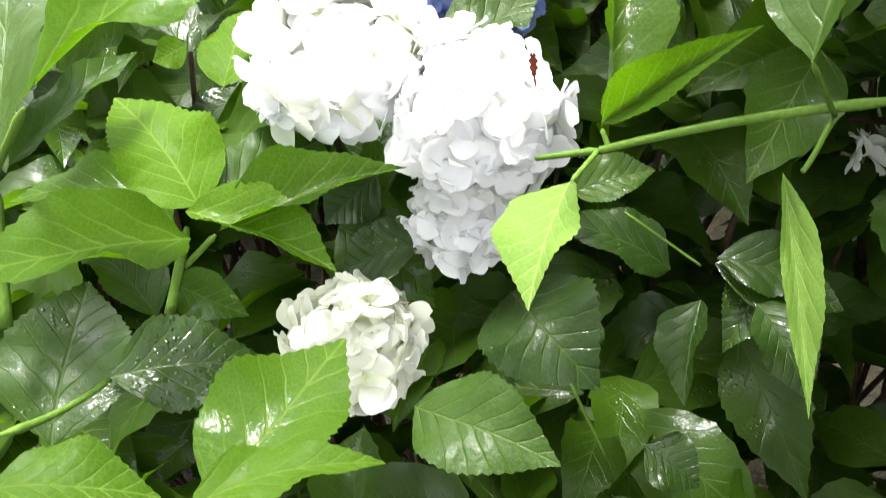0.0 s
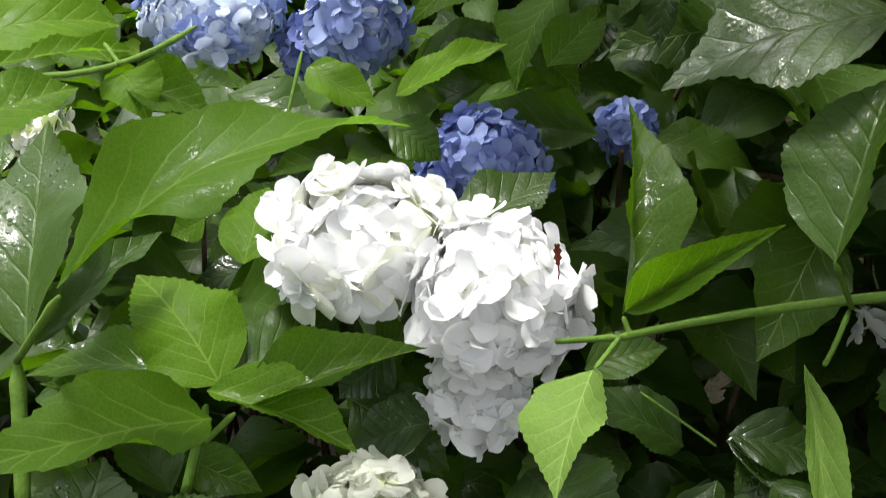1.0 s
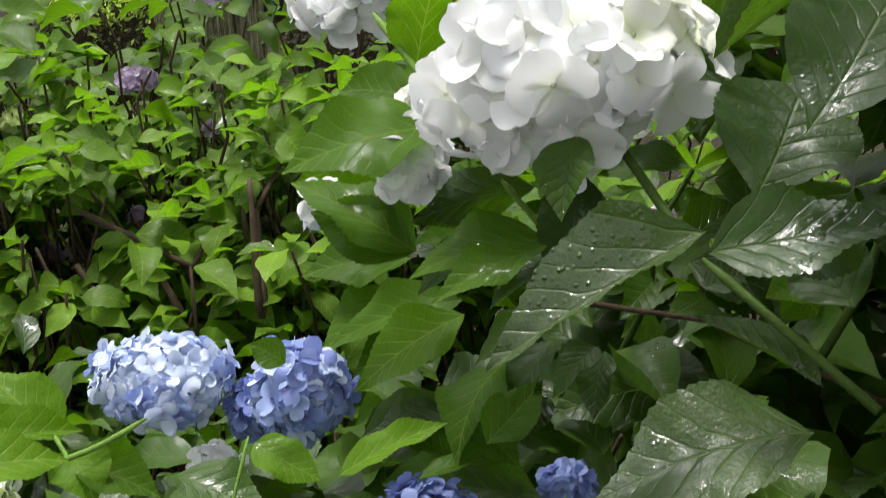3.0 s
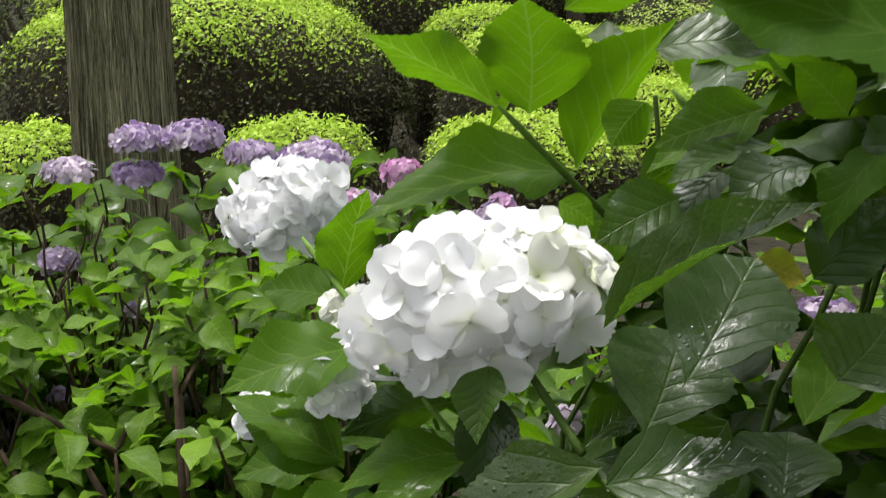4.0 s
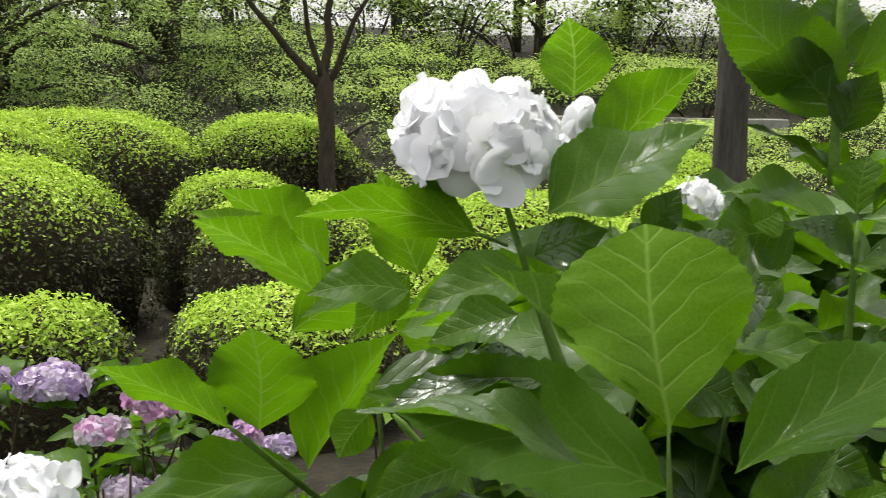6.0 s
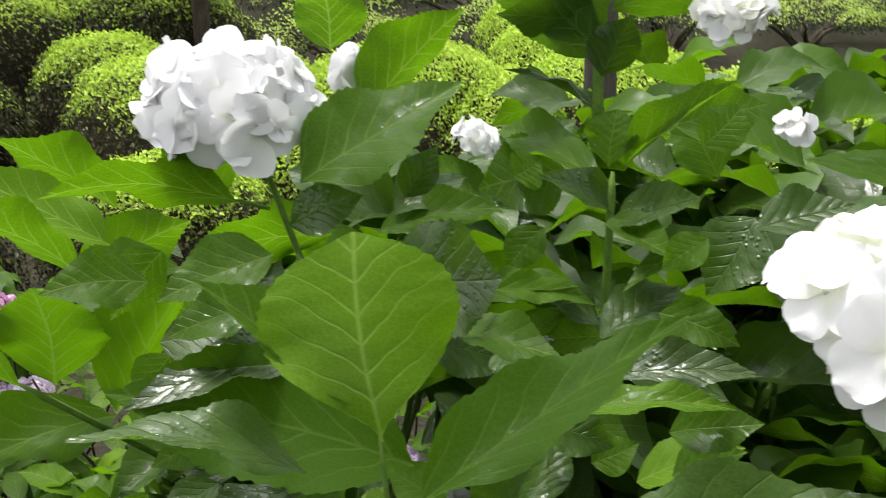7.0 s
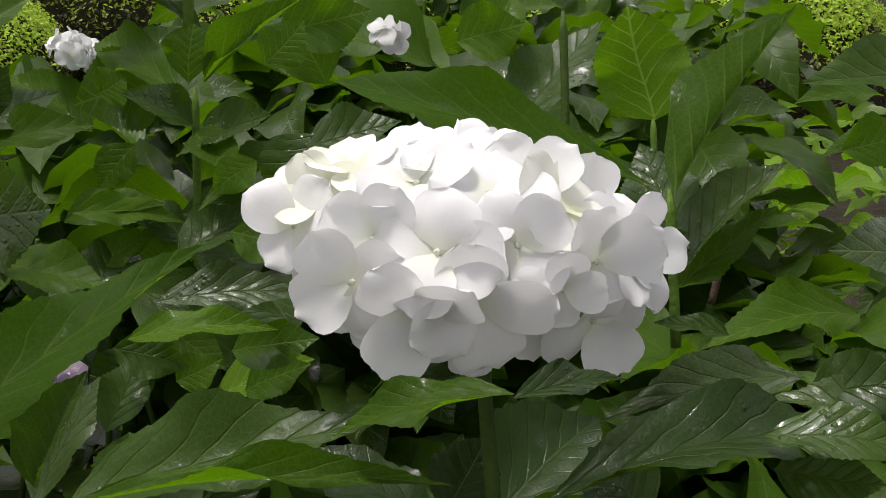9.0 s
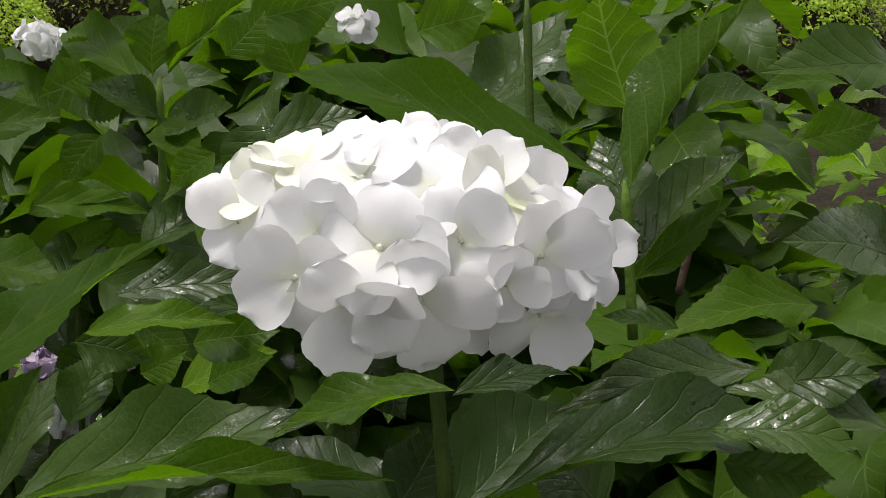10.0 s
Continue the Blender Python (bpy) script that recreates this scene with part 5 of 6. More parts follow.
leaf(white_high, (0.4528, 0.2914, 1.4657), (0.6077, 0.2664, 1.4685), 0.0376, (-0.2266, -0.1258, 0.9658), "arch", "d")
leaf(white_high, (0.6124, 0.3142, 1.4709), (0.5086, 0.3338, 1.4658), 0.0288, (-0.2028, -0.2349, 0.9506), "arch", "s")
leaf(white_high, (0.4305, 0.2807, 1.5235), (0.3817, 0.3320, 1.4935), 0.0205, (-0.0390, -0.2914, 0.9558), "arch", "g")
leaf(white_high, (0.4316, 0.2845, 1.5196), (0.4836, 0.2836, 1.5148), 0.0139, (0.0817, -0.3187, 0.9443), "arch", "d")
leaf(white_high, (0.2967, 0.4091, 1.4478), (0.4190, 0.3545, 1.4811), 0.0435, (-0.3431, -0.2120, 0.9151), "flat", "w")
leaf(white_high, (0.2918, 0.3720, 1.4692), (0.4185, 0.3039, 1.4777), 0.0157, (-0.1791, -0.2123, 0.9607), "arch", "g")
leaf(white_high, (0.3033, 0.5233, 1.3809), (0.3465, 0.5475, 1.4341), 0.0352, (-0.6220, -0.3870, 0.6807), "flat", "s")
leaf(white_high, (0.4457, 0.5354, 1.4500), (0.3831, 0.5542, 1.4677), 0.0266, (0.1041, -0.4743, 0.8742), "arch", "w")
leaf(white_high, (0.3347, 0.7262, 1.4318), (0.3941, 0.7107, 1.4175), 0.0391, (-0.0841, -0.8310, 0.5499), "arch", "w")
leaf(white_high, (0.4403, 0.7027, 1.4579), (0.3791, 0.7575, 1.4476), 0.0251, (-0.4137, -0.3005, 0.8594), "arch", "g")
leaf(white_high, (0.3648, 0.8256, 1.4982), (0.4153, 0.7974, 1.4993), 0.0237, (-0.2778, -0.4640, 0.8412), "arch", "g")
leaf(white_high, (0.3891, 0.7182, 1.4277), (0.4295, 0.7060, 1.4517), 0.0273, (-0.5536, -0.3848, 0.7386), "flat", "y")
leaf(white_high, (0.4258, 0.6004, 1.3774), (0.4739, 0.5624, 1.4084), 0.0385, (-0.6200, -0.1553, 0.7691), "flat", "y")
leaf(white_high, (0.3988, 0.6465, 1.3907), (0.3610, 0.6577, 1.3679), 0.0356, (-0.4952, -0.7373, 0.4596), "flat", "d")
leaf(white_high, (0.5949, 0.2989, 1.4697), (0.6291, 0.2630, 1.4881), 0.0328, (-0.6312, -0.2201, 0.7437), "arch", "d")
leaf(white_high, (0.5375, 0.2647, 1.4859), (0.5732, 0.2207, 1.4881), 0.0292, (-0.2734, -0.1744, 0.9459), "arch", "w")
leaf(white_high, (0.5515, 0.2711, 1.4630), (0.5761, 0.2344, 1.4674), 0.0276, (-0.6597, -0.3639, 0.6575), "flat", "w")
leaf(white_high, (0.5384, 0.3297, 1.4122), (0.5293, 0.3680, 1.4307), 0.0401, (-0.4208, -0.4745, 0.7732), "flat", "d")
leaf(white_high, (0.4555, 0.3768, 1.4121), (0.4909, 0.3920, 1.4356), 0.0348, (-0.2940, -0.5378, 0.7902), "flat", "d")
leaf(white_high, (0.4541, 0.4057, 1.4744), (0.4592, 0.3718, 1.4603), 0.0284, (-0.3552, -0.4030, 0.8434), "flat", "d")
leaf(white_high, (0.5454, 0.2978, 1.5144), (0.5193, 0.3145, 1.5186), 0.0124, (-0.1166, -0.4110, 0.9042), "flat", "w")
leaf(white_high, (0.4443, 0.5617, 1.5338), (0.4199, 0.5679, 1.5168), 0.0217, (-0.4694, -0.7949, 0.3845), "flat", "g")
leaf(white_high, (0.4761, 0.5683, 1.5338), (0.5252, 0.5470, 1.5484), 0.0338, (-0.4181, -0.4068, 0.8122), "flat", "w")
leaf(white_high, (0.7199, 0.4078, 1.5397), (0.7590, 0.3906, 1.5510), 0.0279, (-0.4639, -0.7088, 0.5313), "flat", "g")
leaf(white_high, (0.5697, 0.5630, 1.5851), (0.6056, 0.5480, 1.5971), 0.0361, (-0.4625, -0.7964, 0.3895), "flat", "g")
leaf(white_high, (0.4789, 0.6319, 1.5687), (0.5038, 0.6289, 1.5933), 0.0304, (-0.4416, -0.8283, 0.3447), "flat", "g")
leaf(white_high, (0.6026, 0.3984, 1.5081), (0.6138, 0.4474, 1.5486), 0.0402, (-0.4907, -0.1999, 0.8481), "flat", "w")
leaf(white_high, (0.6278, 0.2533, 1.4648), (0.5785, 0.3092, 1.4720), 0.0280, (-0.1777, -0.2704, 0.9462), "arch", "s")
leaf(white_high, (0.5556, 0.2736, 1.4737), (0.5856, 0.2332, 1.4767), 0.0203, (-0.2245, -0.2045, 0.9528), "arch", "w")
leaf(white_high, (0.4193, 0.6856, 1.3936), (0.4508, 0.6553, 1.3662), 0.0368, (-0.1308, -0.4783, 0.8684), "flat", "g")
leaf(white_high, (0.7927, 0.4468, 1.5535), (0.7316, 0.4569, 1.5538), 0.0245, (-0.2886, -0.2761, 0.9167), "arch", "g")
leaf(white_high, (0.8312, 0.4471, 1.5206), (0.7544, 0.4532, 1.5196), 0.0304, (-0.2907, -0.2619, 0.9203), "arch", "g")
leaf(white_high, (0.6363, 0.6396, 1.5649), (0.6688, 0.6583, 1.5925), 0.0335, (-0.1870, -0.7282, 0.6594), "fold", "g")
leaf(white_high, (0.4689, 0.3911, 1.4058), (0.4795, 0.3991, 1.4369), 0.0213, (-0.4585, -0.4683, 0.7553), "fold", "s")
leaf(white_high, (0.5029, 0.8100, 1.5531), (0.4249, 0.8183, 1.5975), 0.0246, (-0.1356, -0.2746, 0.9519), "arch", "d")
leaf(white_high, (0.4464, 0.7001, 1.4400), (0.4029, 0.7377, 1.4661), 0.0298, (-0.2210, -0.2263, 0.9486), "arch", "w")
leaf(white_high, (0.3501, 0.6249, 1.4597), (0.3477, 0.5831, 1.4578), 0.0219, (-0.5154, -0.4223, 0.7456), "flat", "w")
leaf(white_high, (0.1529, 0.9933, 1.4510), (0.0409, 1.0144, 1.5139), 0.0592, (-0.0198, -0.5911, 0.8063), "flat", "y")
leaf(white_high, (0.1932, 0.8380, 1.4686), (0.1113, 0.8377, 1.4580), 0.0469, (-0.0337, -0.3168, 0.9479), "arch", "m")
leaf(white_high, (0.2604, 0.9062, 1.3392), (0.1673, 0.8795, 1.3020), 0.0494, (-0.0925, -0.3862, 0.9178), "flat", "g")
leaf(white_high, (0.3189, 0.9196, 1.4622), (0.1907, 0.8997, 1.4441), 0.0645, (0.2297, 0.8200, 0.5242), "arch", "g")
leaf(white_high, (0.2403, 0.8054, 1.3325), (0.1660, 0.7906, 1.3180), 0.0232, (-0.0772, -0.3031, 0.9498), "arch", "s")
leaf(white_high, (0.3454, 0.8472, 1.3442), (0.3051, 0.8279, 1.3248), 0.0246, (-0.2032, -0.5234, 0.8275), "flat", "y")
leaf(white_high, (0.1630, 0.9529, 1.2487), (0.1188, 0.9318, 1.2146), 0.0364, (-0.1479, -0.9889, -0.0173), "flat", "y")
leaf(white_high, (0.1988, 1.0637, 1.3284), (0.1673, 1.0410, 1.2932), 0.0451, (0.1702, 0.9785, 0.1169), "flat", "y")
leaf(white_high, (0.2442, 0.7538, 1.3307), (0.1876, 0.7347, 1.3008), 0.0436, (-0.1075, -0.3705, 0.9226), "droop", "d")
leaf(white_high, (0.3177, 0.7490, 1.3489), (0.2627, 0.7290, 1.3150), 0.0436, (-0.0424, -0.3773, 0.9251), "droop", "d")
leaf(white_high, (0.2075, 0.8162, 1.3143), (0.1713, 0.7944, 1.2816), 0.0391, (-0.3072, -0.4429, 0.8423), "arch", "d")
leaf(white_high, (0.3283, 0.6660, 1.3461), (0.2972, 0.6925, 1.3640), 0.0369, (-0.1651, -0.3586, 0.9188), "flat", "m")
leaf(white_high, (-0.0256, 1.0111, 0.9873), (-0.1381, 1.0046, 0.9436), 0.0511, (0.0397, -0.4138, 0.9095), "arch", "g")
leaf(white_high, (-0.0238, 0.9594, 0.9947), (-0.1083, 0.9299, 0.9449), 0.0524, (0.0417, -0.4931, 0.8690), "arch", "y")
leaf(white_high, (0.0141, 0.9561, 1.1000), (-0.0559, 0.9402, 1.0771), 0.0455, (-0.0317, 0.9993, 0.0214), "arch", "d")
leaf(white_high, (0.0145, 0.9647, 1.0710), (-0.0554, 0.9184, 1.0302), 0.0356, (0.0116, -0.3695, 0.9292), "droop", "w")
leaf(blue_bush, (-0.0268, 0.9091, 0.9349), (-0.0981, 0.8894, 0.9276), 0.0319, (0.0283, -0.3335, 0.9423), "arch", "s")
leaf(blue_bush, (0.0395, 0.8751, 0.9699), (0.0193, 0.8425, 0.9508), 0.0280, (-0.2041, -0.5902, 0.7810), "hang", "s")
leaf(blue_bush, (0.0739, 0.8745, 1.0106), (0.0418, 0.8395, 0.9881), 0.0293, (-0.3283, -0.4669, 0.8211), "droop", "w")
leaf(white_high, (0.2031, 0.7724, 1.0322), (0.1283, 0.8142, 1.0625), 0.0246, (-0.0779, -0.3454, 0.9352), "fold", "s")
leaf(white_high, (0.2526, 0.9910, 1.0188), (0.2114, 0.9800, 1.0018), 0.0393, (-0.1670, -0.6649, 0.7281), "flat", "y")
leaf(white_high, (0.1874, 0.6995, 1.1864), (0.1608, 0.7159, 1.1312), 0.0559, (0.0535, -0.5636, 0.8243), "flat", "w")
leaf(white_high, (0.1551, 0.9336, 1.0297), (0.1881, 0.9410, 1.0403), 0.0290, (-0.1077, -0.5540, 0.8255), "flat", "s")
leaf(blue_bush, (-0.0169, 0.8646, 0.9564), (0.0194, 0.8358, 0.9365), 0.0320, (0.0022, -0.3312, 0.9436), "flat", "g")
leaf(blue_bush, (-0.0516, 0.8279, 0.9307), (0.0196, 0.8567, 0.9337), 0.0240, (0.0071, -0.2393, 0.9709), "arch", "g")
leaf(white_high, (0.4249, 0.8453, 1.4845), (0.3758, 0.8987, 1.5202), 0.0492, (-0.2119, -0.4158, 0.8844), "flat", "g")
leaf(white_high, (0.3408, 0.8144, 1.4983), (0.4037, 0.8421, 1.5170), 0.0405, (-0.1140, -0.4517, 0.8848), "arch", "w")
leaf(white_high, (0.4592, 0.8761, 1.5135), (0.5125, 0.8897, 1.5461), 0.0397, (-0.3148, -0.5517, 0.7724), "flat", "w")
# more low leaves, the 'd' ones coloured dark for the shade there
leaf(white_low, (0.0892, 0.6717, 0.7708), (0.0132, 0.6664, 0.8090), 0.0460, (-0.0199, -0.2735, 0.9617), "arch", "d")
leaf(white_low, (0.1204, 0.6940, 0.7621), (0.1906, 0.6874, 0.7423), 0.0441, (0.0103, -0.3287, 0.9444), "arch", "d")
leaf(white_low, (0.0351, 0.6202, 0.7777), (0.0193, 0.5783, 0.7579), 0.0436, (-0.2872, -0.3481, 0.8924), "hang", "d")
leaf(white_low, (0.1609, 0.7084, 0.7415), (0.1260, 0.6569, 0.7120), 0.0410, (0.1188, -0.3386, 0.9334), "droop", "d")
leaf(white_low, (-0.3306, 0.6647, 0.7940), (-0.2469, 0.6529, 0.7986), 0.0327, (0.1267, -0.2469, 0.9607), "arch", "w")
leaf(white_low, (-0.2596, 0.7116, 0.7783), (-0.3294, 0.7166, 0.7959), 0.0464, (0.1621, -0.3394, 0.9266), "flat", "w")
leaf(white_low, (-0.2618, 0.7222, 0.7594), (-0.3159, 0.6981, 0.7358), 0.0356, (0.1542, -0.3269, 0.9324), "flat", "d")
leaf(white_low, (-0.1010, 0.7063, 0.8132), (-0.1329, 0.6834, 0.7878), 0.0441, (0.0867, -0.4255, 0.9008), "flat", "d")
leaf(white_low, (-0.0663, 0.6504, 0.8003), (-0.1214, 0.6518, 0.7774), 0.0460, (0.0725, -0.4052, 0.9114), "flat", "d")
leaf(white_high, (0.2227, 0.6686, 1.1954), (0.2750, 0.7007, 1.2451), 0.0457, (-0.3257, -0.3892, 0.8616), "flat", "g")
leaf(white_high, (0.1943, 0.6207, 1.1670), (0.2146, 0.6680, 1.1923), 0.0594, (-0.1566, -0.4784, 0.8640), "broad", "d")
leaf(white_high, (0.0292, 0.9112, 1.1159), (-0.0584, 0.9075, 1.0931), 0.0415, (-0.0170, 0.9915, 0.1291), "arch", "d")
leaf(white_high, (0.0572, 0.8850, 1.1372), (0.0475, 0.8442, 1.0583), 0.0481, (-0.0478, -0.7781, 0.6263), "hang", "d")
leaf(white_high, (-0.0560, 0.9303, 1.0615), (-0.1531, 0.9640, 1.1026), 0.0592, (0.0476, -0.4194, 0.9065), "flat", "g")
leaf(white_high, (0.0364, 0.8739, 1.0922), (-0.0557, 0.8503, 1.0720), 0.0460, (0.0050, -0.4105, 0.9118), "arch", "g")
leaf(white_high, (0.1844, 0.9982, 1.2681), (0.2823, 1.0269, 1.3091), 0.0511, (0.2171, 0.9243, 0.3140), "flat", "g")
leaf(white_high, (0.1753, 0.8278, 1.2073), (0.2226, 0.8363, 1.2449), 0.0235, (-0.0923, -0.3771, 0.9216), "arch", "g")
flower_head(white_low, (-0.1143, 0.6958, 0.9058), 0.0620, 0.0560, 0.0270, 0.045, (WHITE, CREAM, WHITE,), 1, (-0.1, -0.35, 1), "white blooms with creamy centres", -0.45)
flower_head(white_low, (-0.0282, 0.6631, 0.8883), 0.0520, 0.0510, 0.0500, 0.0400, (WHITE,), 2, (0.1, -0.8, 0.8), "pure white drooping bloom", -0.7)
flower_head(white_low, (-0.0415, 0.6606, 0.8154), 0.0330, 0.0320, 0.0320, 0.0380, (WHITE,), 3, (0, -0.9, 0.3), "white lower bloom in shade", -0.8)
flower_head(white_low, (-0.1053, 0.6091, 0.7556), 0.0440, 0.0430, 0.0350, 0.0360, (CREAM,), 4, (0, -0.5, 1), "cream-green young bloom", -0.45)
flower_head(white_low, (0.2452, 0.8597, 0.7265), 0.0120, 0.0120, 0.0098, 0.036, (WHITE,), 5, (0, -0.15, 1), "small white bloom", -0.45)
flower_head(blue_bush, (-0.2691, 0.9683, 0.9338), 0.0620, 0.0460, 0.0330, 0.0260, (ICE, PALEBLUE, ICE,), 6, (0, -0.3, 1), "pale to mid blue mophead", -0.6)
flower_head(blue_bush, (-0.1505, 0.9358, 0.9404), 0.0400, 0.0380, 0.0530, 0.0290, (PALEBLUE, ICE, PALEBLUE, BLUE,), 7, (0.2, -0.6, 0.8), "blue mophead", -0.7)
flower_head(blue_bush, (-0.1939, 0.9812, 0.9022), 0.0280, 0.0280, 0.0280, 0.0225, (BLUE,), 8, (-0.2, -0.6, 0.5), "deep violet-blue mophead", -0.7)
flower_head(blue_bush, (-0.0497, 0.8443, 0.8707), 0.0500, 0.0470, 0.0380, 0.0260, (BLUE,), 9, (0, -0.5, 1), "deep blue mophead", -0.6)
flower_head(blue_bush, (0.0574, 0.9331, 0.8545), 0.0220, 0.0200, 0.0290, 0.0250, (BLUE,), 10, (0, -0.15, 1), "small blue mophead", -0.45)
flower_head(blue_bush, (-0.2323, 0.9582, 0.8549), 0.0253, 0.0253, 0.0138, 0.036, (WHITE,), 11, (0, -0.15, 1), "small white bloom", -0.45)
flower_head(blue_bush, (-0.3865, 0.8761, 0.8733), 0.0240, 0.0240, 0.0197, 0.022, (LIME, CREAM,), 12, (0, -0.15, 1), "young lime-green bloom", -0.45)
long_head = flower_head(white_high, (0.0525, 0.8813, 1.2025), 0.0960, 0.0720, 0.0460, 0.040, (WHITE, WHITE, WHITE, CREAM, WHITE, WHITE,), 13, (-0.36, -0.50, 1), "large white bloom", -0.30, bare=(-0.06, -0.95, 0.30))
set_floret(long_head, (-0.0107, 0.8443, 1.1868), (-0.434, -0.812, -0.391), (0.218, 0.327, -0.920), 0.0622, WHITE, 0)
set_floret(long_head, (-0.0289, 0.8603, 1.1973), (-0.647, -0.762, 0.018), (-0.763, 0.647, -0.008), 0.0534, WHITE, 3)
set_floret(long_head, (0.0054, 0.8364, 1.2108), (-0.263, -0.956, 0.128), (-0.486, 0.246, 0.839), 0.0628, WHITE, 6)
set_floret(long_head, (0.0372, 0.8191, 1.2127), (-0.051, -0.987, -0.150), (0.881, -0.115, 0.459), 0.0616, WHITE, 1)
set_floret(long_head, (0.0529, 0.8340, 1.1820), (-0.077, -0.849, -0.523), (-0.304, 0.519, -0.799), 0.0632, WHITE, 4)
set_floret(long_head, (0.0795, 0.8296, 1.2079), (0.276, -0.955, -0.112), (-0.112, 0.083, -0.990), 0.0578, WHITE, 7)
set_floret(long_head, (0.1109, 0.8383, 1.2026), (0.555, -0.772, -0.310), (-0.261, 0.192, -0.946), 0.0554, WHITE, 2)
set_floret(long_head, (0.0862, 0.8417, 1.2377), (0.318, -0.728, 0.607), (-0.223, -0.680, -0.698), 0.0534, CREAM, 5)
set_floret(long_head, (0.1215, 0.8635, 1.2354), (0.561, -0.568, 0.603), (0.008, 0.732, 0.682), 0.0548, CREAM, 0)
set_floret(long_head, (0.1392, 0.8626, 1.2211), (0.791, -0.527, 0.310), (0.478, 0.217, -0.851), 0.0388, WHITE, 3)
set_floret(long_head, (0.0505, 0.8364, 1.2420), (0.085, -0.726, 0.683), (-0.884, 0.261, 0.388), 0.0592, WHITE, 6)
set_floret(long_head, (0.0201, 0.8391, 1.2376), (-0.112, -0.828, 0.550), (0.551, 0.409, 0.727), 0.0625, WHITE, 1)
set_floret(long_head, (-0.0050, 0.8403, 1.2294), (-0.459, -0.721, 0.520), (-0.461, 0.693, 0.554), 0.0564, WHITE, 4)
set_floret(long_head, (0.0516, 0.8698, 1.2636), (-0.117, -0.285, 0.951), (0.209, 0.929, 0.304), 0.0530, WHITE, 7)
set_floret(long_head, (0.0787, 0.8710, 1.2614), (0.105, -0.309, 0.945), (0.179, 0.941, 0.288), 0.0516, WHITE, 2)
set_floret(long_head, (0.1024, 0.8655, 1.2559), (0.409, -0.282, 0.868), (-0.616, 0.616, 0.491), 0.0465, CREAM, 5)
set_floret(long_head, (0.1238, 0.8825, 1.2497), (0.672, -0.289, 0.682), (0.252, 0.955, 0.157), 0.0426, WHITE, 0)
set_floret(long_head, (0.0279, 0.8598, 1.2565), (-0.111, -0.433, 0.895), (-0.374, 0.852, 0.366), 0.0525, WHITE, 3)
set_floret(long_head, (-0.0344, 0.8662, 1.1727), (-0.777, -0.448, -0.442), (-0.408, 0.893, -0.188), 0.0442, WHITE, 6)
set_floret(long_head, (0.0628, 0.8271, 1.2244), (0.115, -0.923, 0.367), (0.937, 0.223, 0.268), 0.0511, WHITE, 1)
set_floret(long_head, (0.0211, 0.8418, 1.1755), (-0.222, -0.761, -0.610), (-0.535, 0.618, -0.576), 0.0559, WHITE, 4)
set_floret(long_head, (0.0889, 0.8266, 1.2129), (0.306, -0.946, 0.109), (0.567, 0.089, -0.819), 0.0482, WHITE, 7)
set_floret(long_head, (0.0039, 0.8590, 1.2475), (-0.331, -0.454, 0.828), (-0.732, 0.677, 0.079), 0.0494, WHITE, 2)
set_floret(long_head, (0.0477, 0.8519, 1.1543), (-0.016, -0.678, -0.735), (0.007, 0.735, -0.678), 0.0439, WHITE, 5)
set_floret(long_head, (-0.0071, 0.8593, 1.1566), (-0.261, -0.517, -0.815), (-0.332, 0.841, -0.427), 0.0409, WHITE, 0)
flower_head(white_high, (-0.0595, 0.9486, 1.1260), 0.0284, 0.0284, 0.0262, 0.038, (WHITE,), 14, (-0.3, -0.4, 0.6), "white bloom seen from below", -0.45)
flower_head(white_high, (-0.1335, 0.9866, 1.0736), 0.0147, 0.0147, 0.0193, 0.034, (WHITE,), 15, (-0.3, -0.4, 0.6), "white bloom partly behind leaves", -0.45)
flower_head(white_high, (-0.1243, 1.1915, 1.2131), 0.0640, 0.0500, 0.0360, 0.048, (WHITE,), 16, (-0.38, -0.45, 1), "white bloom on a long stalk", -0.5)
flower_head(white_high, (-0.0750, 1.2967, 1.0708), 0.0254, 0.0254, 0.0224, 0.036, (CREAM,), 17, (0, -0.15, 1), "cream young bloom", -0.45)
flower_head(white_high, (0.2314, 0.8168, 1.5851), 0.0600, 0.0560, 0.0350, 0.049, (WHITE,), 18, (0, -0.28, 1), "large flat-topped white bloom", -0.45)
flower_head(white_high, (0.3310, 0.8850, 1.5905), 0.0127, 0.0127, 0.0169, 0.04, (WHITE,), 19, (0, -0.15, 1), "white bloom behind a leaf", -0.45)
flower_head(white_high, (0.4237, 0.8815, 1.5369), 0.0201, 0.0201, 0.0085, 0.023, (WHITE,), 20, (0.5, -0.2, 1), "small white bloom", 0.0)
flower_head(white_high, (0.6255, 0.7574, 1.5508), 0.0120, 0.0120, 0.0080, 0.023, (WHITE,), 21, (0.5, -0.2, 1), "small white bloom", 0.0)
flower_head(white_high, (0.5681, 0.7544, 1.6368), 0.0264, 0.0264, 0.0172, 0.03, (CREAM, CREAM, WHITE,), 22, (0, -0.15, 1), "creamy white bloom", -0.45)
close_head = flower_head(white_high, (0.4760, 0.3960, 1.5290), 0.0760, 0.0600, 0.0400, 0.043, (WHITE, WHITE, WHITE, WHITE, WHITE, CREAM,), 23, (0.05, -0.30, 1), "large pure white bloom at close range", -0.30, bare=(-0.46, -0.81, 0.36))
set_floret(close_head, (0.3925, 0.3833, 1.5607), (-0.740, -0.481, 0.470), (-0.569, 0.076, -0.819), 0.0434, WHITE, 0)
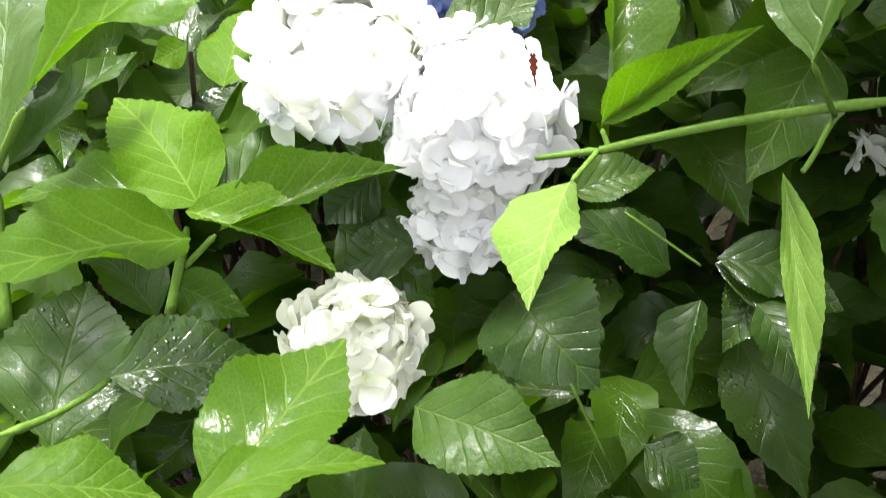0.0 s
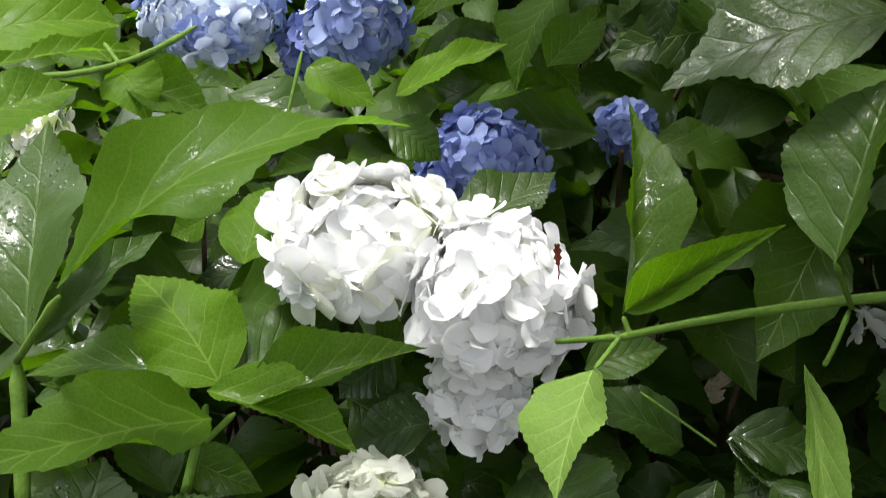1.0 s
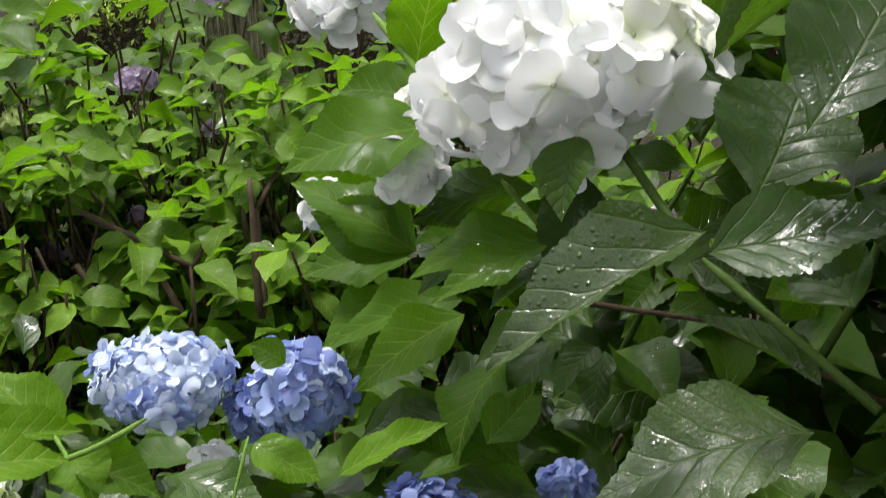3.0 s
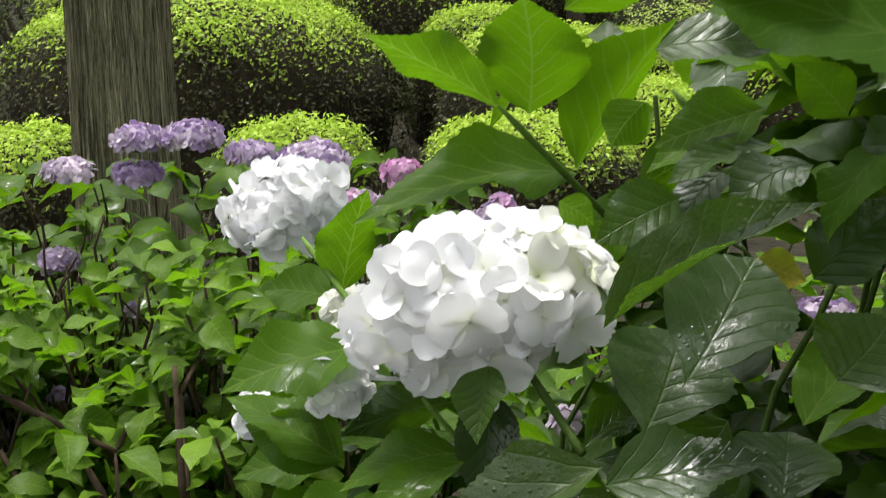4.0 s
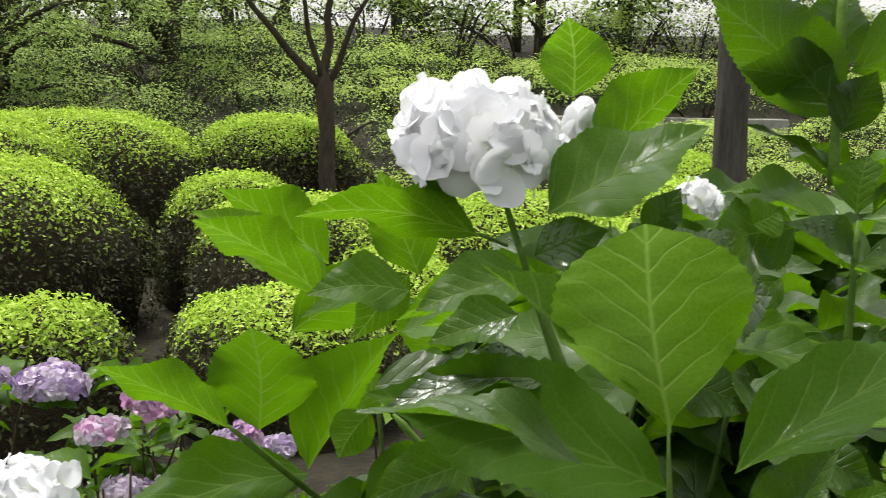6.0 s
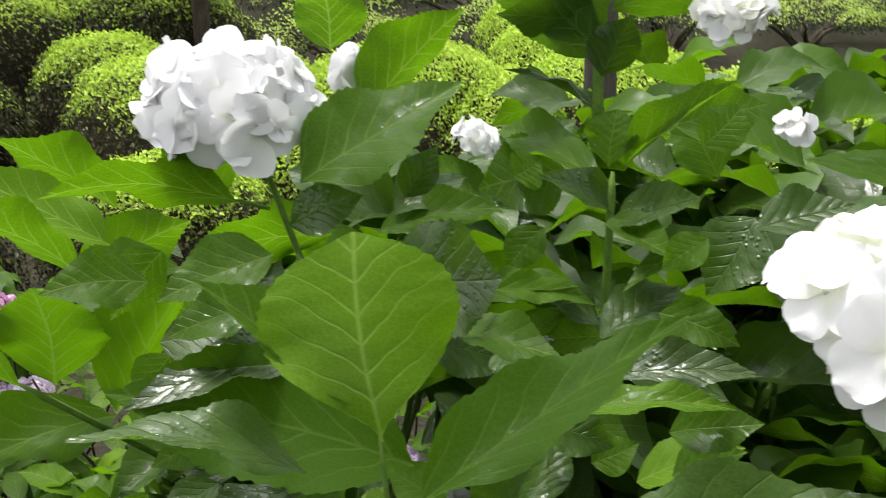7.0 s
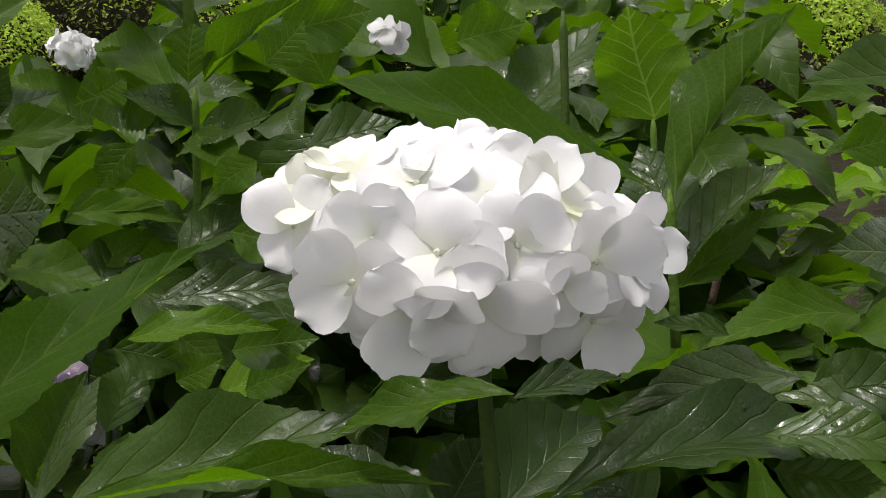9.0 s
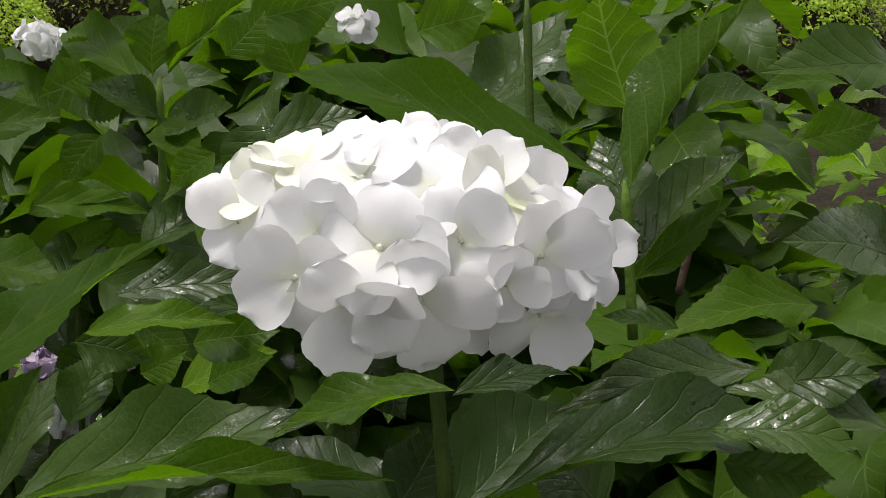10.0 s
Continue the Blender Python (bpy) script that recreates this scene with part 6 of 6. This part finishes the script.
set_floret(close_head, (0.4049, 0.3851, 1.5698), (-0.639, -0.345, 0.688), (0.088, 0.855, 0.511), 0.0393, CREAM, 1)
set_floret(close_head, (0.4213, 0.3869, 1.5785), (-0.284, -0.186, 0.941), (0.397, 0.870, 0.292), 0.0362, CREAM, 2)
set_floret(close_head, (0.4013, 0.3507, 1.5468), (-0.789, -0.588, 0.178), (-0.583, 0.624, -0.520), 0.0479, WHITE, 3)
set_floret(close_head, (0.4126, 0.3554, 1.5607), (-0.513, -0.747, 0.423), (0.599, 0.041, 0.800), 0.0414, WHITE, 4)
set_floret(close_head, (0.4187, 0.3291, 1.5406), (-0.425, -0.865, -0.268), (-0.546, 0.481, -0.686), 0.0497, WHITE, 5)
set_floret(close_head, (0.4344, 0.3598, 1.5779), (-0.431, -0.387, 0.815), (0.887, -0.348, 0.304), 0.0473, WHITE, 6)
set_floret(close_head, (0.4275, 0.3314, 1.5603), (-0.517, -0.675, 0.526), (-0.721, 0.675, 0.159), 0.0512, WHITE, 7)
set_floret(close_head, (0.4549, 0.3405, 1.5762), (-0.118, -0.581, 0.805), (0.480, 0.677, 0.558), 0.0484, WHITE, 0)
set_floret(close_head, (0.4810, 0.3329, 1.5679), (0.027, -0.791, 0.611), (-0.551, 0.499, 0.669), 0.0494, CREAM, 1)
set_floret(close_head, (0.4404, 0.3247, 1.5399), (-0.364, -0.918, -0.156), (0.282, 0.050, -0.958), 0.0538, WHITE, 2)
set_floret(close_head, (0.4688, 0.3088, 1.5456), (-0.208, -0.978, 0.019), (0.118, -0.005, 0.993), 0.0332, WHITE, 3)
set_floret(close_head, (0.4907, 0.3189, 1.5495), (0.080, -0.987, 0.140), (0.884, 0.135, 0.447), 0.0476, WHITE, 4)
set_floret(close_head, (0.4989, 0.3294, 1.5186), (-0.083, -0.954, -0.287), (0.477, 0.215, -0.852), 0.0462, WHITE, 5)
set_floret(close_head, (0.5271, 0.3326, 1.5394), (0.328, -0.872, 0.364), (0.944, 0.293, -0.149), 0.0432, WHITE, 6)
set_floret(close_head, (0.5104, 0.3301, 1.5540), (0.132, -0.836, 0.532), (0.602, 0.495, 0.627), 0.0419, WHITE, 7)
set_floret(close_head, (0.5229, 0.3335, 1.5207), (0.288, -0.945, -0.154), (0.742, 0.322, -0.588), 0.0361, WHITE, 0)
set_floret(close_head, (0.4577, 0.3236, 1.5605), (-0.336, -0.892, 0.302), (0.474, -0.437, -0.764), 0.0461, WHITE, 1)
set_floret(close_head, (0.4531, 0.3696, 1.5799), (-0.148, -0.353, 0.924), (-0.041, 0.936, 0.351), 0.0389, WHITE, 2)
set_floret(close_head, (0.4380, 0.3825, 1.5799), (-0.348, -0.243, 0.906), (0.842, 0.344, 0.416), 0.0383, WHITE, 3)
set_floret(close_head, (0.4764, 0.3468, 1.5732), (-0.224, -0.614, 0.757), (0.941, 0.068, 0.333), 0.0430, WHITE, 4)
set_floret(close_head, (0.5021, 0.3427, 1.5612), (0.076, -0.728, 0.681), (0.419, 0.643, 0.641), 0.0404, WHITE, 5)
set_floret(close_head, (0.4800, 0.3782, 1.5791), (-0.033, -0.368, 0.929), (-0.315, 0.886, 0.340), 0.0376, WHITE, 6)
set_floret(close_head, (0.3996, 0.4126, 1.5625), (-0.580, -0.150, 0.801), (-0.508, 0.835, -0.211), 0.0355, WHITE, 7)
set_floret(close_head, (0.3985, 0.3828, 1.5447), (-0.881, -0.457, 0.125), (-0.160, 0.037, -0.986), 0.0316, WHITE, 0)
set_floret(close_head, (0.4168, 0.3504, 1.5418), (-0.679, -0.734, 0.001), (-0.724, 0.669, -0.170), 0.0383, WHITE, 1)
set_floret(close_head, (0.5115, 0.3273, 1.5479), (0.220, -0.952, 0.212), (0.908, 0.120, -0.403), 0.0438, WHITE, 2)
set_floret(close_head, (0.4758, 0.3381, 1.5191), (-0.338, -0.908, -0.246), (0.019, 0.255, -0.967), 0.0321, WHITE, 3)
flower_head(white_high, (0.4377, 1.0017, 1.1591), 0.0185, 0.0185, 0.0185, 0.036, (WHITE,), 24, (0, -0.15, 1), "white bloom low among leaves", -0.45)
flower_head(white_high, (0.1970, 0.9666, 1.3693), 0.0060, 0.0060, 0.0051, 0.026, (WHITE,), 25, (0, -0.15, 1), "small white bloom", 0.1)
flower_head(purple_bush, (-0.5393, 2.4480, 1.0711), 0.0592, 0.0532, 0.0327, 0.03, (PURPLE, PURPLE, MAUVE,), 26, (0, -0.1, 1), "faded purple mophead", -0.05)
flower_head(purple_bush, (-0.4335, 2.4426, 1.0772), 0.0665, 0.0598, 0.0338, 0.03, (PURPLE, PURPLE, MAUVE,), 27, (0, -0.1, 1), "faded purple mophead", -0.05)
flower_head(purple_bush, (-0.3183, 2.4288, 1.0457), 0.0507, 0.0456, 0.0254, 0.03, (PURPLE, MAUVE,), 28, (0, -0.1, 1), "faded purple mophead", -0.05)
flower_head(purple_bush, (-0.1949, 2.4176, 1.0296), 0.0761, 0.0684, 0.0423, 0.03, (MAUVE, PURPLE,), 29, (0, -0.1, 1), "faded purple mophead", -0.05)
flower_head(purple_bush, (-0.6844, 2.4446, 1.0101), 0.0535, 0.0482, 0.0254, 0.03, (MAUVE,), 30, (0, -0.1, 1), "pale mauve mophead", -0.05)
flower_head(purple_bush, (-0.5439, 2.4346, 1.0049), 0.0535, 0.0482, 0.0225, 0.03, (PURPLE,), 31, (0, -0.1, 1), "faded purple mophead", -0.05)
flower_head(purple_bush, (-0.7045, 2.4093, 0.8337), 0.0451, 0.0406, 0.0282, 0.03, (PURPLE, MAUVE,), 32, (0, -0.1, 1), "faded purple mophead", -0.05)
flower_head(purple_bush, (0.0011, 2.3963, 0.9866), 0.0479, 0.0431, 0.0197, 0.03, (PINK,), 33, (0, -0.1, 1), "pink mophead", -0.05)
flower_head(purple_bush, (-0.0761, 2.3931, 0.9473), 0.0282, 0.0254, 0.0197, 0.03, (MAUVE,), 34, (0, -0.1, 1), "pale mauve mophead", -0.05)
flower_head(purple_bush, (0.1404, 2.3732, 0.9174), 0.0366, 0.0330, 0.0225, 0.03, (PURPLE, MAUVE,), 35, (0, -0.1, 1), "faded purple mophead", -0.05)
flower_head(purple_bush, (0.2379, 2.3639, 0.9026), 0.0394, 0.0355, 0.0214, 0.03, (PURPLE, MAUVE,), 36, (0, -0.1, 1), "faded purple mophead", -0.05)
flower_head(purple_bush, (-0.0817, 2.3559, 0.7663), 0.0507, 0.0456, 0.0310, 0.03, (MAUVE,), 37, (0, -0.1, 1), "pale mauve mophead", -0.05)
flower_head(purple_bush, (-0.0223, 2.3624, 0.8157), 0.0451, 0.0406, 0.0282, 0.03, (MAUVE, PURPLE,), 38, (0, -0.1, 1), "faded purple mophead", -0.05)
flower_head(purple_bush, (-0.6504, 2.1371, 0.6543), 0.0177, 0.0177, 0.0126, 0.028, (PURPLE,), 39, (0, -0.15, 1), "small faded bloom", -0.15)
flower_head(purple_bush, (-0.8012, 2.0983, 0.5950), 0.0228, 0.0228, 0.0111, 0.028, (PURPLE,), 40, (0, -0.15, 1), "small faded bloom", -0.15)
flower_head(purple_bush, (-0.7508, 2.1015, 0.5940), 0.0177, 0.0177, 0.0101, 0.028, (MAUVE,), 41, (0, -0.15, 1), "small faded bloom", -0.15)
flower_head(purple_bush, (-0.5186, 2.2115, 0.7928), 0.0126, 0.0126, 0.0101, 0.028, (PURPLE,), 42, (0, -0.15, 1), "small faded bloom", -0.15)
flower_head(purple_bush, (-0.4081, 2.1470, 0.6374), 0.0202, 0.0202, 0.0101, 0.028, (MAUVE,), 43, (0, -0.15, 1), "small faded bloom", -0.15)
flower_head(purple_bush, (-0.8791, 2.1953, 0.8147), 0.0228, 0.0228, 0.0152, 0.028, (LIME,), 44, (0, -0.15, 1), "small faded bloom", -0.15)
flower_head(purple_bush, (-0.9274, 2.0902, 0.5975), 0.0253, 0.0253, 0.0202, 0.028, (BLUE,), 45, (0, -0.15, 1), "small faded bloom", -0.15)
flower_head(pink_bush, (-0.0199, 2.2317, 1.0469), 0.0405, 0.0405, 0.0146, 0.03, (PINK,), 46, (0, -0.15, 1), "pink mophead", -0.15)
flower_head(pink_bush, (-0.1058, 2.2443, 0.9851), 0.0405, 0.0405, 0.0152, 0.03, (PINK, MAUVE,), 47, (0, -0.15, 1), "pink mophead", -0.15)
flower_head(pink_bush, (0.1576, 2.1718, 0.9848), 0.0304, 0.0304, 0.0304, 0.03, (PINK, PURPLE,), 48, (0, -0.15, 1), "pink mophead", -0.15)
flower_head(pink_bush, (0.0360, 2.1880, 0.8883), 0.0430, 0.0430, 0.0177, 0.03, (MAUVE,), 49, (0, -0.15, 1), "pink mophead", -0.15)
flower_head(pink_bush, (-0.0570, 2.2122, 0.8804), 0.0405, 0.0405, 0.0177, 0.03, (MAUVE,), 50, (0, -0.15, 1), "pink mophead", -0.15)
flower_head(pink_bush, (1.1856, 1.8773, 0.9208), 0.0304, 0.0304, 0.0228, 0.03, (PINK,), 51, (0, -0.15, 1), "pink mophead", -0.15)
flower_head(pink_bush, (0.4953, 1.4211, 1.0184), 0.0349, 0.0349, 0.0166, 0.03, (PURPLE, MAUVE,), 52, (0, -0.15, 1), "mauve mophead", -0.2)
flower_head(pink_bush, (0.1474, 1.1423, 1.0068), 0.0152, 0.0152, 0.0089, 0.03, (MAUVE,), 53, (0, -0.15, 1), "mauve floret cluster", -0.2)
stem(white_high, (0.1840, 0.5848, 0.9564), (0.0387, 0.5923, 0.9175), 0.00270, 0.00210, 0.004, STEM)
stem(white_high, (0.0387, 0.5923, 0.9175), (0.0055, 0.6199, 0.8915), 0.00195, 0.00165, 0, STEM)
stem(white_high, (0.0393, 0.5985, 0.9265), (0.0431, 0.5935, 0.9186), 0.00135, 0.00165, 0, STEM)
stem(white_low, (0.0243, 0.5660, 0.9165), (0.0373, 0.5917, 0.9168), 0.00135, 0.00150, 0, STEM)
stem(white_high, (0.1496, 0.5861, 0.9455), (0.1309, 0.5454, 0.9418), 0.00150, 0.00135, -0.004, STEM)
stem(white_high, (0.1250, 0.5386, 1.0045), (0.1504, 0.5862, 0.9455), 0.00150, 0.00150, 0, STEM)
stem(white_low, (-0.2832, 0.5735, 0.9019), (-0.2779, 0.5298, 0.8363), 0.00450, 0.00450, 0, STEM)
stem(white_low, (-0.2300, 0.5325, 0.9769), (-0.2789, 0.5660, 0.9082), 0.00255, 0.00225, 0, STEM)
stem(white_low, (-0.1964, 0.6109, 0.8434), (-0.2077, 0.5827, 0.7995), 0.00296, 0.00331, 0, STEM)
stem(white_low, (-0.1786, 0.6058, 0.8421), (-0.1987, 0.6005, 0.8217), 0.00196, 0.00199, 0, STEM)
stem(white_low, (-0.2309, 0.4260, 0.8702), (-0.2038, 0.4869, 0.8445), 0.00225, 0.00150, -0.004, STEM)
stem(white_low, (0.0562, 0.6457, 0.8356), (0.1016, 0.6298, 0.8096), 0.00090, 0.00080, 0, STEM)
stem(white_low, (0.0276, 0.5358, 0.8037), (0.0483, 0.5396, 0.7428), 0.00090, 0.00080, 0, STEM)
stem(blue_bush, (-0.1620, 0.7990, 0.9809), (-0.1720, 0.7551, 0.9357), 0.00135, 0.00120, 0, STEM)
stem(blue_bush, (-0.2183, 0.7655, 1.0126), (-0.2982, 0.7112, 1.0036), 0.00195, 0.00195, -0.008, STEM)
stem(blue_bush, (-0.2755, 0.7573, 1.0040), (-0.2594, 0.7347, 1.0006), 0.00150, 0.00150, 0, STEM)
stem(white_high, (0.0678, 0.8864, 1.1792), (0.1119, 0.7789, 1.1315), 0.00315, 0.00315, 0, STEM_DARK)
stem(white_high, (0.1186, 0.7357, 1.1327), (0.1976, 0.6518, 1.0828), 0.00255, 0.00300, 0, STEM_DARK)
stem(white_high, (0.0058, 0.9010, 1.1253), (0.0448, 0.8838, 1.0825), 0.00225, 0.00225, 0, STEM)
stem(white_high, (0.0709, 1.0207, 1.3319), (0.1974, 1.1276, 1.1952), 0.00300, 0.00345, 0, STEM)
stem(white_high, (0.2038, 0.9750, 1.3494), (0.2533, 0.9602, 1.2929), 0.00300, 0.00330, 0, STEM)
stem(white_high, (-0.0962, 1.0676, 1.2108), (-0.0382, 0.9528, 1.1683), 0.00270, 0.00300, 0, STEM)
stem(white_high, (0.2494, 0.8222, 1.5472), (0.2930, 0.7966, 1.4057), 0.00225, 0.00255, 0, STEM)
stem(white_high, (0.2290, 0.8107, 1.5202), (0.2526, 0.8166, 1.5108), 0.00135, 0.00135, 0, STEM)
stem(white_high, (0.2512, 0.5262, 1.4640), (0.2740, 0.5400, 1.2200), 0.00120, 0.00300, 0, STEM)
stem(white_high, (0.2663, 0.7956, 1.4828), (0.2997, 0.7292, 1.3707), 0.00240, 0.00270, 0, STEM)
stem(white_high, (0.4981, 0.8170, 1.7031), (0.4861, 0.7940, 1.5555), 0.00375, 0.00420, 0, STEM)
stem(white_high, (0.4649, 0.7230, 1.5382), (0.4578, 0.7167, 1.4326), 0.00255, 0.00300, 0, STEM)
stem(white_high, (0.4752, 0.3773, 1.4927), (0.4672, 0.3505, 1.4233), 0.00345, 0.00375, 0, STEM_DARK)
stem(white_high, (0.5883, 0.3915, 1.5434), (0.5867, 0.3763, 1.4667), 0.00240, 0.00270, 0, STEM)
stem(white_high, (0.6547, 0.5807, 1.5943), (0.6397, 0.5486, 1.5044), 0.00255, 0.00270, 0, STEM_DARK)
stem(white_high, (0.8231, 0.6925, 1.4792), (0.8135, 0.6720, 1.4217), 0.00255, 0.00270, 0, STEM)
stem(purple_bush, (-0.3263, 1.6352, 0.6841), (-0.3534, 1.7679, 0.7959), 0.00724, 0.00510, 0, TWIG)
stem(purple_bush, (-0.6407, 1.8224, 0.7789), (-0.4504, 1.7492, 0.7139), 0.00612, 0.00425, 0, TWIG)
stem(purple_bush, (-0.4515, 1.6843, 0.6622), (-0.5366, 1.8044, 0.7192), 0.00662, 0.00437, 0, TWIG)
stem(purple_bush, (-0.4214, 1.7315, 0.6479), (-0.5102, 1.8536, 0.7123), 0.00595, 0.00448, 0, TWIG)
stem(purple_bush, (-0.5590, 1.6871, 0.6627), (-0.6248, 1.7538, 0.7147), 0.00579, 0.00510, 0, TWIG)
stem(purple_bush, (-0.3893, 1.8493, 0.7074), (-0.4218, 1.9810, 0.8145), 0.00448, 0.00377, 0, TWIG)
stem(purple_bush, (-0.4504, 1.7492, 0.7139), (-0.4244, 1.8659, 0.7684), 0.00425, 0.00359, 0, TWIG)
stem(purple_bush, (-0.3534, 1.7679, 0.7959), (-0.3250, 1.8835, 0.8461), 0.00425, 0.00359, 0, TWIG)
stem(purple_bush, (-0.7071, 2.0310, 0.6729), (-0.5711, 1.9825, 0.5477), 0.00750, 0.00450, 0, TWIG)
stem(purple_bush, (-0.5846, 2.0193, 0.5101), (-0.6256, 2.0878, 0.6632), 0.01050, 0.00630, 0, TWIG)
stem(purple_bush, (-0.3283, 1.6234, 0.6879), (-0.3456, 1.7050, 0.8653), 0.00600, 0.00360, 0, TWIG)
stem(purple_bush, (-0.6364, 1.9369, 0.6971), (-0.4606, 1.8781, 0.5436), 0.00600, 0.00360, 0, TWIG)
stem(purple_bush, (-0.6196, 2.1542, 0.4037), (-0.7460, 2.2150, 0.6177), 0.00900, 0.00540, 0, TWIG)
stem(purple_bush, (-0.4206, 2.0719, 0.4881), (-0.4303, 2.1209, 0.6635), 0.01050, 0.00630, 0, TWIG)
stem(purple_bush, (-0.5725, 2.0598, 0.4394), (-0.6429, 2.1067, 0.6051), 0.00900, 0.00540, 0, TWIG)
stem(purple_bush, (-0.5130, 2.3509, 0.7411), (-0.5237, 2.3866, 0.8687), 0.00450, 0.00270, 0, TWIG)
stem(purple_bush, (-0.5687, 2.3070, 0.5816), (-0.6232, 2.3727, 0.8155), 0.00450, 0.00270, 0, TWIG)
stem(white_high, (0.1069, 0.9167, 0.8321), (0.1942, 0.9193, 0.8227), 0.00375, 0.00300, 0, TWIG)
stem(white_high, (0.0520, 0.9239, 1.0250), (0.1595, 0.9237, 1.0078), 0.00240, 0.00192, 0, TWIG)
stem(white_high, (0.1562, 0.9239, 1.0086), (0.2922, 0.9056, 0.9482), 0.00315, 0.00252, 0, TWIG)
stem(white_high, (0.1371, 0.9294, 0.7565), (0.1678, 0.9603, 0.7978), 0.00225, 0.00180, 0, TWIG)
stem(white_high, (0.1655, 0.9138, 0.7291), (0.2748, 0.9180, 0.7189), 0.00375, 0.00300, 0, TWIG)
stem(white_high, (0.7513, 0.5217, 1.4486), (0.7338, 0.5131, 1.4075), 0.00300, 0.00240, 0, TWIG)
stem(white_high, (0.4600, 0.2820, 1.0176), (0.4587, 0.2432, 0.9813), 0.00450, 0.00360, 0, TWIG)

# filling foliage, plant by plant; inner leaves coloured dark to stand for shade
shoots(white_low, [((-0.75, 0.80, 0.45), (0.15, 1.05, 0.86)), ((-0.1, 0.80, 0.35), (0.75, 1.1, 0.90)), ((-0.7, 0.5, 0.3), (0.6, 0.85, 0.62))], 230, 0.115, 41, 230, "wddd", LEAF_SHADED)
shoots(blue_bush, [((-0.7, 1.02, 0.45), (0.0, 1.25, 0.80)), ((0.0, 1.0, 0.5), (0.7, 1.3, 1.02))], 170, 0.100, 42, 230, "gwwd", LEAF_SHADED)
shoots(white_high, [((0.15, 0.9, 0.8), (0.9, 1.3, 1.40)), ((0.35, 0.75, 0.9), (1.1, 1.2, 1.46)), ((0.3, 0.5, 0.7), (1.0, 0.9, 1.3)), ((0.68, 0.95, 1.0), (1.35, 1.5, 1.50)), ((0.75, 0.35, 0.8), (1.2, 0.75, 1.28))], 620, 0.125, 43, 300, "ggwwddd", LEAF_SHADED, wood=STEM_DARK, stems=6)
shoots(purple_bush, [((-1.9, 2.0, 0.25), (0.1, 2.9, 0.98)), ((-1.6, 1.9, 0.1), (0.3, 2.5, 0.75))], 800, 0.100, 44, 180, "ggy", LEAF_MANY, face=(0.0, -0.15, 0.0))
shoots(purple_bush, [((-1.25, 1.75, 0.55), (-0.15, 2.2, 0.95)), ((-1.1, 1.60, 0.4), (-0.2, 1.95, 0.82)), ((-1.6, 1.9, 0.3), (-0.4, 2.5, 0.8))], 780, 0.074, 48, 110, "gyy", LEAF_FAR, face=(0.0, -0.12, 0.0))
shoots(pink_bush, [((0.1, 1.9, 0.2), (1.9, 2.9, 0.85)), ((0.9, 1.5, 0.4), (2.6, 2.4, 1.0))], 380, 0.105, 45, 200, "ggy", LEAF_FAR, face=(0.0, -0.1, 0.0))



def canes(plant, box, n, seed):
    """Woody canes from the root up into the foliage."""
    rr = random.Random(seed)
    (x0, y0, z0), (x1, y1, z1) = box
    root = plant.matrix_basis.translation
    for k in range(n):
        top = Vector((rr.uniform(x0, x1), rr.uniform(y0, y1), rr.uniform(z0, z1)))
        foot = Vector((root.x + 0.35 * (top.x - root.x) + rr.uniform(-0.05, 0.05), root.y + 0.35 * (top.y - root.y) + rr.uniform(-0.05, 0.05), -0.02))
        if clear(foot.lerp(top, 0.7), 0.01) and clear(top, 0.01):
            stem(plant, foot, top, 0.0065, 0.0035, 0.02, TWIG, "cane")


canes(white_low, ((-0.6, 0.7, 0.4), (0.5, 1.0, 0.6)), 26, 61)
canes(white_high, ((0.2, 0.7, 0.6), (1.15, 1.25, 0.85)), 34, 62)
canes(blue_bush, ((-0.6, 1.05, 0.5), (0.6, 1.3, 0.75)), 26, 63)
canes(purple_bush, ((-1.7, 2.0, 0.3), (0.1, 2.8, 0.7)), 40, 64)
canes(pink_bush, ((0.2, 1.7, 0.3), (2.3, 2.7, 0.7)), 40, 65)


def fallen_leaf(at, up):
    """A small withered red leaf, notched like a fern tip, lying on a bloom."""
    ob = thing("fallen_leaf", at, "small withered red leaf lying on a white bloom", "leaf")
    vs, fs = [], []
    for i in range(9):
        v = i / 8
        w = 0.0024 * math.sin(math.pi * min(1, 0.12 + 0.8 * v)) * (1.35 if i % 2 else 0.7)
        for u in (-1, 0, 1):
            vs.append((0.75 * u * w + 0.001 * v, 0.001 * math.sin(6 * v), 0.007 - 0.014 * v + 0.0015 * abs(u)))
    for i in range(8):
        for j in range(2):
            a = i * 3 + j
            fs.append((a, a + 1, a + 4, a + 3))
    n = len(vs)
    tv, tf = tube([(0.001, 0, -0.006), (0.0016, 0, -0.010), (0.0012, 0, -0.014)], [0.0005, 0.0004, 0.0003], 5)
    part("blade", mesh_from("blade", vs, fs, DRYLEAF), ob)
    part("stalk", mesh_from("stalk", tv, tf, DRYLEAF), ob)


fallen_leaf(RED_LEAF, (0, -1, 0.6))
